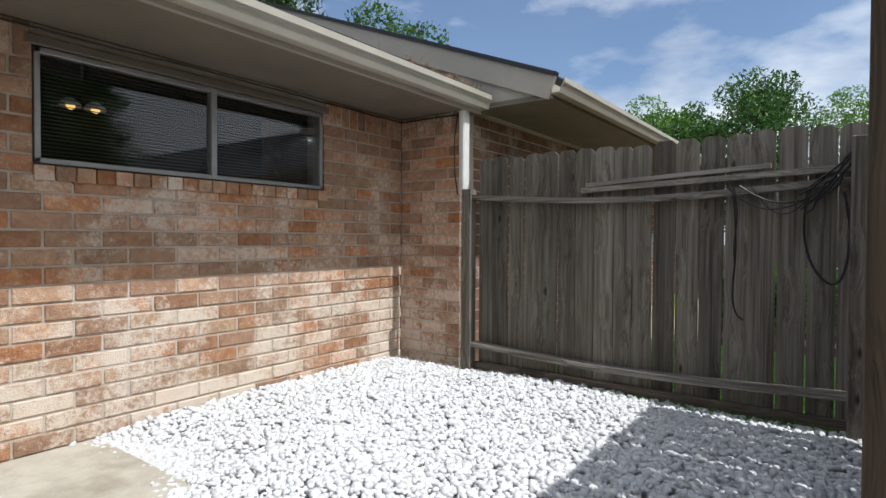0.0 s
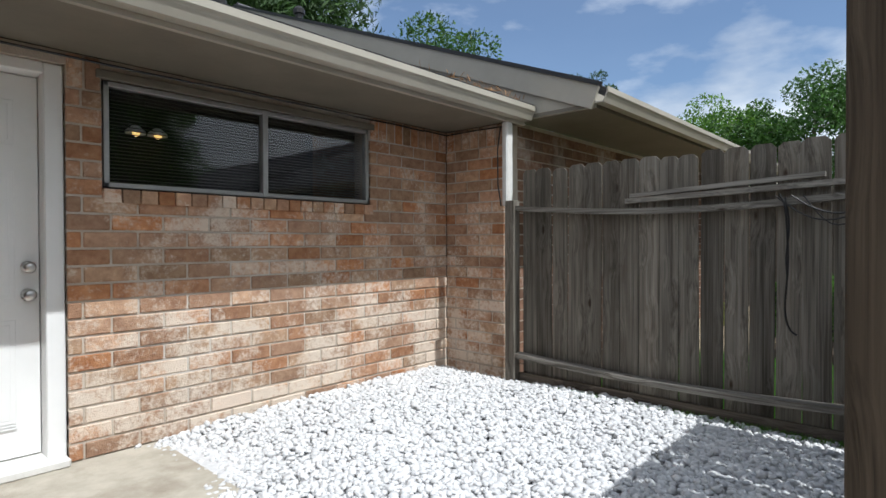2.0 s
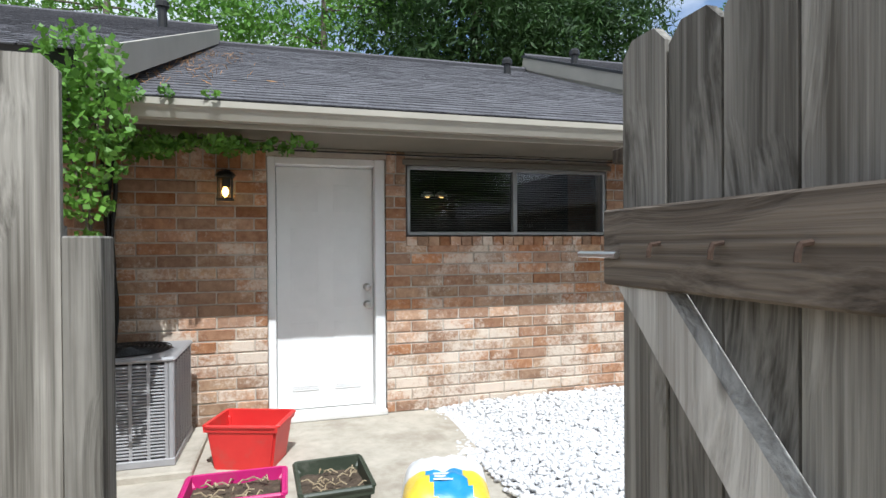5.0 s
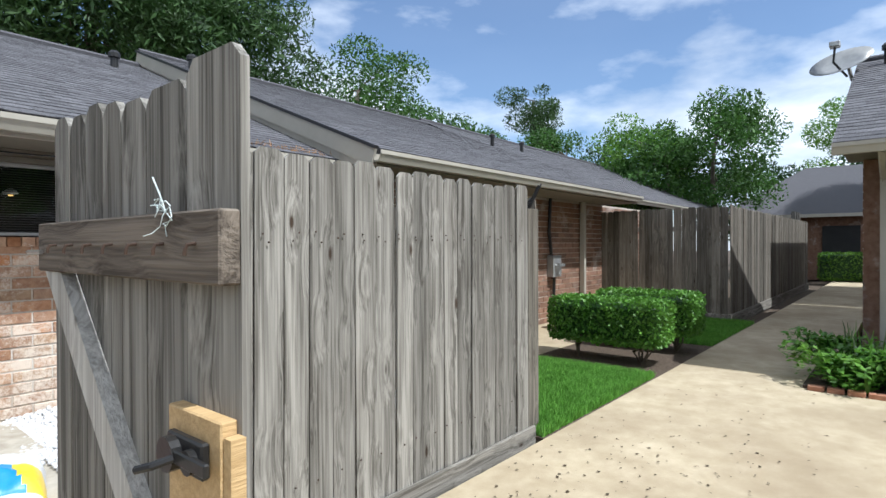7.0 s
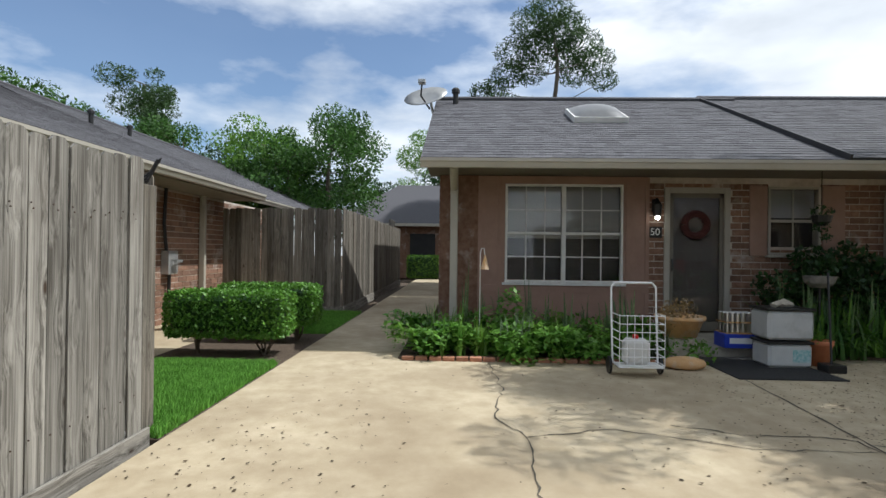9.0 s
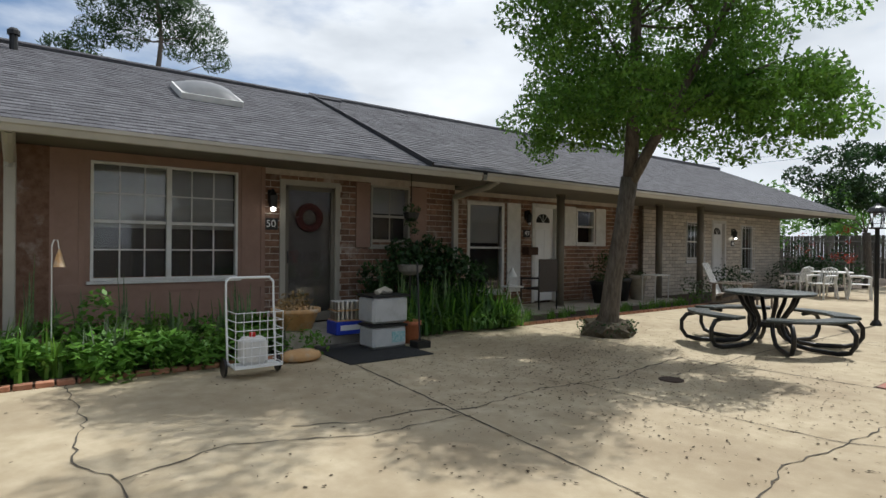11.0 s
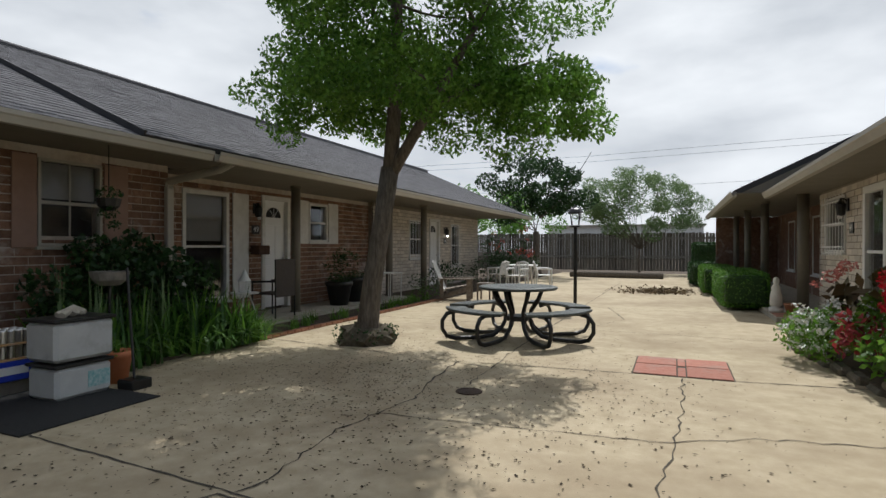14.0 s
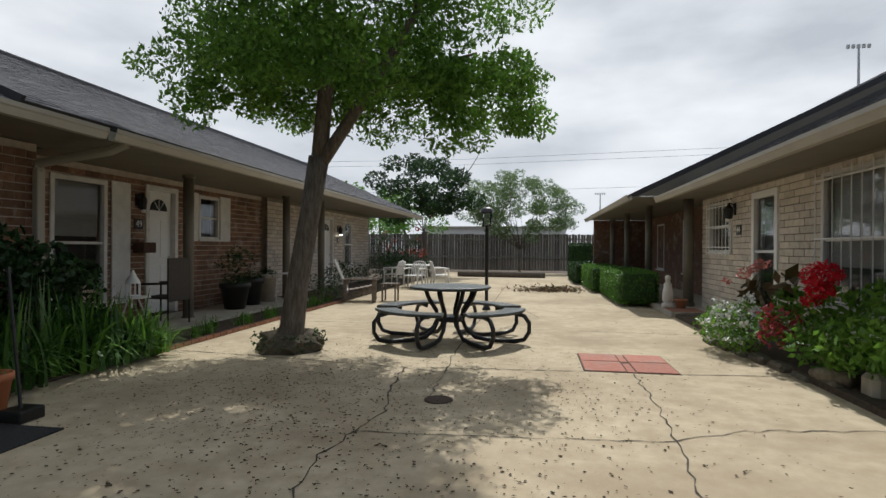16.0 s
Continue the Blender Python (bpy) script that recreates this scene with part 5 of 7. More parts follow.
tree("tree", "courtyard oak with a leaning grey trunk and dense green crown", (7.58, -8.2, 0), (7.21, -8.22, 2.36),
     crown((6.9, -8.3, 4.6), 2.15, 2.25, 1.7, 92, 0.34, 0.58, 11) + crown((5.3, -8.5, 3.05), 0.8, 0.95, 0.6, 34, 0.22, 0.36, 13) + crown((8.35, -7.95, 3.25), 0.75, 0.9, 0.55, 20, 0.22, 0.36, 14)
     + crown((6.9, -8.5, 3.2), 1.5, 1.5, 0.35, 20, 0.2, 0.32, 15) + crown((7.0, -8.3, 6.7), 2.3, 2.4, 1.7, 62, 0.4, 0.66, 12), 0.132, LEAF, 0.072, 3300, 31, 40,
     (((7.21, -8.22, 2.3), (7.3, -8.3, 6.2), 0.105), ((7.19, -8.22, 2.28), (6.0, -8.25, 4.1), 0.085), ((6.6, -8.25, 3.1), (5.3, -8.4, 3.6), 0.035), ((7.25, -8.25, 3.3), (8.5, -8.0, 3.8), 0.035)))
mound = thing("tree_mound", "ragged mound of roots and shoots round the trunk", "plant", (7.58, -8.2, 0))
bm = bmesh.new()
bmesh.ops.create_icosphere(bm, subdivisions=3, radius=1)
for v in bm.verts:
    k = 0.40 + 0.14 * noise.noise(v.co * 3.1) + 0.08 * noise.noise(v.co * 9)
    v.co = Vector((7.58 + v.co.x * k, -8.2 + v.co.y * k, max(-0.02, v.co.z * 0.27 * (1 + 0.4 * noise.noise(v.co * 4)))))
part("earth", bm, mat("root_earth", (0.055, 0.045, 0.03), (0.12, 0.10, 0.065), 22, rough=1, bump=1, fine=30), mound)
r = np.random.default_rng(3)
a = r.uniform(0, 6.28, 260)
ob = leaves("shoots", np.stack([7.58 + np.cos(a) * r.uniform(0.3, 0.48, 260), -8.2 + np.sin(a) * r.uniform(0.3, 0.48, 260), r.uniform(0.03, 0.22, 260)], 1), 0.055, LEAF_DARK, r)
ob.parent, ob.matrix_parent_inverse = mound, mound.matrix_world.inverted()


# ---- picnic table ----
def picnic():
    t = thing("picnic_table", "round black perforated metal picnic table with curved benches", "picnic table", (5.74, -9.32, 0), 12)
    t.scale = (0.93, 0.93, 1.0)
    bm = bmesh.new()
    lathe(bm, [(0.0, 0.70), (0.58, 0.70), (0.60, 0.715), (0.60, 0.735), (0.58, 0.745), (0.0, 0.745)], 40)
    local("tabletop", bm, mat("perforated_black", (0.015, 0.02, 0.017), (0.05, 0.06, 0.055), 130, rough=0.35, bump=0.6, fine=150), t)
    for k in range(4):
        a0 = k * math.pi / 2 + 0.16
        bm = bmesh.new()
        arc = [a0 + i * (math.pi / 2 - 0.32) / 12 for i in range(13)]
        lo = [(0.80, 0.42), (1.10, 0.42), (1.11, 0.44), (1.10, 0.455), (0.80, 0.455), (0.79, 0.44)]
        rings = [[bm.verts.new((rr * math.cos(a), rr * math.sin(a), z)) for rr, z in lo] for a in arc]
        for r0, r1 in zip(rings, rings[1:]):
            for i in range(6):
                bm.faces.new((r0[i], r0[(i + 1) % 6], r1[(i + 1) % 6], r1[i]))
        bm.faces.new(rings[0][::-1])
        bm.faces.new(rings[-1])
        local("bench_seat", bm, bpy.data.materials["perforated_black"], t)
        mid = a0 + (math.pi / 2 - 0.32) / 2
        for s in (-0.36, 0.36):
            c, sn = math.cos(mid + s), math.sin(mid + s)

            def at(rad, z):
                return (rad * c, rad * sn, z)

            loop = [at(0.80, 0.40), at(0.98, 0.41), at(1.12, 0.38), at(1.19, 0.29), at(1.19, 0.17), at(1.12, 0.07), at(0.98, 0.035), at(0.60, 0.035), at(0.40, 0.06), at(0.26, 0.16), at(0.20, 0.28), at(0.22, 0.40), at(0.34, 0.56), at(0.40, 0.70)]
            local("leg", T(loop, 0.030, 10), BLACK, t, "", True)
    bm = bmesh.new()
    lathe(bm, [(0.20, 0.26), (0.215, 0.28), (0.215, 0.31), (0.20, 0.33)], 24)
    local("hub", bm, BLACK, t)


picnic()

# lamp post
post = thing("lamp_post", "black garden lamp post with a lantern head", "lamp post", (5.55, -13.1, 0))
part("pole", T([(5.55, -13.1, 0), (5.55, -13.1, 1.72)], 0.035, 12), BLACK, post)
part("base", lathe(bmesh.new(), [(0.09, 0), (0.08, 0.04), (0.045, 0.10)], 14, (5.55, -13.1, 0)), BLACK, post)
bm = bmesh.new()
for a in range(4):
    x, y = 5.55 + (0.09 if a % 2 else -0.09), -13.1 + (0.09 if a // 2 else -0.09)
    tube(bm, [(5.55 + (x - 5.55) * 0.7, -13.1 + (y + 13.1) * 0.7, 1.72), (x, y, 1.98)], 0.009, 5)
box(bm, 5.45, 5.65, -13.2, -13.0, 1.70, 1.725)
box(bm, 5.44, 5.66, -13.21, -12.99, 1.98, 2.0)
lathe(bm, [(0.17, 2.0), (0.12, 2.07), (0.06, 2.10), (0.02, 2.15)], 8, (5.55, -13.1, 0))
part("lantern_frame", bm, BLACK, post)
p = part("lantern_glass", B(5.475, 5.625, -13.175, -13.025, 1.73, 1.975), GLASS, post)


# ---- seats further on ----
def plastic_chair(x, y, rz, grp="chairs round the white table"):
    t = thing("garden_chair", "white moulded plastic garden armchair", "chair", (x, y, 0), rz, grp)
    W = WHITE_WORN
    local("seat", box(bmesh.new(), -0.23, 0.23, -0.22, 0.22, 0.40, 0.425, 0.012), W, t)
    for i in range(6):
        u = -0.17 + i * 0.068
        local("back_slat", T([(u, 0.2, 0.42), (u * 1.1, 0.25, 0.62), (u * 1.15, 0.30, 0.80)], 0.018, 6), W, t)
    local("back_rim", T([(-0.24, 0.2, 0.42), (-0.25, 0.26, 0.66), (-0.2, 0.30, 0.80), (0, 0.32, 0.84), (0.2, 0.30, 0.80), (0.25, 0.26, 0.66), (0.24, 0.2, 0.42)], 0.022, 8), W, t)
    for s in (-1, 1):
        local("armrest", T([(s * 0.25, 0.24, 0.62), (s * 0.28, 0.0, 0.63), (s * 0.27, -0.22, 0.61)], 0.026, 8), W, t)
        local("leg", T([(s * 0.27, -0.22, 0.61), (s * 0.24, -0.21, 0.40), (s * 0.25, -0.24, 0.0)], [0.022, 0.026, 0.018], 8), W, t)
        local("leg", T([(s * 0.24, 0.21, 0.45), (s * 0.26, 0.28, 0.0)], [0.028, 0.018], 8), W, t)


for x, y, rz in ((9.0, -19.0, 75), (8.2, -18.4, 160), (7.5, -19.0, -70)):
    plastic_chair(x, y, rz)
tb = thing("garden_table", "round white plastic garden table", "table", (8.3, -19.4, 0))
part("tabletop", lathe(bmesh.new(), [(0.0, 0.68), (0.5, 0.68), (0.52, 0.70), (0.5, 0.72), (0.0, 0.72)], 28, (8.3, -19.4, 0)), WHITE_WORN, tb)
for k in range(4):
    a = math.pi * k / 2 + 0.6
    part("leg", T([(8.3 + 0.3 * math.cos(a), -19.4 + 0.3 * math.sin(a), 0.69), (8.3 + 0.36 * math.cos(a), -19.4 + 0.36 * math.sin(a), 0)], 0.025), WHITE_WORN, tb)

DECK = mat("grey_brown_slats", (0.13, 0.10, 0.08), (0.26, 0.22, 0.18), 8, (2, 2, 2), rough=0.85, bump=0.3)
adi = thing("adirondack_chair", "weathered slatted wooden lounge chair on the paving", "chair", (8.6, -14.3, 0), -75)
for i in range(5):
    u = -0.24 + i * 0.12
    local("back_slat", prism(bmesh.new(), [(u - 0.05, 0.30, 0.22), (u + 0.05, 0.30, 0.22), (u + 0.05, 0.62, 0.98), (u - 0.05, 0.62, 0.98)], (0, -1, 0.3), 0.02), WHITE_WORN, adi)
for i in range(6):
    v = -0.30 + i * 0.115
    local("seat_slat", box(bmesh.new(), -0.29, 0.29, v, v + 0.10, 0.36 - i * 0.022, 0.38 - i * 0.022, 0.004), DECK, adi)
for s in (-1, 1):
    local("armrest", box(bmesh.new(), s * 0.30, s * 0.42, -0.42, 0.42, 0.52, 0.545, 0.006), DECK, adi)
    local("leg", box(bmesh.new(), s * 0.31, s * 0.345, -0.36, -0.26, 0.0, 0.52, 0.004), DECK, adi)
    local("leg", prism(bmesh.new(), [(s * 0.31, -0.34, 0.36), (s * 0.31, 0.60, 0.02), (s * 0.31, 0.52, 0.0), (s * 0.31, -0.34, 0.25)], (s, 0, 0), 0.03), DECK, adi)
    local("leg", box(bmesh.new(), s * 0.31, s * 0.345, 0.30, 0.38, 0.08, 0.52, 0.004), DECK, adi)
st = thing("side_table", "small slatted wooden side table", "table", (7.95, -14.55, 0))
for i in range(4):
    part("slat", B(7.75, 8.15, -14.72 + i * 0.09, -14.64 + i * 0.09, 0.40, 0.42), DECK, st)
for x in (7.78, 8.09):
    for y in (-14.70, -14.42):
        part("leg", B(x, x + 0.035, y, y + 0.035, 0, 0.40), DECK, st)

# beds at the far end
bm = bmesh.new()
tube(bm, [(7.9, -26.3, 0.1), (6.0, -26.0, 0.13), (4.1, -25.9, 0.1)], 0.14, 10)
tagged(obj("log", bm, BARK, True), "long dark log edging a far bed", "log")
r = np.random.default_rng(8)
ob = leaves("leaf_heap", np.stack([r.normal(4.1, 0.45, 900), r.normal(-18.5, 0.3, 900), np.abs(r.normal(0, 0.06, 900)) + 0.01], 1), 0.09, mat("dead_leaves", (0.14, 0.10, 0.06), (0.24, 0.18, 0.11), 10, rough=1, bump=0, vary=0.3, island=True), r)
tagged(ob, "low heap of raked dead leaves", "leaf heap", "", "stuff")

# ---- fronts along the courtyard ----
CURTAIN = mat("grey_blind", (0.30, 0.29, 0.27), (0.36, 0.35, 0.33), 5, (1, 1, 30), rough=0.8, bump=0.1)


def text(body, size, m, material, parent, name="number"):
    cu = bpy.data.curves.new(name, "FONT")
    cu.body, cu.size, cu.align_x, cu.align_y, cu.extrude = body, size, "CENTER", "CENTER", 0.002
    ob = new(name, cu)
    me = bpy.data.meshes.new_from_object(ob)
    bpy.data.objects.remove(ob)
    me.materials.append(material)
    ob = new(name, me)
    ob.parent = parent
    ob.matrix_parent_inverse = parent.matrix_world.inverted()
    ob.matrix_world = m
    ob.matrix_basis = m
    return ob


def window_y(name, label, face, sgn, y0, y1, z0, z1, cols=0, rows=0, bars=False, curtain=None, trim=0.05, frame_mat=None, split=0.5):
    """A sash window in a wall that runs along y; sgn is the way out of the wall along x."""
    fm = frame_mat or WHITE_WORN
    w = tagged(new(name), label, "window", "", "structure")
    xo, xi = face + sgn * 0.02, face - sgn * 0.06
    for a in ((y0, y1, z1 - trim, z1), (y0, y1, z0, z0 + trim), (y0, y0 + trim, z0 + trim, z1 - trim), (y1 - trim, y1, z0 + trim, z1 - trim)):
        part("window_frame", B(xo, xi, *a, bevel=0.004), fm, w)
    part("window_sill", B(face + sgn * 0.06, xi, y0 - 0.04, y1 + 0.04, z0 - 0.04, z0 - 0.002, bevel=0.005), fm, w)
    zm = z0 + (z1 - z0) * split
    part("sash_rail", B(face - sgn * 0.005, xi, y0 + trim, y1 - trim, zm - 0.02, zm + 0.02, bevel=0.003), fm, w)
    for a, b in ((z0 + trim, zm - 0.02), (zm + 0.02, z1 - trim)):
        p = part("pane", B(face - sgn * 0.035, face - sgn * 0.04, y0 + trim, y1 - trim, a, b), GLASS, w)
        p.visible_shadow = False
    for i in range(1, cols):
        y = y0 + trim + (y1 - y0 - 2 * trim) * i / cols
        part("glazing_bar", B(face - sgn * 0.02, face - sgn * 0.033, y - 0.009, y + 0.009, z0 + trim, z1 - trim), fm, w)
    for i in range(1, rows):
        z = z0 + trim + (z1 - z0 - 2 * trim) * i / rows
        part("glazing_bar", B(face - sgn * 0.022, face - sgn * 0.033, y0 + trim, y1 - trim, z - 0.009, z + 0.009), fm, w)
    # flat near-black sheet; its colour gives the room behind the panes its shade
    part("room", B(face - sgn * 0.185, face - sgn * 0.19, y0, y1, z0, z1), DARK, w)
    if curtain:
        part("blind", B(face - sgn * 0.10, face - sgn * 0.105, y0 + trim, y1 - trim, z0 + (z1 - z0) * curtain, z1 - trim), CURTAIN, w)
    if bars:
        grille = part("security_bars", B(face + sgn * 0.055, face + sgn * 0.07, y0 - 0.05, y1 + 0.05, z0 + 0.08, z0 + 0.10), WHITE, w, "white painted iron window bars")
        part("cross_bar", B(face + sgn * 0.055, face + sgn * 0.07, y0 - 0.05, y1 + 0.05, z1 - 0.10, z1 - 0.08), WHITE, grille)
        part("cross_bar", B(face + sgn * 0.055, face + sgn * 0.07, y0 - 0.05, y1 + 0.05, (z0 + z1) / 2, (z0 + z1) / 2 + 0.02), WHITE, grille)
        n = int((y1 - y0) / 0.17)
        for i in range(n + 1):
            y = y0 - 0.04 + (y1 - y0 + 0.08) * i / n
            part("bar", T([(face + sgn * 0.06, y, z0 - 0.06), (face + sgn * 0.06, y, z1 + 0.02)], 0.0065, 6), WHITE, grille)
    return w


def entry(name, label, face, sgn, y0, y1, z0, z1, kind, leaf_mat):
    d = tagged(new(name), label, "door", "", "structure")
    xo, xi = face + sgn * 0.025, face - sgn * 0.10
    f = 0.085
    fm = GUTTER if kind == "storm" else WHITE_WORN
    for a in ((y0, y0 + f, z0, z1), (y1 - f, y1, z0, z1), (y0 + f, y1 - f, z1 - f, z1)):
        part("door_frame", B(xo, xi, *a, bevel=0.005), fm, d)
    lf = part("door_leaf", B(face - sgn * 0.07, face - sgn * 0.11, y0 + f, y1 - f, z0 + 0.02, z1 - f), leaf_mat, d)
    ym = (y0 + y1) / 2
    if kind == "storm":
        for a in ((y0 + f, y1 - f, z1 - f - 0.07, z1 - f), (y0 + f, y1 - f, z0 + 0.02, z0 + 0.16), (y0 + f, y0 + f + 0.06, z0 + 0.02, z1 - f), (y1 - f - 0.06, y1 - f, z0 + 0.02, z1 - f)):
            part("storm_frame", B(face - sgn * 0.01, face - sgn * 0.04, *a), TRIM, d)
        p = part("pane", B(face - sgn * 0.022, face - sgn * 0.027, y0 + f + 0.06, y1 - f - 0.06, z0 + 0.16, z1 - f - 0.07), GLASS, d)
        p.visible_shadow = False
        part("handle", T([(face + sgn * 0.03, y1 - f - 0.03, z0 + 0.92), (face + sgn * 0.04, y1 - f - 0.03, z0 + 1.0), (face + sgn * 0.03, y1 - f - 0.03, z0 + 1.1)], 0.012), BLACK, d)
        bm = bmesh.new()
        ring = [(face - sgn * 0.05, ym + 0.17 * math.cos(a), z0 + 1.62 + 0.17 * math.sin(a)) for a in [2 * math.pi * k / 18 for k in range(19)]]
        tube(bm, ring, 0.06, 7, False)
        part("wreath", bm, mat("dull_red_wreath", (0.05, 0.016, 0.015), (0.10, 0.035, 0.03), 30, rough=1, bump=0.8, fine=30), d, "dark red wreath behind the glass")
    else:
        bm = bmesh.new()
        prism(bm, [(face - sgn * 0.068, ym + 0.22 * math.cos(math.pi * k / 10), z1 - 0.42 + 0.20 * math.sin(math.pi * k / 10)) for k in range(11)], (sgn, 0, 0), 0.01)
        part("fanlight", bm, DARK, lf, "half-round fanlight")
        for k in (3, 5, 7):
            a = math.pi * k / 10
            part("muntin", T([(face - sgn * 0.055, ym, z1 - 0.42), (face - sgn * 0.055, ym + 0.21 * math.cos(a), z1 - 0.42 + 0.19 * math.sin(a))], 0.006, 5), WHITE, lf)
        for a0, a1 in ((y0 + f + 0.1, ym - 0.05), (ym + 0.05, y1 - f - 0.1)):
            part("panel", B(face - sgn * 0.062, face - sgn * 0.072, a0, a1, z0 + 0.25, z0 + 0.85, bevel=0.004), leaf_mat, lf)
            part("panel", B(face - sgn * 0.062, face - sgn * 0.072, a0, a1, z0 + 0.98, z1 - 0.58, bevel=0.004), leaf_mat, lf)
        part("knob", lathe(bmesh.new(), [(0.03, 0), (0.03, 0.05)], 10, (face - sgn * 0.03, y0 + f + 0.07, z0 + 0.95)), STEEL, lf)
    # near-black sheet closing the doorway, with the unlit hall's shade in its colour
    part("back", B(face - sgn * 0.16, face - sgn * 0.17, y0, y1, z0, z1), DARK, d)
    return d


def porch_light(face, sgn, y, z, lit, label):
    t = thing("porch_light", label, "lamp", (face, y, z))
    part("back_plate", B(face, face + sgn * 0.02, y - 0.045, y + 0.045, z, z + 0.2, bevel=0.004), BLACK, t)
    bm = bmesh.new()
    lathe(bm, [(0.03, -0.12), (0.06, -0.10), (0.075, 0.06), (0.03, 0.12), (0.01, 0.16)], 8, (face + sgn * 0.10, y, z + 0.05))
    part("shade", bm, BLACK, t)
    part("arm", T([(face + sgn * 0.01, y, z + 0.15), (face + sgn * 0.06, y, z + 0.2), (face + sgn * 0.1, y, z + 0.19)], 0.01), BLACK, t)
    bm = bmesh.new()
    bmesh.ops.create_icosphere(bm, subdivisions=2, radius=0.035)
    bmesh.ops.translate(bm, vec=(face + sgn * 0.12, y, z - 0.085), verts=bm.verts)
    part("bulb", bm, BULB_WHITE if lit else WHITE, t, "", True)


def number_sign(face, sgn, y, z, digits):
    t = thing("house_number", "small black plaque with the white number " + digits if digits else "small black house number plaque", "sign", (face, y, z))
    part("plaque", B(face, face + sgn * 0.015, y - 0.105, y + 0.105, z - 0.085, z + 0.085, bevel=0.004), BLACK, t)
    if digits:
        m = Matrix.Translation((face + sgn * 0.018, y, z)) @ pose(0, 0, 0, 90, 0, 90 * sgn)
        text(digits, 0.15, m, WHITE, t)
    else:
        for k in (-0.035, 0.035):
            part("digit", B(face + sgn * 0.015, face + sgn * 0.019, y + k - 0.018, y + k + 0.018, z - 0.045, z + 0.045), WHITE, t)


def column(x, y, z1, rad, material, label, z0=0.05):
    t = thing("porch_post", label, "post", (x, y, z0), 0, "round porch posts")
    part("shaft", lathe(bmesh.new(), [(rad, 0), (rad, z1 - z0)], 18, (x, y, z0)), material, t, "", True)
    part("base", lathe(bmesh.new(), [(rad * 1.25, -0.05), (rad * 1.25, 0.03)], 18, (x, y, z0)), material, t)
    part("cap", lathe(bmesh.new(), [(rad * 1.2, -0.04), (rad * 1.2, 0.02)], 18, (x, y, z1 - 0.02)), material, t)


def downspout(x, y, top, bottom, tip, label):
    t = thing("downspout", label, "downspout", (x, y, bottom))
    part("pipe", B(x - 0.04, x + 0.04, y - 0.055, y + 0.055, bottom, top - 0.28, bevel=0.01), GUTTER, t)
    bm = bmesh.new()
    pts = [(x, y, top - 0.30), (x - 0.01, y, top - 0.2), (x - (x - tip) * 0.8, y, top - 0.08), (tip, y, top)]
    tube(bm, pts, 0.058, 10)
    part("elbow", bm, GUTTER, t)


BULB_WHITE = glow("cool_bulb", (1.0, 0.95, 0.85), 12)
# house 50: brick pier, brown panelled bay, door, small window
setting("panel_brown", shell([(-3.52, -1.75, 0.84, 2.33)], -3.88, -1.36, 2.45, F50 - 0.03, 0.028, "y", "panel", None, 0.1), BROWN, "brown painted panel round the window", "wall panel")
for y in (-1.36, -3.88, -3.60, -1.66):
    setting("trim_strip", B(F50 - 0.045, F50 - 0.032, y - 0.03, y + 0.03, 0.1, 2.44), BROWN, "brown painted batten", "trim")
setting("trim_strip_2", B(F50 - 0.05, F50 - 0.032, -3.85, -1.4, 0.70, 0.80), BROWN, "brown painted batten", "trim")
setting("brick_pier", B(F50 - 0.05, F50 - 0.004, -1.34, -0.76, 0.0, 2.45), BRICK_FAR, "brick pier at the house corner", "wall")
window_y("window_2", "white paned double window with half-drawn blinds", F50 - 0.03, -1, -3.52, -1.75, 0.84, 2.33, 6, 4, curtain=0.45, trim=0.035)
part("mullion", B(F50 - 0.06, F50 + 0.0, -2.66, -2.60, 0.84, 2.33), WHITE_WORN, bpy.data.objects["window_2"])
entry("door_2", "grey-brown storm door with a dull red wreath", F50, -1, -5.12, -4.14, 0.12, 2.30, "storm", mat("dark_door_paint", (0.10, 0.085, 0.075), (0.13, 0.11, 0.10), 4, rough=0.5, bump=0.03))
window_y("window_3", "small dark sash window behind the bush", F50, -1, -6.45, -5.68, 1.30, 2.32, 2, 0, trim=0.035, frame_mat=GUTTER, curtain=0.55)
for y0, y1 in ((-5.66, -5.40), (-6.80, -6.47)):
    setting("shutter", B(F50 - 0.03, F50 - 0.004, y0, y1, 1.28, 2.34, bevel=0.006), BROWN, "brown painted shutter board", "shutter")
number_sign(F50 - 0.012, -1, -4.0, 1.62, "50")
porch_light(F50 - 0.005, -1, -4.0, 1.92, True, "black porch light with a lit bulb above the number")
downspout(9.95, -0.98, 2.42, 0.0, 9.2, "beige downspout at the house corner")
setting("doorstep", B(9.15, 10.4, -5.45, -4.05, -0.1, 0.12, bevel=0.02), SLAB, "concrete doorstep in the bed", "step")

# house 49
window_y("window_4", "tall dark sash window with white trim", F49, -1, -9.3, -8.28, 0.35, 2.25, trim=0.07, curtain=0.55)
setting("shutter_2", B(F49 - 0.03, F49 - 0.004, -9.78, -9.38, 0.35, 2.27, bevel=0.006), WHITE_WORN, "pale louvred shutter", "shutter")
entry("door_3", "white front door with a half-round fanlight", F49, -1, -11.0, -10.15, 0.08, 2.30, "fan", WHITE)
window_y("window_5", "small white sash window between shutters", F49, -1, -12.35, -11.65, 1.4, 2.25, trim=0.05)
for y0, y1 in ((-11.62, -11.22), (-12.76, -12.38)):
    setting("shutter_3", B(F49 - 0.03, F49 - 0.004, y0, y1, 1.36, 2.29, bevel=0.006), WHITE_WORN, "pale louvred shutter", "shutter")
number_sign(F49 - 0.012, -1, -9.97, 1.62, "49")
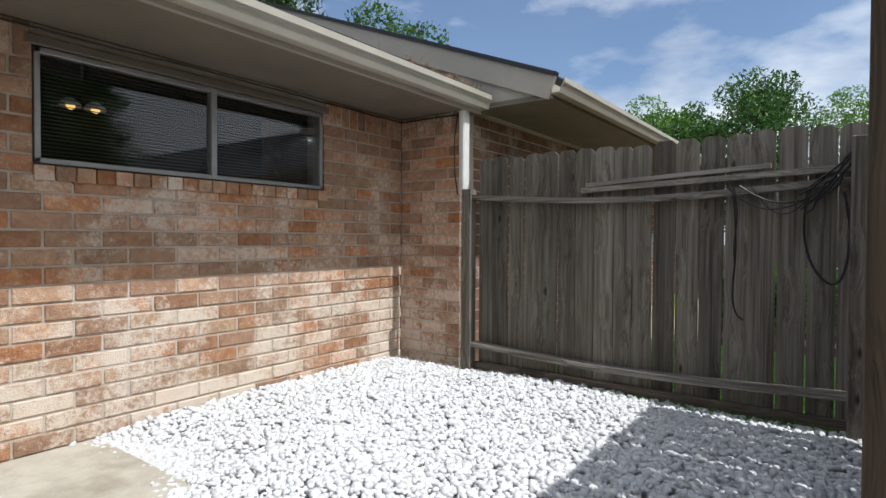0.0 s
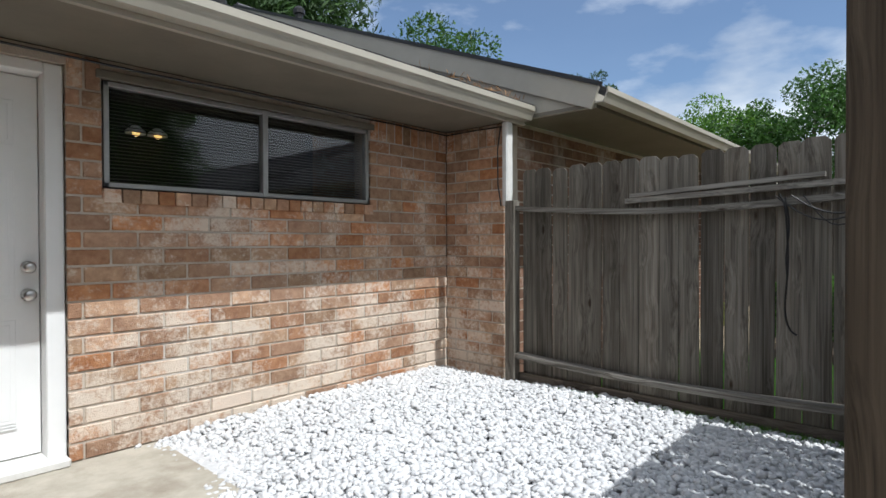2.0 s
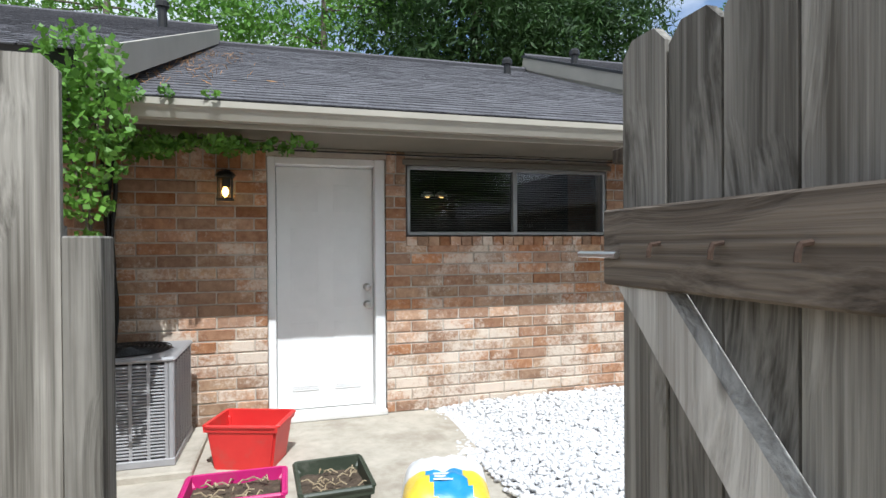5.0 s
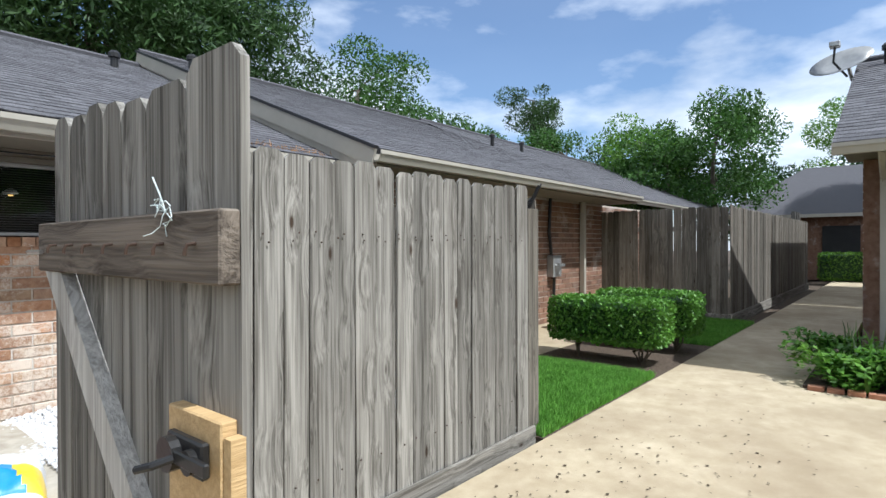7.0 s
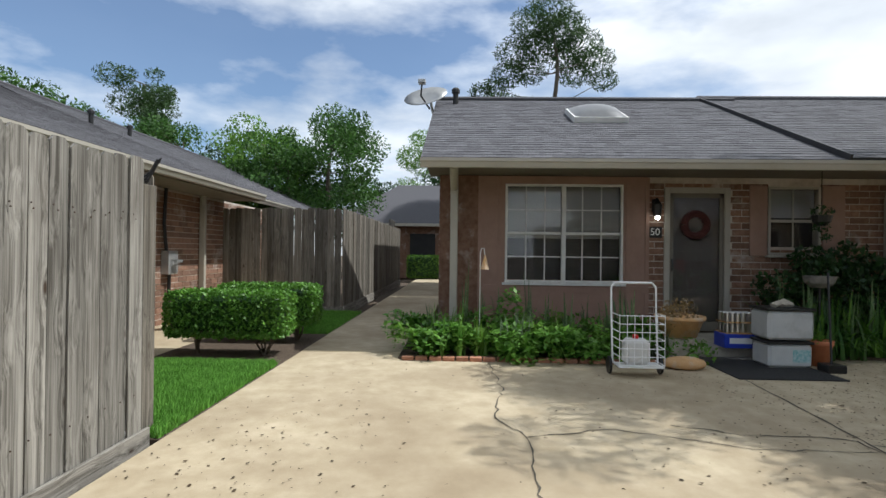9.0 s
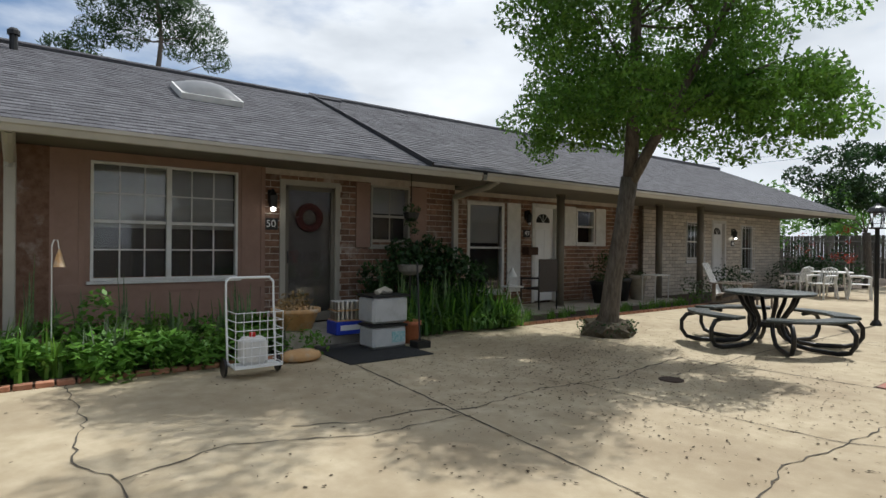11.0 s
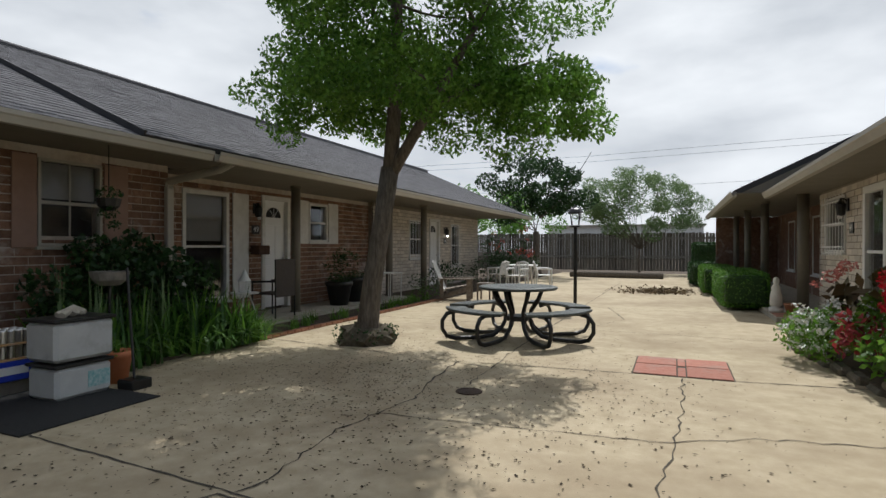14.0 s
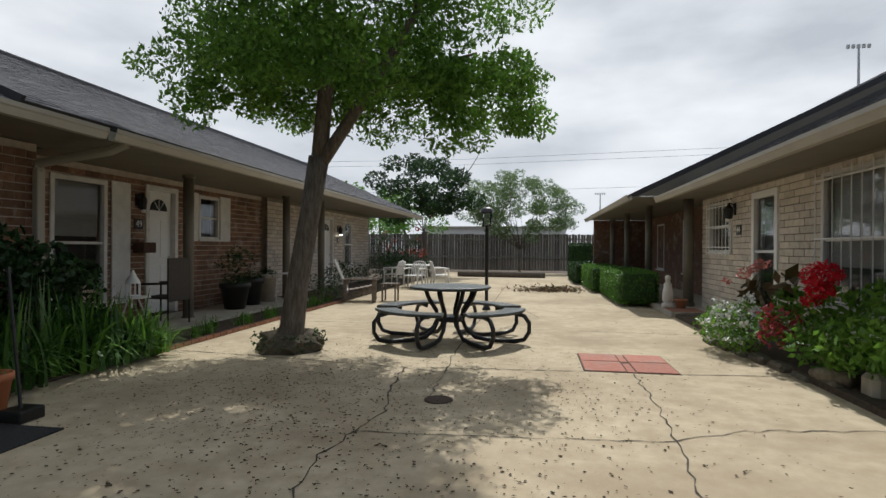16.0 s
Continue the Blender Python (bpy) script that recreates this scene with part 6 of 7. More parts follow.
porch_light(F49 - 0.005, -1, -9.95, 1.92, False, "black unlit porch light beside the white door")
column(10.35, -10.3, 2.46, 0.085, TRIM, "taupe round porch post by the white door")
column(10.35, -14.05, 2.46, 0.085, TRIM, "taupe round porch post between two houses")
setting("wall_row_step", B(F50 + 0.2, F49 + 0.1, -7.5, -7.45, 0.0, 2.45), TRIM, "taupe return between two fronts", "wall")
downspout(10.3, -7.38, 2.42, 0.0, 9.15, "taupe downspout between two fronts")
setting("porch_slab", B(9.75, 11.05, -14.2, -7.6, -0.1, 0.06), SLAB, "shaded concrete porch slab", "slab")

# house 48
for yy in ((-17.2, -16.3), (-20.4, -19.6)):
    window_y("window_6", "window behind white iron bars in pale brick", 10.9, -1, yy[0], yy[1], 0.95 if yy[0] > -18 else 0.6, 2.1, bars=True, trim=0.04)
entry("door_4", "white front door in a pale brick wall", 10.9, -1, -18.6, -17.75, 0.05, 2.2, "fan", WHITE)
porch_light(10.9, -1, -19.0, 1.75, True, "lit porch light on pale brick")
number_sign(10.88, -1, -19.0, 1.5, "")
column(10.1, -15.6, 2.46, 0.085, TRIM, "taupe round porch post before the pale brick")

# the west house
window_y("window_7", "window behind white iron bars", FR, 1, -13.3, -12.1, 1.22, 2.14, bars=True, trim=0.04)
window_y("door_5", "white glazed storm door in pale brick", FR, 1, -11.19, -10.25, 0.12, 2.16, trim=0.10, frame_mat=WHITE, split=0.55)
tagged(bpy.data.objects["door_5"], "white glazed storm door in pale brick", "door", "", "structure")
window_y("window_9", "wide window behind tall white iron bars", FR, 1, -9.05, -7.2, 0.6, 2.18, bars=True, trim=0.05, curtain=0.3)
porch_light(FR, 1, -11.95, 1.86, False, "dark porch lantern on pale brick")
number_sign(FR + 0.004, 1, -11.74, 1.60, "44")
column(1.45, -13.86, 2.36, 0.10, TRIM, "taupe round porch post at the brick corner", 0.15)
for y in (-16.35, -19.6, -22.8):
    column(1.75, y, 2.37, 0.085, TRIM, "taupe round porch post", 0.15)
downspout(1.3, -6.4, 2.28, 0.0, 1.95, "taupe downspout on pale brick")
setting("porch_slab_west", B(0.4, 2.06, -23.8, -12.64, -0.1, 0.10, bevel=0.012), SLAB, "shaded porch slab across the courtyard", "slab")
for y in (-15.3, -17.9, -21.2):
    window_y("window_10", "dark porch window across the courtyard", 0.4, 1, y - 0.5, y + 0.5, 0.6, 2.1, trim=0.05)

# roof fittings
for x, y, z in ((12.9, -0.95, 4.25), (5.25, 8.0, 4.1), (6.43, 8.0, 4.35), (0.4, 7.6, 4.3), (14.5, 7.5, 4.2), (16.5, 7.8, 4.3)):
    t = thing("roof_vent", "dark metal roof vent pipe with a cap", "vent", (x, y, z))
    part("pipe", T([(x, y, z - 0.25), (x, y, z + 0.22)], 0.055, 10), BLACK, t)
    part("cap", lathe(bmesh.new(), [(0.085, 0.18), (0.085, 0.24), (0.05, 0.28)], 10, (x, y, z)), BLACK, t)
sk = thing("skylight", "clear dome skylight with a white frame on the roof", "skylight", (11.6, -3.38, 3.7))
u = Vector((4.35, 0, 1.93)).normalized()
nn = Vector((-u.z, 0, u.x))
c0 = Vector((9.05, 0, 2.5)) + u * 2.75
def on_roof(s, y, h):
    return c0 + u * s + Vector((0, y, 0)) + nn * h
for s0, s1, y0, y1 in ((-0.42, 0.42, -3.83, -3.77), (-0.42, 0.42, -2.99, -2.93), (-0.42, -0.36, -3.77, -2.99), (0.36, 0.42, -3.77, -2.99)):
    bm = bmesh.new()
    prism(bm, [on_roof(s0, y0, 0), on_roof(s1, y0, 0), on_roof(s1, y1, 0), on_roof(s0, y1, 0)], nn, 0.10)
    part("frame", bm, WHITE_WORN, sk)
bm = bmesh.new()
bmesh.ops.create_grid(bm, x_segments=10, y_segments=10, size=0.5)
for v in bm.verts:
    k = (1 - (2 * v.co.x) ** 2) * (1 - (2 * v.co.y) ** 2)
    v.co = on_roof(v.co.x * 0.8, -3.38 + v.co.y * 0.84, 0.10 + 0.14 * max(0, k) ** 0.6)
part("dome", bm, mat("cloudy_dome", (0.12, 0.125, 0.13), (0.19, 0.19, 0.19), 3, rough=0.3, bump=0.05), sk, "", True)
dish = thing("satellite_dish", "grey satellite dish on a mast at the gable", "satellite dish", (12.9, -0.35, 4.2))
part("mast", T([(12.95, -0.70, 4.0), (12.92, -0.5, 4.05), (12.9, -0.46, 4.25)], 0.03), ALU, dish)
bm = bmesh.new()
lathe(bm, [(0.02, 0.0), (0.2, 0.025), (0.36, 0.085), (0.365, 0.09), (0.2, 0.035), (0.02, 0.01)], 28)
bmesh.ops.scale(bm, vec=(1.25, 0.85, 1), verts=bm.verts)
bmesh.ops.transform(bm, matrix=Matrix.Translation((12.85, -0.38, 4.28)) @ Vector((-0.62, 0.25, 0.62)).to_track_quat("Z", "X").to_matrix().to_4x4() @ pose(0, 0, 0, 0, 0, 90), verts=bm.verts)
part("reflector", bm, ALU, dish, "pale grey oval reflector", True)
part("feed_arm", T([(12.85, -0.44, 4.1), (12.62, -0.28, 4.3), (12.6, -0.30, 4.52)], 0.018), BLACK, dish)
part("feed_head", B(12.52, 12.68, -0.37, -0.23, 4.52, 4.60, bevel=0.01), ALU, dish)
# meter and downspout on the neighbour's wall
mtr = thing("electric_meter", "grey electric meter and conduit on brick", "meter", (11.2, 3.9, 0.9))
part("box", B(11.05, 11.35, 3.78, 3.92, 0.85, 1.25, bevel=0.01), ALU, mtr)
part("dial", lathe(bmesh.new(), [(0.10, 0), (0.10, 0.05)], 16, (11.2, 3.73, 1.05)), GLASS, mtr)
part("conduit", T([(11.1, 3.85, 1.2), (11.05, 3.87, 1.7), (11.1, 3.87, 2.3)], 0.03), BLACK, mtr)
part("conduit", T([(11.2, 3.85, 0.9), (11.2, 3.87, 0.05)], 0.03), BLACK, mtr)
downspout(12.4, 3.85, 2.42, 0.0, 12.4, "pale downspout at the end of the neighbour's wall")
bkt = thing("bucket", "lime green bucket by the wall", "bucket", (10.6, 3.4, 0.0))
part("body", lathe(bmesh.new(), [(0.12, 0), (0.16, 0.32), (0.165, 0.32), (0.15, 0.30), (0.11, 0.02)], 18, (10.6, 3.4, 0.0)), mat("lime_plastic", (0.35, 0.45, 0.08), (0.42, 0.5, 0.1), 5, rough=0.5, bump=0.05), bkt)


# ---- beds and porch things ----
def straps(name, label, x, y, n, h, spread, material, seed, w=0.03, z=0.0, arch=0.85):
    """A clump of long arching leaves."""
    r = random.Random(seed)
    v, f = [], []
    for _ in range(n):
        a, b = r.uniform(0, 6.28), r.uniform(0.15, 1) * spread
        bx, by = x + r.uniform(-1, 1) * spread * 0.35, y + r.uniform(-1, 1) * spread * 0.35
        hh = h * r.uniform(0.55, 1.1)
        dx, dy = math.cos(a), math.sin(a)
        k = len(v)
        for i in range(5):
            s = i / 4
            cx, cy, cz = bx + dx * b * s * s, by + dy * b * s * s, z + hh * (1.5 * s - arch * s * s * (b / spread))
            ww = w * (1 - s * 0.92) / 2
            v += [(cx - dy * ww, cy + dx * ww, cz), (cx + dy * ww, cy - dx * ww, cz)]
        f += [(k + 2 * i, k + 2 * i + 1, k + 2 * i + 3, k + 2 * i + 2) for i in range(4)]
    return tagged(raw(name, v, f, material), label, "plant")


def shrub(name, label, blobs, material, size, per, seed, category="shrub", aspect=0.45, flat=False):
    r = np.random.default_rng(seed)
    ob = leaves(name, clumps(r, blobs, per), size, material, r, 0.1, aspect, flat)
    return tagged(ob, label, category)


HEDGE_LEAF = mat("clipped_leaf", (0.06, 0.16, 0.018), (0.14, 0.30, 0.04), 6, rough=0.5, bump=0, vary=0.35, island=True, through=0.3)
SNAKE = mat("snake_leaf", (0.06, 0.11, 0.04), (0.16, 0.22, 0.09), 9, (1, 1, 3), rough=0.5, bump=0, vary=0.3, island=True)
setting("flower_bed", B(8.55, 10.4, -4.0, -0.35, -0.12, 0.03), SOIL, "dark soil of the flower bed", "bed")
setting("flower_bed_2", B(9.0, 10.4, -7.75, -5.5, -0.12, 0.03), SOIL, "dark soil of the porch bed", "bed")
setting("flower_bed_3", B(9.0, 9.75, -14.3, -7.75, -0.12, 0.02), SOIL, "narrow bed along the porch", "bed")
setting("flower_bed_4", B(9.0, 10.9, -24.0, -14.3, -0.12, 0.02), SOIL, "bed before the pale brick house", "bed")
rr = random.Random(17)
for i in range(16):
    x, y = rr.uniform(8.6, 9.6), rr.uniform(-3.6, -0.4)
    straps("bed_plant", "low strappy green plant in the flower bed", x, y, 22, rr.uniform(0.28, 0.5), 0.4, rr.choice((LEAF_LIGHT, LEAF, GREY_LEAF)), i, 0.035, 0.03)
for i in range(16):
    straps("snake_plant", "upright mottled snake plant", rr.uniform(9.1, 9.9), rr.choice((rr.uniform(-1.9, -0.6), rr.uniform(-3.3, -1.9))), 9, rr.uniform(0.5, 0.85), 0.12, SNAKE, 60 + i, 0.05, 0.03)
for i in range(54):
    x, y, q = rr.uniform(8.4, 9.45), rr.uniform(-3.7, -0.3), rr.uniform(0.15, 0.27)
    h_ = 0.11 + 0.22 * max(0.0, x - 8.5) + rr.uniform(0, 0.1)
    shrub("bed_shrub", "broad-leaved green plant in the flower bed", [(x, y, h_, q), (x + 0.12, y + 0.14, h_ + 0.06, q * 0.7)], rr.choice((LEAF, LEAF_LIGHT, LEAF_LIGHT, HEDGE_LEAF)), rr.uniform(0.06, 0.11), 2200, 300 + i, "plant", 0.5, True)
shrub("bed_shrub", "leafy climbing shrub in the flower bed", [(9.1, -1.75, 0.35, 0.3), (9.2, -1.7, 0.6, 0.22), (9.0, -1.9, 0.3, 0.3), (9.3, -1.5, 0.4, 0.25), (9.0, -1.75, 0.75, 0.16)], LEAF_LIGHT, 0.085, 1300, 5, aspect=0.6, flat=True)
shrub("bed_shrub", "dark leafy ground cover at the window foot", [(9.6, -2.6, 0.3, 0.3), (9.6, -3.1, 0.3, 0.3), (9.5, -3.5, 0.25, 0.3), (9.3, -2.3, 0.25, 0.25)], LEAF, 0.07, 700, 6, aspect=0.7)
shrub("dark_bush", "large dark evergreen bush below the small window", [(10.0, -5.9, 0.55, 0.42), (10.0, -6.5, 0.6, 0.45), (9.95, -7.1, 0.55, 0.4), (10.1, -6.2, 0.95, 0.38), (10.0, -6.8, 1.0, 0.35), (9.95, -5.6, 0.5, 0.3), (10.05, -6.1, 1.25, 0.3), (10.0, -6.6, 1.3, 0.3), (9.7, -6.6, 0.45, 0.45), (9.65, -7.2, 0.4, 0.42), (9.7, -6.0, 0.4, 0.4), (9.8, -5.5, 0.85, 0.36), (9.75, -6.2, 1.05, 0.4), (9.75, -6.8, 1.05, 0.4), (9.8, -7.25, 0.85, 0.4)], LEAF_DARK, 0.08, 2600, 7, aspect=0.6)
for i in range(56):
    straps("fern", "arching green fern along the porch bed", rr.uniform(9.0, 9.7), rr.uniform(-7.7, -5.4), 36, rr.uniform(0.4, 0.7), 0.7, rr.choice((LEAF_MID, LEAF, LEAF_MID)), 100 + i, 0.05, 0.03, 1.35)
for i in range(11):
    straps("snake_plant", "upright mottled snake plant", rr.uniform(9.1, 9.6), rr.uniform(-6.5, -5.4), 8, rr.uniform(0.75, 1.0), 0.14, SNAKE, 140 + i, 0.05, 0.03)
for i in range(30):
    straps("edging_plant", "short grassy edging plant", rr.uniform(9.05, 9.5), -7.8 - i * 0.21, 20, 0.17, 0.2, LEAF_LIGHT, 200 + i, 0.02, 0.02)
shrub("bed_shrub", "yellow-green low shrub at the bed's end", [(9.3, -13.6, 0.15, 0.3), (9.3, -14.1, 0.15, 0.28), (9.4, -14.6, 0.15, 0.25)], LEAF_LIGHT, 0.05, 900, 8)
shrub("bed_shrub", "grey-green shrub before the pale house", [(9.8, -15.3, 0.3, 0.4), (9.7, -15.9, 0.3, 0.35), (9.9, -14.8, 0.35, 0.35)], GREY_LEAF, 0.08, 700, 9)
for x, y, q, s in ((10.0, -16.6, 0.5, 1), (9.9, -17.3, 0.5, 2), (10.0, -21.0, 0.8, 3), (9.7, -22.0, 0.9, 4)):
    shrub("bed_shrub", "dark rounded shrub beside the wall", [(x, y, 0.45, q), (x + 0.1, y - 0.3, 0.6, q * 0.8)], LEAF_DARK, 0.08, 700, 20 + s)
shrub("flowering_shrub", "tall shrub dotted with red flowers", crown((9.6, -23.0, 1.2), 1.1, 1.0, 1.0, 14, 0.35, 0.55, 2), LEAF_DARK, 0.09, 800, 30)
shrub("flowering_shrub", "red blossoms over the tall shrub", crown((9.5, -22.9, 1.5), 1.1, 0.9, 0.9, 16, 0.12, 0.2, 3), mat("red_blossom", (0.35, 0.03, 0.02), (0.5, 0.08, 0.04), 10, rough=0.7, bump=0, vary=0.3, island=True), 0.07, 900, 31)
for i in range(22):
    y = -3.9 + i * 0.16
    ob = obj("edging_brick", B(8.46, 8.55, y, y + 0.14, 0.0, 0.05, bevel=0.006), EDGING)
    ob.parent = bpy.data.objects["flower_bed"]
for i in range(40):
    y = -14.2 + i * 0.165
    ob = obj("edging_brick", B(8.93, 9.01, y, y + 0.15, 0.0, 0.05, bevel=0.006), EDGING)
    ob.parent = bpy.data.objects["flower_bed_3"]

# wire shopping cart with a white jug
cart = thing("shopping_cart", "white folding wire shopping cart on two wheels", "cart", (8.0, -2.95, 0))
for y in (-3.2, -2.72):
    part("side_rail", T([(7.95, y, 0.12), (8.02, y, 0.70), (8.03, y, 0.93)], 0.011, 8), WHITE, cart)
    w = part("wheel", lathe(bmesh.new(), [(0.09, -0.012), (0.095, 0.0), (0.09, 0.012)], 20), BLACK, cart)
    w.matrix_basis = Matrix.Translation((7.97 - 8.0, y + (0.03 if y > -3 else -0.03) + 2.95, 0.095)) @ pose(0, 0, 0, 90)
    w.matrix_parent_inverse = Matrix()
part("handle", T([(8.03, -3.2, 0.93), (8.04, -3.16, 0.975), (8.04, -2.76, 0.975), (8.03, -2.72, 0.93)], 0.013, 8), WHITE, cart)
for k in range(7):
    part("wire", T([(7.72, -3.19, 0.14 + k * 0.085), (7.72, -2.73, 0.14 + k * 0.085)], 0.005, 5), WHITE, cart)
    part("wire", T([(7.72, -3.19 + k * 0.077, 0.12), (7.72, -3.19 + k * 0.077, 0.66)], 0.004, 5), WHITE, cart)
    part("wire", T([(7.72, -3.19, 0.14 + k * 0.085), (8.0, -3.19, 0.14 + k * 0.085)], 0.005, 5), WHITE, cart)
    part("wire", T([(7.72, -2.73, 0.14 + k * 0.085), (8.0, -2.73, 0.14 + k * 0.085)], 0.005, 5), WHITE, cart)
part("base", B(7.72, 7.98, -3.19, -2.73, 0.11, 0.125), WHITE, cart)
jug = thing("jug", "white plastic jug standing in the cart", "jug", (7.85, -2.95, 0.125))
bm = B(7.76, 7.94, -3.06, -2.80, 0.126, 0.40, bevel=0.04)
part("body", bm, WHITE_WORN, jug)
part("cap", lathe(bmesh.new(), [(0.03, 0), (0.03, 0.04)], 12, (7.85, -2.93, 0.40)), RED, jug)


def pot(x, y, z, r, h, material, label, plant=None, seed=1):
    t = thing("flower_pot", label, "flower pot", (x, y, z))
    part("pot", lathe(bmesh.new(), [(r * 0.68, 0), (r * 0.95, h * 0.8), (r * 1.05, h * 0.82), (r * 1.05, h), (r * 0.92, h), (r * 0.85, h * 0.8)], 22, (x, y, z)), material, t, "", True)
    if plant:
        q = np.random.default_rng(seed)
        ob = leaves("plant", clumps(q, [(x, y, z + h + 0.03, r * 0.9), (x + r * 0.4, y, z + h, r * 0.7), (x - r * 0.4, y + r * 0.3, z + h, r * 0.7)], 4000), 0.045, plant, q)
        tagged(ob, kind="stuff")
        ob.parent, ob.matrix_parent_inverse = t, t.matrix_world.inverted()


TERRA = mat("terracotta", (0.48, 0.28, 0.12), (0.60, 0.37, 0.18), 9, rough=0.85, bump=0.2, dirt=(0.5, 0.42, 0.33), dirt_scale=6)
SUCC = mat("reddish_succulent", (0.16, 0.12, 0.04), (0.32, 0.2, 0.09), 8, rough=0.6, bump=0, vary=0.3, island=True)
ped = thing("plant_stand", "low stone pedestal in the bed", "stand", (8.75, -3.72, 0))
part("stone", B(8.60, 8.90, -3.87, -3.57, 0.0, 0.30, bevel=0.03), SLAB, ped)
pot(8.75, -3.74, 0.30, 0.28, 0.25, TERRA, "tan clay pot of reddish succulents on a pedestal", SUCC, 3)
bm = bmesh.new()
bmesh.ops.create_icosphere(bm, subdivisions=2, radius=1)
for v in bm.verts:
    v.co = Vector((8.30 + v.co.x * 0.17, -3.62 + v.co.y * 0.25, max(0, 0.06 + v.co.z * 0.08)))
tagged(obj("edging_stone", bm, TERRA, True), "flat tan stone at the bed edge", "stone")
shrub("bed_shrub", "trailing green plant under the clay pot", [(8.6, -3.4, 0.12, 0.2), (8.5, -3.9, 0.12, 0.18), (8.8, -4.0, 0.15, 0.2)], LEAF_LIGHT, 0.06, 1200, 15, aspect=0.7)

cans = thing("can_pack", "two trays of gold cans on a blue carton", "cans", (9.2, -4.55, 0.12))
part("carton", B(9.0, 9.3, -4.82, -4.40, 0.122, 0.30, bevel=0.008), mat("blue_carton", (0.02, 0.045, 0.42), (0.04, 0.08, 0.55), 5, rough=0.4, bump=0.03), cans, "blue printed carton")
part("carton_band", B(8.997, 9.0, -4.76, -4.46, 0.18, 0.25), WHITE, cans)
for lv in range(2):
    part("tray", B(9.0, 9.3, -4.80, -4.42, 0.30 + lv * 0.135, 0.315 + lv * 0.135), TERRA, cans)
    for i in range(6):
        for j in range(3):
            part("can", lathe(bmesh.new(), [(0.028, 0), (0.031, 0.008), (0.031, 0.105), (0.026, 0.115)], 10, (9.05 + j * 0.09, -4.77 + i * 0.064, 0.316 + lv * 0.135)), STEEL, cans)
bin_mat = mat("clear_tub", (0.42, 0.43, 0.43), (0.52, 0.53, 0.52), 4, rough=0.35, bump=0.05, dirt=(0.3, 0.29, 0.27), dirt_scale=4, dirt_at=(0.55, 0.8))
for k, (z, h, s) in enumerate(((0.012, 0.30, 0.95), (0.33, 0.36, 1.0))):
    tub = thing("storage_tub", "cloudy plastic storage tub with a dark lid, stacked on the mat", "storage tub", (8.55, -4.86, z), 0, "stacked tubs")
    x0, x1, y0, y1 = 8.55 - 0.2 * s, 8.55 + 0.2 * s, -4.84 - 0.26 * s, -4.84 + 0.26 * s
    part("body", B(x0, x1, y0, y1, z, z + h - 0.03, bevel=0.03), bin_mat, tub)
    part("lid", B(x0 - 0.015, x1 + 0.015, y0 - 0.015, y1 + 0.015, z + h - 0.03, z + h, bevel=0.01), BLACK, tub)
    if k == 0:
        part("label", B(x0 - 0.004, x0 - 0.001, -5.06, -4.86, 0.08, 0.22), mat("teal_label", (0.1, 0.35, 0.36), (0.5, 0.6, 0.6), 30, rough=0.5, bump=0), tub)
bm = bmesh.new()
for k in range(6):
    a = rr.uniform(0, 3)
    tube(bm, [(8.5 + 0.1 * math.cos(a), -4.9 + 0.2 * math.sin(a), 0.71), (8.55, -4.86, 0.76), (8.6 - 0.1 * math.cos(a), -4.8 - 0.18 * math.sin(a), 0.71)], 0.03, 6)
tagged(obj("cloth", bm, SLAB), "crumpled grey cloth on the tub lid", "cloth")
setting("door_mat", B(7.78, 9.0, -5.1, -3.98, 0.0, 0.012), mat("black_rubber", (0.012, 0.012, 0.013), (0.03, 0.03, 0.03), 40, rough=0.9, bump=0.4), "black rubber mat before the step", "mat")
tool = thing("broom", "dark broom leaning by the tubs", "broom", (8.35, -5.25, 0))
part("stick", T([(8.25, -5.22, 0.08), (8.45, -5.3, 1.1)], 0.012), BLACK, tool)
part("head", B(8.15, 8.35, -5.33, -5.12, 0.0, 0.09, bevel=0.01), BLACK, tool)
pot(8.62, -5.32, 0.0, 0.14, 0.3, mat("orange_clay", (0.42, 0.14, 0.06), (0.5, 0.19, 0.09), 9, rough=0.8, bump=0.2), "orange clay pot at the bed corner", LEAF, 4)
hang = thing("hanging_basket", "wire hanging basket with a small pot on a pole", "basket", (9.3, -5.75, 0))
part("pole", T([(9.3, -5.75, 0), (9.3, -5.75, 0.92)], 0.014), BLACK, hang)
part("bowl", lathe(bmesh.new(), [(0.10, 0.88), (0.17, 0.94), (0.20, 1.03), (0.19, 1.03), (0.12, 0.93)], 16, (9.3, -5.75, 0)), mat("grey_clay_pot", (0.16, 0.145, 0.125), (0.26, 0.24, 0.21), 14, rough=0.8, bump=0.2), hang)
bell = thing("garden_bell", "small copper bell feeder on a white stake", "ornament", (9.0, -1.33, 0))
part("stake", T([(9.0, -1.33, 0), (9.0, -1.33, 1.28), (9.0, -1.345, 1.335), (9.0, -1.375, 1.34), (9.0, -1.39, 1.24)], 0.006), WHITE_WORN, bell)
part("bell", lathe(bmesh.new(), [(0.055, 1.07), (0.045, 1.11), (0.025, 1.19), (0.008, 1.25)], 14, (9.0, -1.39, 0)), TERRA, bell)

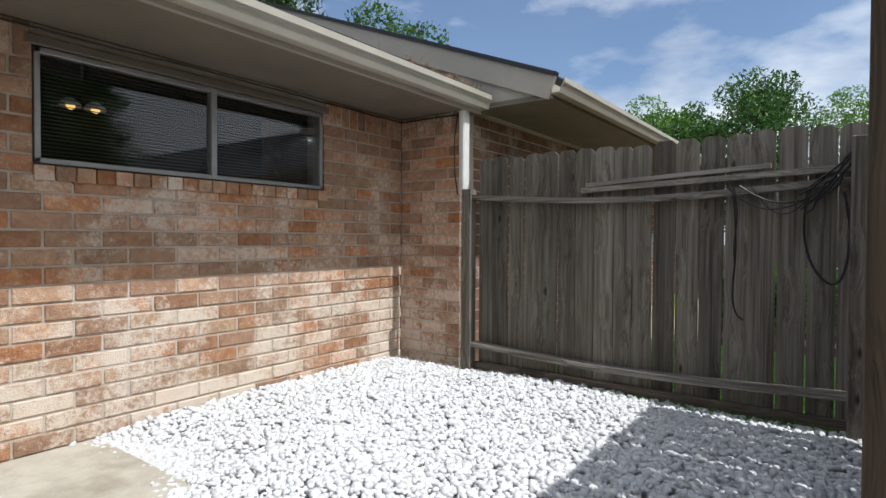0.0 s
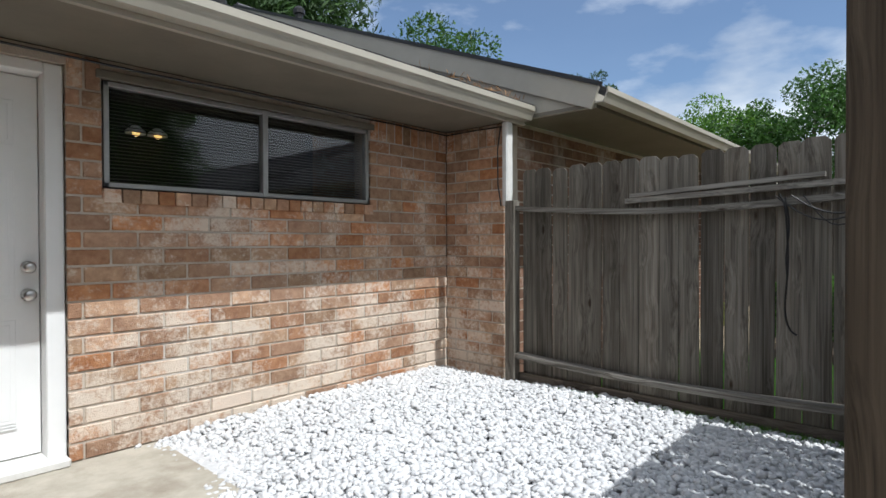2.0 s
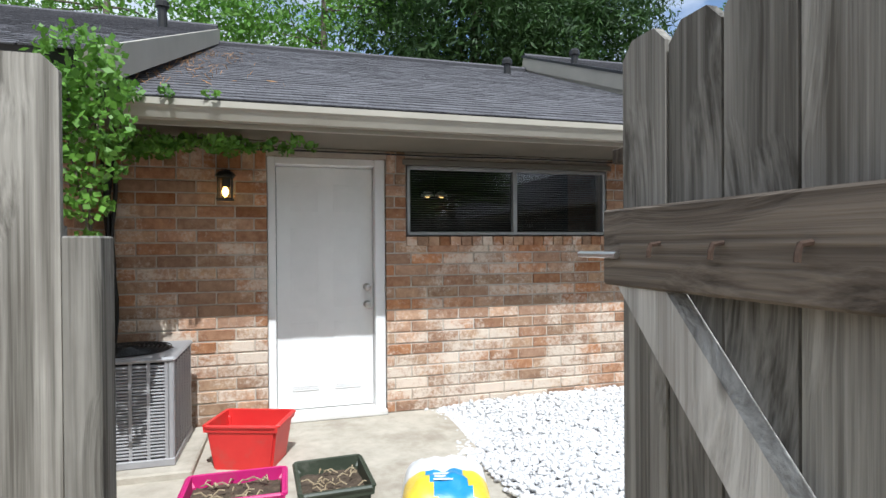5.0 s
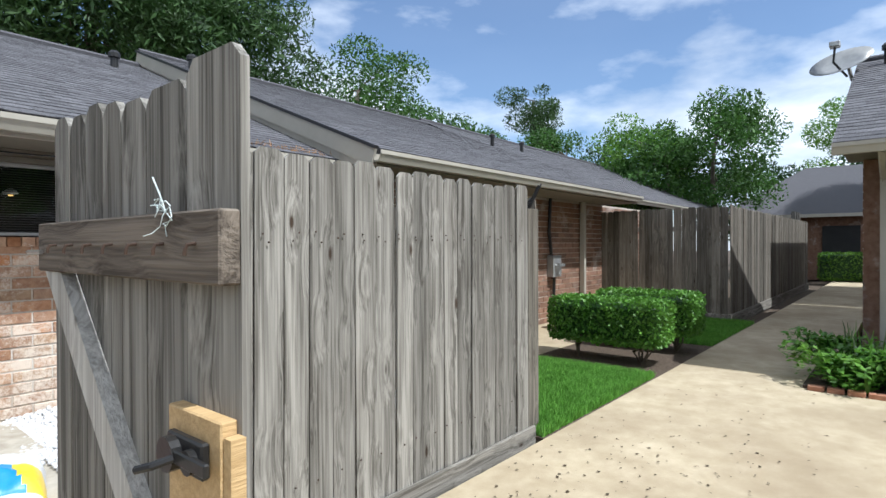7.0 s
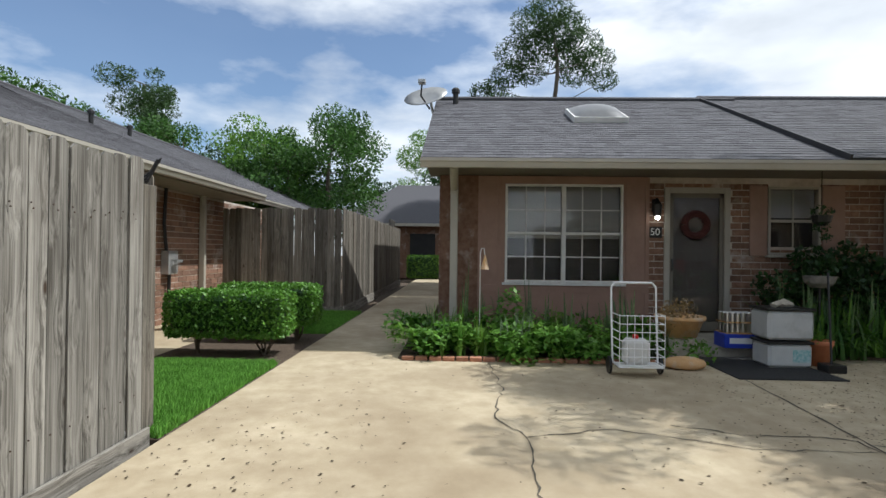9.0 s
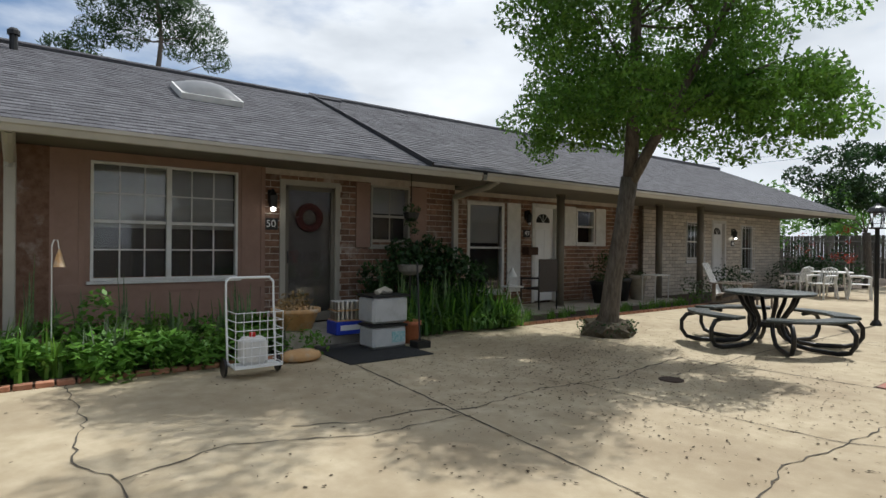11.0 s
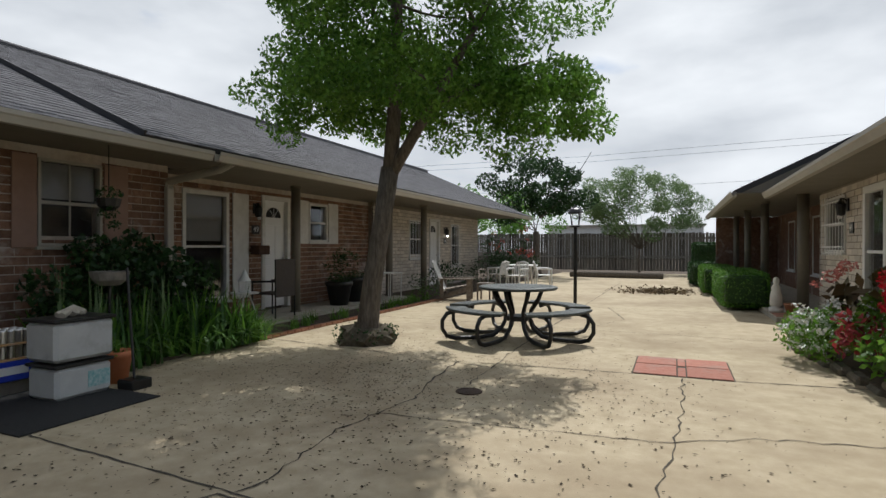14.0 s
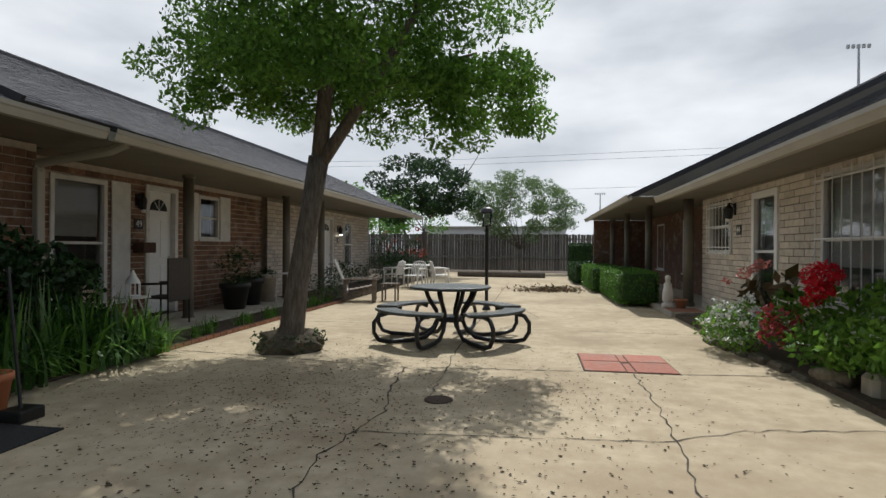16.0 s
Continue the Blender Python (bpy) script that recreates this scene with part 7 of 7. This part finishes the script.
hp = thing("hanging_planter", "dark trailing plant hanging on a chain under the porch roof", "planter", (9.6, -5.96, 1.75))
part("chain", T([(9.6, -5.96, 2.45), (9.6, -5.96, 1.85)], 0.006, 5), BLACK, hp)
part("basket", lathe(bmesh.new(), [(0.05, 1.70), (0.11, 1.75), (0.13, 1.84), (0.12, 1.84), (0.06, 1.73)], 14, (9.6, -5.96, 0)), BLACK, hp)
q = np.random.default_rng(44)
ob = leaves("plant", clumps(q, [(9.6, -5.96, 1.88, 0.15), (9.56, -5.93, 1.68, 0.12), (9.62, -6.02, 1.55, 0.09)], 5000), 0.05, LEAF_DARK, q)
ob.parent, ob.matrix_parent_inverse = hp, hp.matrix_world.inverted()

# porch of house 49
chair = thing("porch_chair", "dark metal mesh porch chair before the shutter", "chair", (10.25, -9.55, 0.06), 90)
MESH = mat("dark_sling_fabric", (0.05, 0.042, 0.038), (0.085, 0.072, 0.064), 40, rough=0.9, bump=0.3)
local("seat", box(bmesh.new(), -0.26, 0.26, -0.25, 0.25, 0.40, 0.43, 0.01), MESH, chair)
local("backrest", box(bmesh.new(), -0.27, 0.27, 0.23, 0.26, 0.36, 1.02, 0.01), MESH, chair)
for s in (-1, 1):
    local("leg", T([(s * 0.26, -0.25, 0), (s * 0.26, -0.25, 0.62)], 0.014), BLACK, chair)
    local("leg", T([(s * 0.26, 0.25, 0), (s * 0.26, 0.25, 1.0)], 0.014), BLACK, chair)
    local("armrest", T([(s * 0.26, -0.27, 0.62), (s * 0.26, 0.25, 0.64)], 0.018), BLACK, chair)
std = thing("plant_table", "small white wrought iron stand with a birdcage lantern", "stand", (10.0, -8.55, 0.03))
part("top", lathe(bmesh.new(), [(0.22, 0.55), (0.22, 0.57)], 18, (10.0, -8.55, 0)), WHITE_WORN, std)
for k in range(3):
    a = k * 2.09
    part("leg", T([(10.0 + 0.06 * math.cos(a), -8.55 + 0.06 * math.sin(a), 0.56), (10.0 + 0.16 * math.cos(a), -8.55 + 0.16 * math.sin(a), 0.3), (10.0 + 0.24 * math.cos(a), -8.55 + 0.24 * math.sin(a), 0.02)], 0.012), WHITE_WORN, std)
cage = thing("birdcage_lantern", "white ornamental birdcage lantern", "ornament", (10.0, -8.55, 0.57))
bm = bmesh.new()
for k in range(10):
    a = k * 0.628
    tube(bm, [(10.0 + 0.09 * math.cos(a), -8.55 + 0.09 * math.sin(a), 0.575), (10.0 + 0.09 * math.cos(a), -8.55 + 0.09 * math.sin(a), 0.75), (10.0, -8.55, 0.90)], 0.006, 5)
part("wires", bm, WHITE, cage)
part("base", lathe(bmesh.new(), [(0.10, 0.572), (0.10, 0.59)], 16, (10.0, -8.55, 0)), WHITE, cage)
part("roof", lathe(bmesh.new(), [(0.10, 0.75), (0.05, 0.84), (0.01, 0.93)], 16, (10.0, -8.55, 0)), WHITE, cage)
box49 = thing("window_box", "dark planter box on the wall with trailing leaves", "planter", (10.95, -9.98, 1.2))
part("trough", B(10.82, 11.03, -10.13, -9.83, 1.15, 1.32, bevel=0.01), mat("dark_wood_box", (0.06, 0.03, 0.02), (0.1, 0.05, 0.03), 8, rough=0.8, bump=0.2), box49)
for i, (x, y, r_, h_, lab) in enumerate(((10.3, -11.7, 0.28, 0.5, "large dark glazed pot of dark foliage"), (10.4, -12.5, 0.26, 0.55, "dark pot on the porch slab"), (10.4, -13.2, 0.22, 0.6, "grey stone urn on the porch"))):
    pot(x, y, 0.06, r_, h_, BLACK if i < 2 else SLAB, lab, LEAF_DARK, 50 + i)
shrub("dark_bush", "dark climbing plant on an iron rack", [(10.5, -11.9, 0.9, 0.3), (10.5, -12.4, 1.0, 0.28), (10.5, -12.1, 1.15, 0.22)], LEAF_DARK, 0.07, 1200, 71)
std2 = thing("plant_table", "white wrought iron plant table by the porch", "stand", (9.8, -13.0, 0))
part("top", B(9.6, 10.0, -13.35, -12.75, 0.68, 0.70), WHITE_WORN, std2)
for x in (9.63, 9.97):
    for y in (-13.32, -12.78):
        part("leg", T([(x, y, 0), (x, y + 0.03, 0.35), (x, y, 0.68)], 0.012), WHITE_WORN, std2)

# west side: bed, flowers, hedge, statue
setting("flower_bed_5", B(1.2, 2.0, -12.6, -3.5, -0.12, 0.06), SOIL, "raised bed before the pale house", "bed")
EDGE_STONE = mat("mossy_edging_stone", (0.10, 0.085, 0.06), (0.22, 0.19, 0.14), 12, rough=0.95, bump=0.6, fine=40, vary=0.25)
for i in range(16):
    y = -9.9 + i * 0.4
    x = 1.9 + (-7.4 - y) * 0.13
    bm = B(x - 0.06, x + 0.08, y, y + 0.36, -0.02, 0.07 + 0.03 * math.sin(i * 2.3), bevel=0.03)
    tagged(obj("edging_stone", bm, EDGE_STONE), "mossy grey stone edging the raised bed", "stone", "bed edging stones")
PETAL = mat("white_petal", (0.72, 0.72, 0.70), (0.82, 0.82, 0.80), 9, rough=0.6, bump=0, vary=0.1, island=True)
REDPETAL = mat("scarlet_petal", (0.55, 0.006, 0.02), (0.68, 0.02, 0.04), 9, rough=0.55, bump=0, vary=0.2, island=True, through=0.3)
PINK = mat("salmon_petal", (0.55, 0.16, 0.14), (0.68, 0.30, 0.26), 9, rough=0.6, bump=0, vary=0.2, island=True)
DKRED = mat("dark_red_leaf", (0.20, 0.02, 0.025), (0.32, 0.05, 0.05), 9, rough=0.6, bump=0, vary=0.3, island=True, through=0.2)
f1 = [(2.25, -9.25, 0.27, 0.34), (2.2, -8.75, 0.3, 0.34), (2.3, -9.0, 0.42, 0.28), (2.1, -9.5, 0.26, 0.28), (2.05, -8.9, 0.5, 0.25)]
shrub("flower_bush", "green bush covered in small white flowers", f1, LEAF, 0.06, 3600, 80)
pts = clumps(np.random.default_rng(81), f1, 600)
fl = (pts[np.random.default_rng(82).permutation(len(pts))[:110], None] + np.random.default_rng(83).normal(0, 0.02, (110, 9, 3)) + np.array([0.03, 0.03, 0.05])).reshape(-1, 3)
tagged(leaves("flower_bush", fl, 0.042, PETAL, np.random.default_rng(84), 0, 0.8), "clusters of white blossoms on the low bush", "flowers")
shrub("flower_bush", "bush of dark red leaves in the bed", [(2.05, -8.1, 0.55, 0.22), (2.08, -8.0, 0.38, 0.22), (2.0, -8.25, 0.42, 0.2)], DKRED, 0.08, 1500, 85)
shrub("flower_bush", "green leafy plants along the bed", [(1.75, -7.3, 0.4, 0.36), (1.8, -7.0, 0.45, 0.4), (1.7, -6.6, 0.5, 0.4), (1.75, -6.2, 0.45, 0.4), (1.88, -7.6, 0.35, 0.32), (1.85, -8.35, 0.45, 0.34), (1.6, -7.9, 0.7, 0.3), (1.5, -7.2, 0.85, 0.26), (1.7, -5.7, 0.4, 0.38), (1.6, -6.8, 0.8, 0.24), (1.7, -8.6, 0.7, 0.24)], LEAF, 0.085, 3400, 86)
shrub("flower_bush", "broad bronze canna leaves with salmon flowers", [(1.85, -9.0, 0.75, 0.3), (1.8, -8.5, 0.9, 0.24), (1.8, -9.35, 0.7, 0.24)], mat("bronze_leaf", (0.05, 0.06, 0.02), (0.12, 0.07, 0.03), 3, rough=0.5, bump=0, vary=0.3, island=True), 0.26, 240, 87)
shrub("flower_bush", "salmon pink flower heads", [(2.05, -9.1, 0.98, 0.10), (1.98, -8.75, 1.10, 0.10), (2.1, -9.55, 0.86, 0.06), (2.0, -8.95, 1.04, 0.07)], PINK, 0.05, 6500, 88)
shrub("flower_bush", "big scarlet ruffled flower head", [(1.8, -7.78, 1.02, 0.19), (1.83, -7.74, 0.88, 0.14), (1.86, -7.85, 0.76, 0.10)], REDPETAL, 0.055, 11000, 89)
bm = bmesh.new()
tube(bm, [(1.98, -7.55, 0.10), (1.92, -7.3, 0.13), (1.86, -7.12, 0.12)], [0.04, 0.085, 0.06], 10)
tagged(obj("garden_ornament", bm, EDGE_STONE, True), "dark grey stone ornament lying by the bed", "ornament")
tagged(obj("edging_stone", B(1.72, 1.86, -7.02, -6.78, -0.02, 0.24, bevel=0.04), SLAB), "upright grey stone block by the bed", "stone")
tagged(obj("garden_hose", T([(1.55, -6.5, 0.5), (1.75, -6.7, 0.55), (1.9, -7.05, 0.56)], 0.013, 8), WHITE_WORN), "pale watering wand over the bed plants", "hose")
setting("brick_edge_west", B(1.45, 2.05, -13.45, -12.66, 0.09, 0.105), EDGING, "red brick patch on the porch step", "edging")


def figure():
    bm = bmesh.new()
    lathe(bm, [(0.12, 0), (0.12, 0.08), (0.07, 0.10), (0.105, 0.14), (0.10, 0.30), (0.075, 0.42), (0.085, 0.46), (0.04, 0.52), (0.055, 0.57), (0.05, 0.62), (0.015, 0.65)], 16, (1.95, -13.43, 0.103))
    tagged(obj("statue", bm, WHITE_WORN, True), "small pale stone garden statue on the porch edge", "statue")


figure()
pot(1.72, -13.35, 0.103, 0.12, 0.18, EDGING, "small red clay pot beside the statue")

# ---- lawn, hedges, distance ----
setting("lawn", B(5.62, 8.1, 0.93, 3.92, -0.14, 0.0), SOIL, "soil under the lawn", "lawn")
setting("path_2", B(8.1, 13.4, 2.55, 3.92, -0.14, 0.004), CONCRETE, "short concrete path to a front door", "path")
setting("hedge_bed", B(8.1, 10.4, 0.93, 2.55, -0.14, 0.002), SOIL, "bare soil under the hedges", "bed")
setting("lawn_2", B(10.4, 13.4, 0.93, 2.55, -0.14, 0.0), SOIL, "soil under the small lawn", "lawn")
setting("path_kerb", B(10.4, 13.4, 1.9, 2.2, 0.0, 0.10), SLAB, "low concrete kerb at the fence foot", "kerb")


def grass(name, label, areas, n, seed, h=0.065):
    r = np.random.default_rng(seed)
    vs = []
    for x0, x1, y0, y1, share in areas:
        k = int(n * share)
        x, y = r.uniform(x0, x1, k), r.uniform(y0, y1, k)
        a = r.uniform(0, 6.28, k)
        w, hh = r.uniform(0.004, 0.009, k), h * r.uniform(0.5, 1.3, k)
        lx, ly = r.normal(0, 0.022, k), r.normal(0, 0.022, k)
        vs.append(np.stack([np.stack([x - np.cos(a) * w, y - np.sin(a) * w, np.zeros(k)], 1), np.stack([x + np.cos(a) * w, y + np.sin(a) * w, np.zeros(k)], 1), np.stack([x + lx, y + ly, hh], 1)], 1).reshape(-1, 3))
    v = np.concatenate(vs)
    ob = raw(name, v, [(3 * i, 3 * i + 1, 3 * i + 2) for i in range(len(v) // 3)], GRASS)
    tagged(ob, label, "grass", "", "stuff")


grass("grass", "short bright green lawn", ((5.64, 8.1, 0.95, 3.3, 0.86), (10.4, 13.3, 0.95, 1.9, 0.14)), 150000, 40)


def hedge(label, x0, x1, y0, y1, z0, z1, seed, material=None, stems=True, n=9000, size=0.045):
    t = thing("hedge", label, "hedge", ((x0 + x1) / 2, (y0 + y1) / 2, 0), 0, "clipped hedges")
    r = np.random.default_rng(seed)
    # solid box in the dark leaf colour behind the outer leaves
    bm = bmesh.new()
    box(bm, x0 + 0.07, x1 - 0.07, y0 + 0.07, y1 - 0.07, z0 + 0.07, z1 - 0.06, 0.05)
    part("core", bm, LEAF_DARK, t, "dark solid core inside the leaves")
    c, hsz = np.array([(x0 + x1) / 2, (y0 + y1) / 2, (z0 + z1) / 2]), np.array([(x1 - x0) / 2, (y1 - y0) / 2, (z1 - z0) / 2])
    p = r.uniform(-1, 1, (n, 3))
    ax = r.choice(3, n, p=(lambda q: q / q.sum())(np.array([hsz[1] * hsz[2], hsz[0] * hsz[2], hsz[0] * hsz[1]])))
    p[np.arange(n), ax] = np.sign(p[np.arange(n), ax]) * r.uniform(0.9, 1.03, n)
    p = p / np.maximum(1, np.abs(p ** 8).sum(1) ** 0.125)[:, None]
    q = c + p * hsz + r.normal(0, 0.012, (n, 3))
    ob = leaves("foliage", q, size, material or LEAF, r, 0, 0.6)
    ob.parent, ob.matrix_parent_inverse = t, t.matrix_world.inverted()
    if stems:
        qq = random.Random(seed)
        for k in range(2):
            bm = bmesh.new()
            bx, by = x0 + (x1 - x0) * 0.5, y0 + (y1 - y0) * (0.22 + 0.56 * k)
            for _ in range(6):
                tube(bm, [(bx, by, 0), (bx + qq.uniform(-0.08, 0.08), by + qq.uniform(-0.1, 0.1), z0 * 0.6), (bx + qq.uniform(-0.2, 0.2), by + qq.uniform(-0.25, 0.25), z0 + 0.12)], [0.016, 0.012, 0.008], 6)
            part("stem", bm, BARK, t)


hedge("square clipped green hedge on thin stems by the lawn", 8.35, 8.95, 0.98, 2.45, 0.24, 0.78, 1, HEDGE_LEAF)
hedge("second square clipped hedge behind the first", 9.45, 10.05, 0.92, 2.3, 0.24, 0.80, 2, HEDGE_LEAF)
hedge("low clipped hedge along the porch path", 1.88, 2.78, -17.9, -14.3, 0.05, 0.78, 3, HEDGE_LEAF, False, 13000, 0.04)
hedge("low clipped hedge further along the porch", 2.1, 2.98, -21.4, -18.1, 0.05, 0.76, 4, HEDGE_LEAF, False, 10000, 0.045)
hedge("tall dark hedge at the end of the porch", 2.0, 3.0, -28.5, -26.5, 0.05, 1.5, 5, LEAF_DARK, False, 6000, 0.07)
hedge("dark round shrub row near the far fence", 2.3, 3.2, -25.5, -21.7, 0.05, 0.75, 6, LEAF_DARK, False, 6000, 0.06)

# far trees behind the houses
def broad(label, x, y, z0, h, rad, material, seed, size=0.16, per=260, n=26, stem=0.2):
    tree("tree", label, (x, y, -0.1), (x, y, z0), crown((x, y, z0 + (h - z0) * 0.5), rad, rad, (h - z0) * 0.5, n, rad * 0.22, rad * 0.42, seed), stem, material, size, per, seed, 14,
         (((x, y, z0), (x + 0.2, y, z0 + (h - z0) * 0.75), stem * 0.8),))


broad("tall dark pine behind the yard roof", 9.0, 19.0, 5.0, 15.0, 4.6, PINE, 50, 0.2, 520, 52, 0.3)
broad("second dark pine behind the roof", 13.5, 21.0, 5.5, 15.0, 4.0, PINE, 51, 0.2, 520, 42, 0.28)
broad("light green elm behind the roof", 3.0, 20.0, 5.0, 13.0, 4.0, LEAF_LIGHT, 52, 0.20, 260, 34)
broad("light green elm beside the pine", -3.5, 19.0, 4.0, 12.0, 3.6, LEAF_LIGHT, 53, 0.20, 260, 30)
broad("dense oak behind the row", 17.5, 16.5, 3.0, 9.6, 3.4, LEAF_MID, 54, 0.16, 420, 34)
broad("dense oak behind the row", 21.0, 19.0, 3.0, 9.5, 3.2, LEAF_MID, 55, 0.16, 400, 30)
broad("oak crown above the roof line", 20.5, 14.0, 2.6, 7.2, 2.6, LEAF_MID, 57, 0.15, 620, 30)
broad("small round pine far off", 37.0, 19.5, 8.0, 13.2, 2.2, PINE, 56, 0.18, 800, 24)
for i, (x, y, h, q) in enumerate(((26.5, 11.5, 6.8, 2.6), (27.0, 8.0, 7.2, 2.6), (26.0, 4.6, 7.2, 2.6), (39.0, 0.5, 9.6, 2.6), (25.0, 6.4, 6.2, 2.0))):
    broad("feathery mimosa tree behind the fence", x, y, 2.6, h, q, LEAF if i % 2 else LEAF_MID, 60 + i, 0.15, 620, 30, 0.14)
for i, (x, y, h) in enumerate(((40, 26, 9), (46, 16, 9), (48, 8, 8), (34, 26, 10), (44, -1, 8))):
    broad("hazy tree at the skyline", x, y, 2, h, 4.5, LEAF_DARK, 70 + i, 0.3, 160, 24, 0.25)
tall = tree("tree", "tall open pine above the roof", (30.5, -5.6, 0), (30.3, -5.7, 8.6), [(30.4 + dx, -5.5 + dy, z, q) for dx, dy, z, q in ((0, 0, 13.7, 1.0), (-0.5, 0.9, 12.8, 0.95), (0.5, -0.9, 13.0, 1.0), (0, -1.6, 11.9, 0.95), (0.2, 1.6, 11.6, 0.95), (-0.4, -2.3, 11.0, 0.8), (0, 0.6, 11.8, 0.95), (0, -0.4, 12.5, 1.0), (0.2, 2.0, 10.5, 0.75), (0.3, -2.9, 10.2, 0.6), (0.5, -1.4, 10.6, 0.75), (0, 0.9, 10.5, 0.7), (0.2, 2.7, 9.8, 0.6), (0, -0.9, 11.3, 0.8), (0, 3.4, 9.5, 0.55))], 0.16, PINE, 0.15, 1500, 90, 15, (((30.3, -5.7, 8.6), (30.4, -5.5, 13.2), 0.12),))
broad("low tree tops behind the roof", 29.0, -3.4, 4.5, 9.2, 1.9, PINE, 91, 0.18, 520, 16, 0.14)
MYRTLE = mat("myrtle_leaf", (0.10, 0.17, 0.06), (0.22, 0.31, 0.13), 3, rough=0.6, bump=0, vary=0.35, island=True, through=0.35)
tree("tree", "dark magnolia tree before the far fence", (9.4, -26.5, 0), (9.5, -26.5, 2.0), crown((9.5, -26.4, 3.9), 2.3, 1.8, 1.6, 30, 0.45, 0.75, 14), 0.14, LEAF_DARK, 0.17, 900, 92, 12, (((9.3, -26.5, 2.6), (7.3, -26.2, 4.6), 0.05), ((8.0, -26.3, 4.0), (7.0, -26.1, 5.4), 0.025)))
tree("tree", "open grey-green crape myrtle at the far fence", (5.3, -30.8, 0), (5.3, -30.8, 1.2), crown((5.4, -30.8, 3.5), 3.3, 1.6, 1.75, 110, 0.3, 0.5, 15), 0.06, MYRTLE, 0.10, 1500, 93, 30)
for i, (x, y, h) in enumerate(((16, -42, 6), (14, -27, 4.4), (12.5, -36, 5.5))):
    broad("light green tree beyond the row", x, y, 1.5, h, 2.2, LEAF_LIGHT, 95 + i, 0.2, 300, 18, 0.12)

# far buildings
far = thing("house", "low brick house at the end of the footpath", "house", (32, 2, 0))
part("wall", B(30.4, 35.6, -6.0, 5.0, -0.1, 2.75), BRICK_FAR, far)
bm = bmesh.new()
vs = [bm.verts.new(p) for p in ((29.8, -6.5, 2.7), (29.8, 5.6, 2.7), (36.2, 5.6, 2.7), (36.2, -6.5, 2.7), (33.0, -6.5, 5.0), (33.0, 2.4, 5.0))]
for q in ((0, 1, 5, 4), (1, 2, 5), (2, 3, 4, 5), (0, 4, 3), (0, 3, 2, 1)):
    bm.faces.new([vs[k] for k in q])
bmesh.ops.recalc_face_normals(bm, faces=bm.faces)
part("roof", bm, SHINGLE, far)
part("window", B(30.35, 30.42, 0.2, 1.5, 1.1, 2.2), DARK, far)
part("eave_board", B(29.78, 29.86, -6.5, 5.6, 2.56, 2.70), GUTTER, far)
hedge("leafy shrub before the far house", 27.5, 28.5, -0.4, 1.4, 0.05, 1.1, 7, LEAF, False, 2500, 0.1)
shop = thing("building", "long white building beyond the far fence", "building", (4, -75, 0))
part("wall", B(0.5, 19, -80, -74, -0.1, 3.9), WHITE_WORN, shop)
part("roof", B(0.2, 19.3, -80.5, -73.5, 3.9, 4.1), GUTTER, shop)
for x, y, h in ((-25.75, -60, 20.6), (-9.0, -120, 12.6)):
    t = thing("light_pole", "tall stadium light pole far off", "light pole", (x, y, 0))
    part("pole", T([(x, y, 0), (x, y, h)], [0.22, 0.10], 8), ALU, t)
    for k in range(5):
        part("flood_light", B(x - 1.0 + k * 0.45, x - 0.75 + k * 0.45, y - 0.1, y + 0.1, h - 0.1, h + 0.25), ALU, t)
bm = bmesh.new()
for z0, z1 in ((8.4, 9.4), (8.0, 8.9), (5.9, 6.6)):
    tube(bm, [(30, -46, z0), (10, -46, (z0 + z1) / 2 - 0.5), (-30, -46, z1)], 0.012, 4)
part("power_line", bm, BLACK, bpy.data.objects["light_pole"])

# roofs' straw and the vine on the gutter end
r = np.random.default_rng(6)
pts = np.concatenate([np.stack([r.normal(5.4, 0.3, 260), np.full(260, 3.74) + r.uniform(0, 0.25, 260), np.full(260, 2.43) + r.uniform(0, 0.05, 260)], 1), np.stack([r.normal(0.95, 0.3, 300), r.uniform(4.0, 7.6, 300), np.zeros(300)], 1)])
pts[260:, 2] = 2.42 + (pts[260:, 1] - 3.72) * 0.401 + 0.02
ob = leaves("pine_straw", pts, 0.08, mat("pine_straw", (0.30, 0.15, 0.06), (0.42, 0.24, 0.11), 12, rough=1, bump=0, vary=0.3, island=True), r, 0, 0.08)
tagged(ob, "rusty pine straw gathered in the roof valley", "pine straw", "", "stuff")
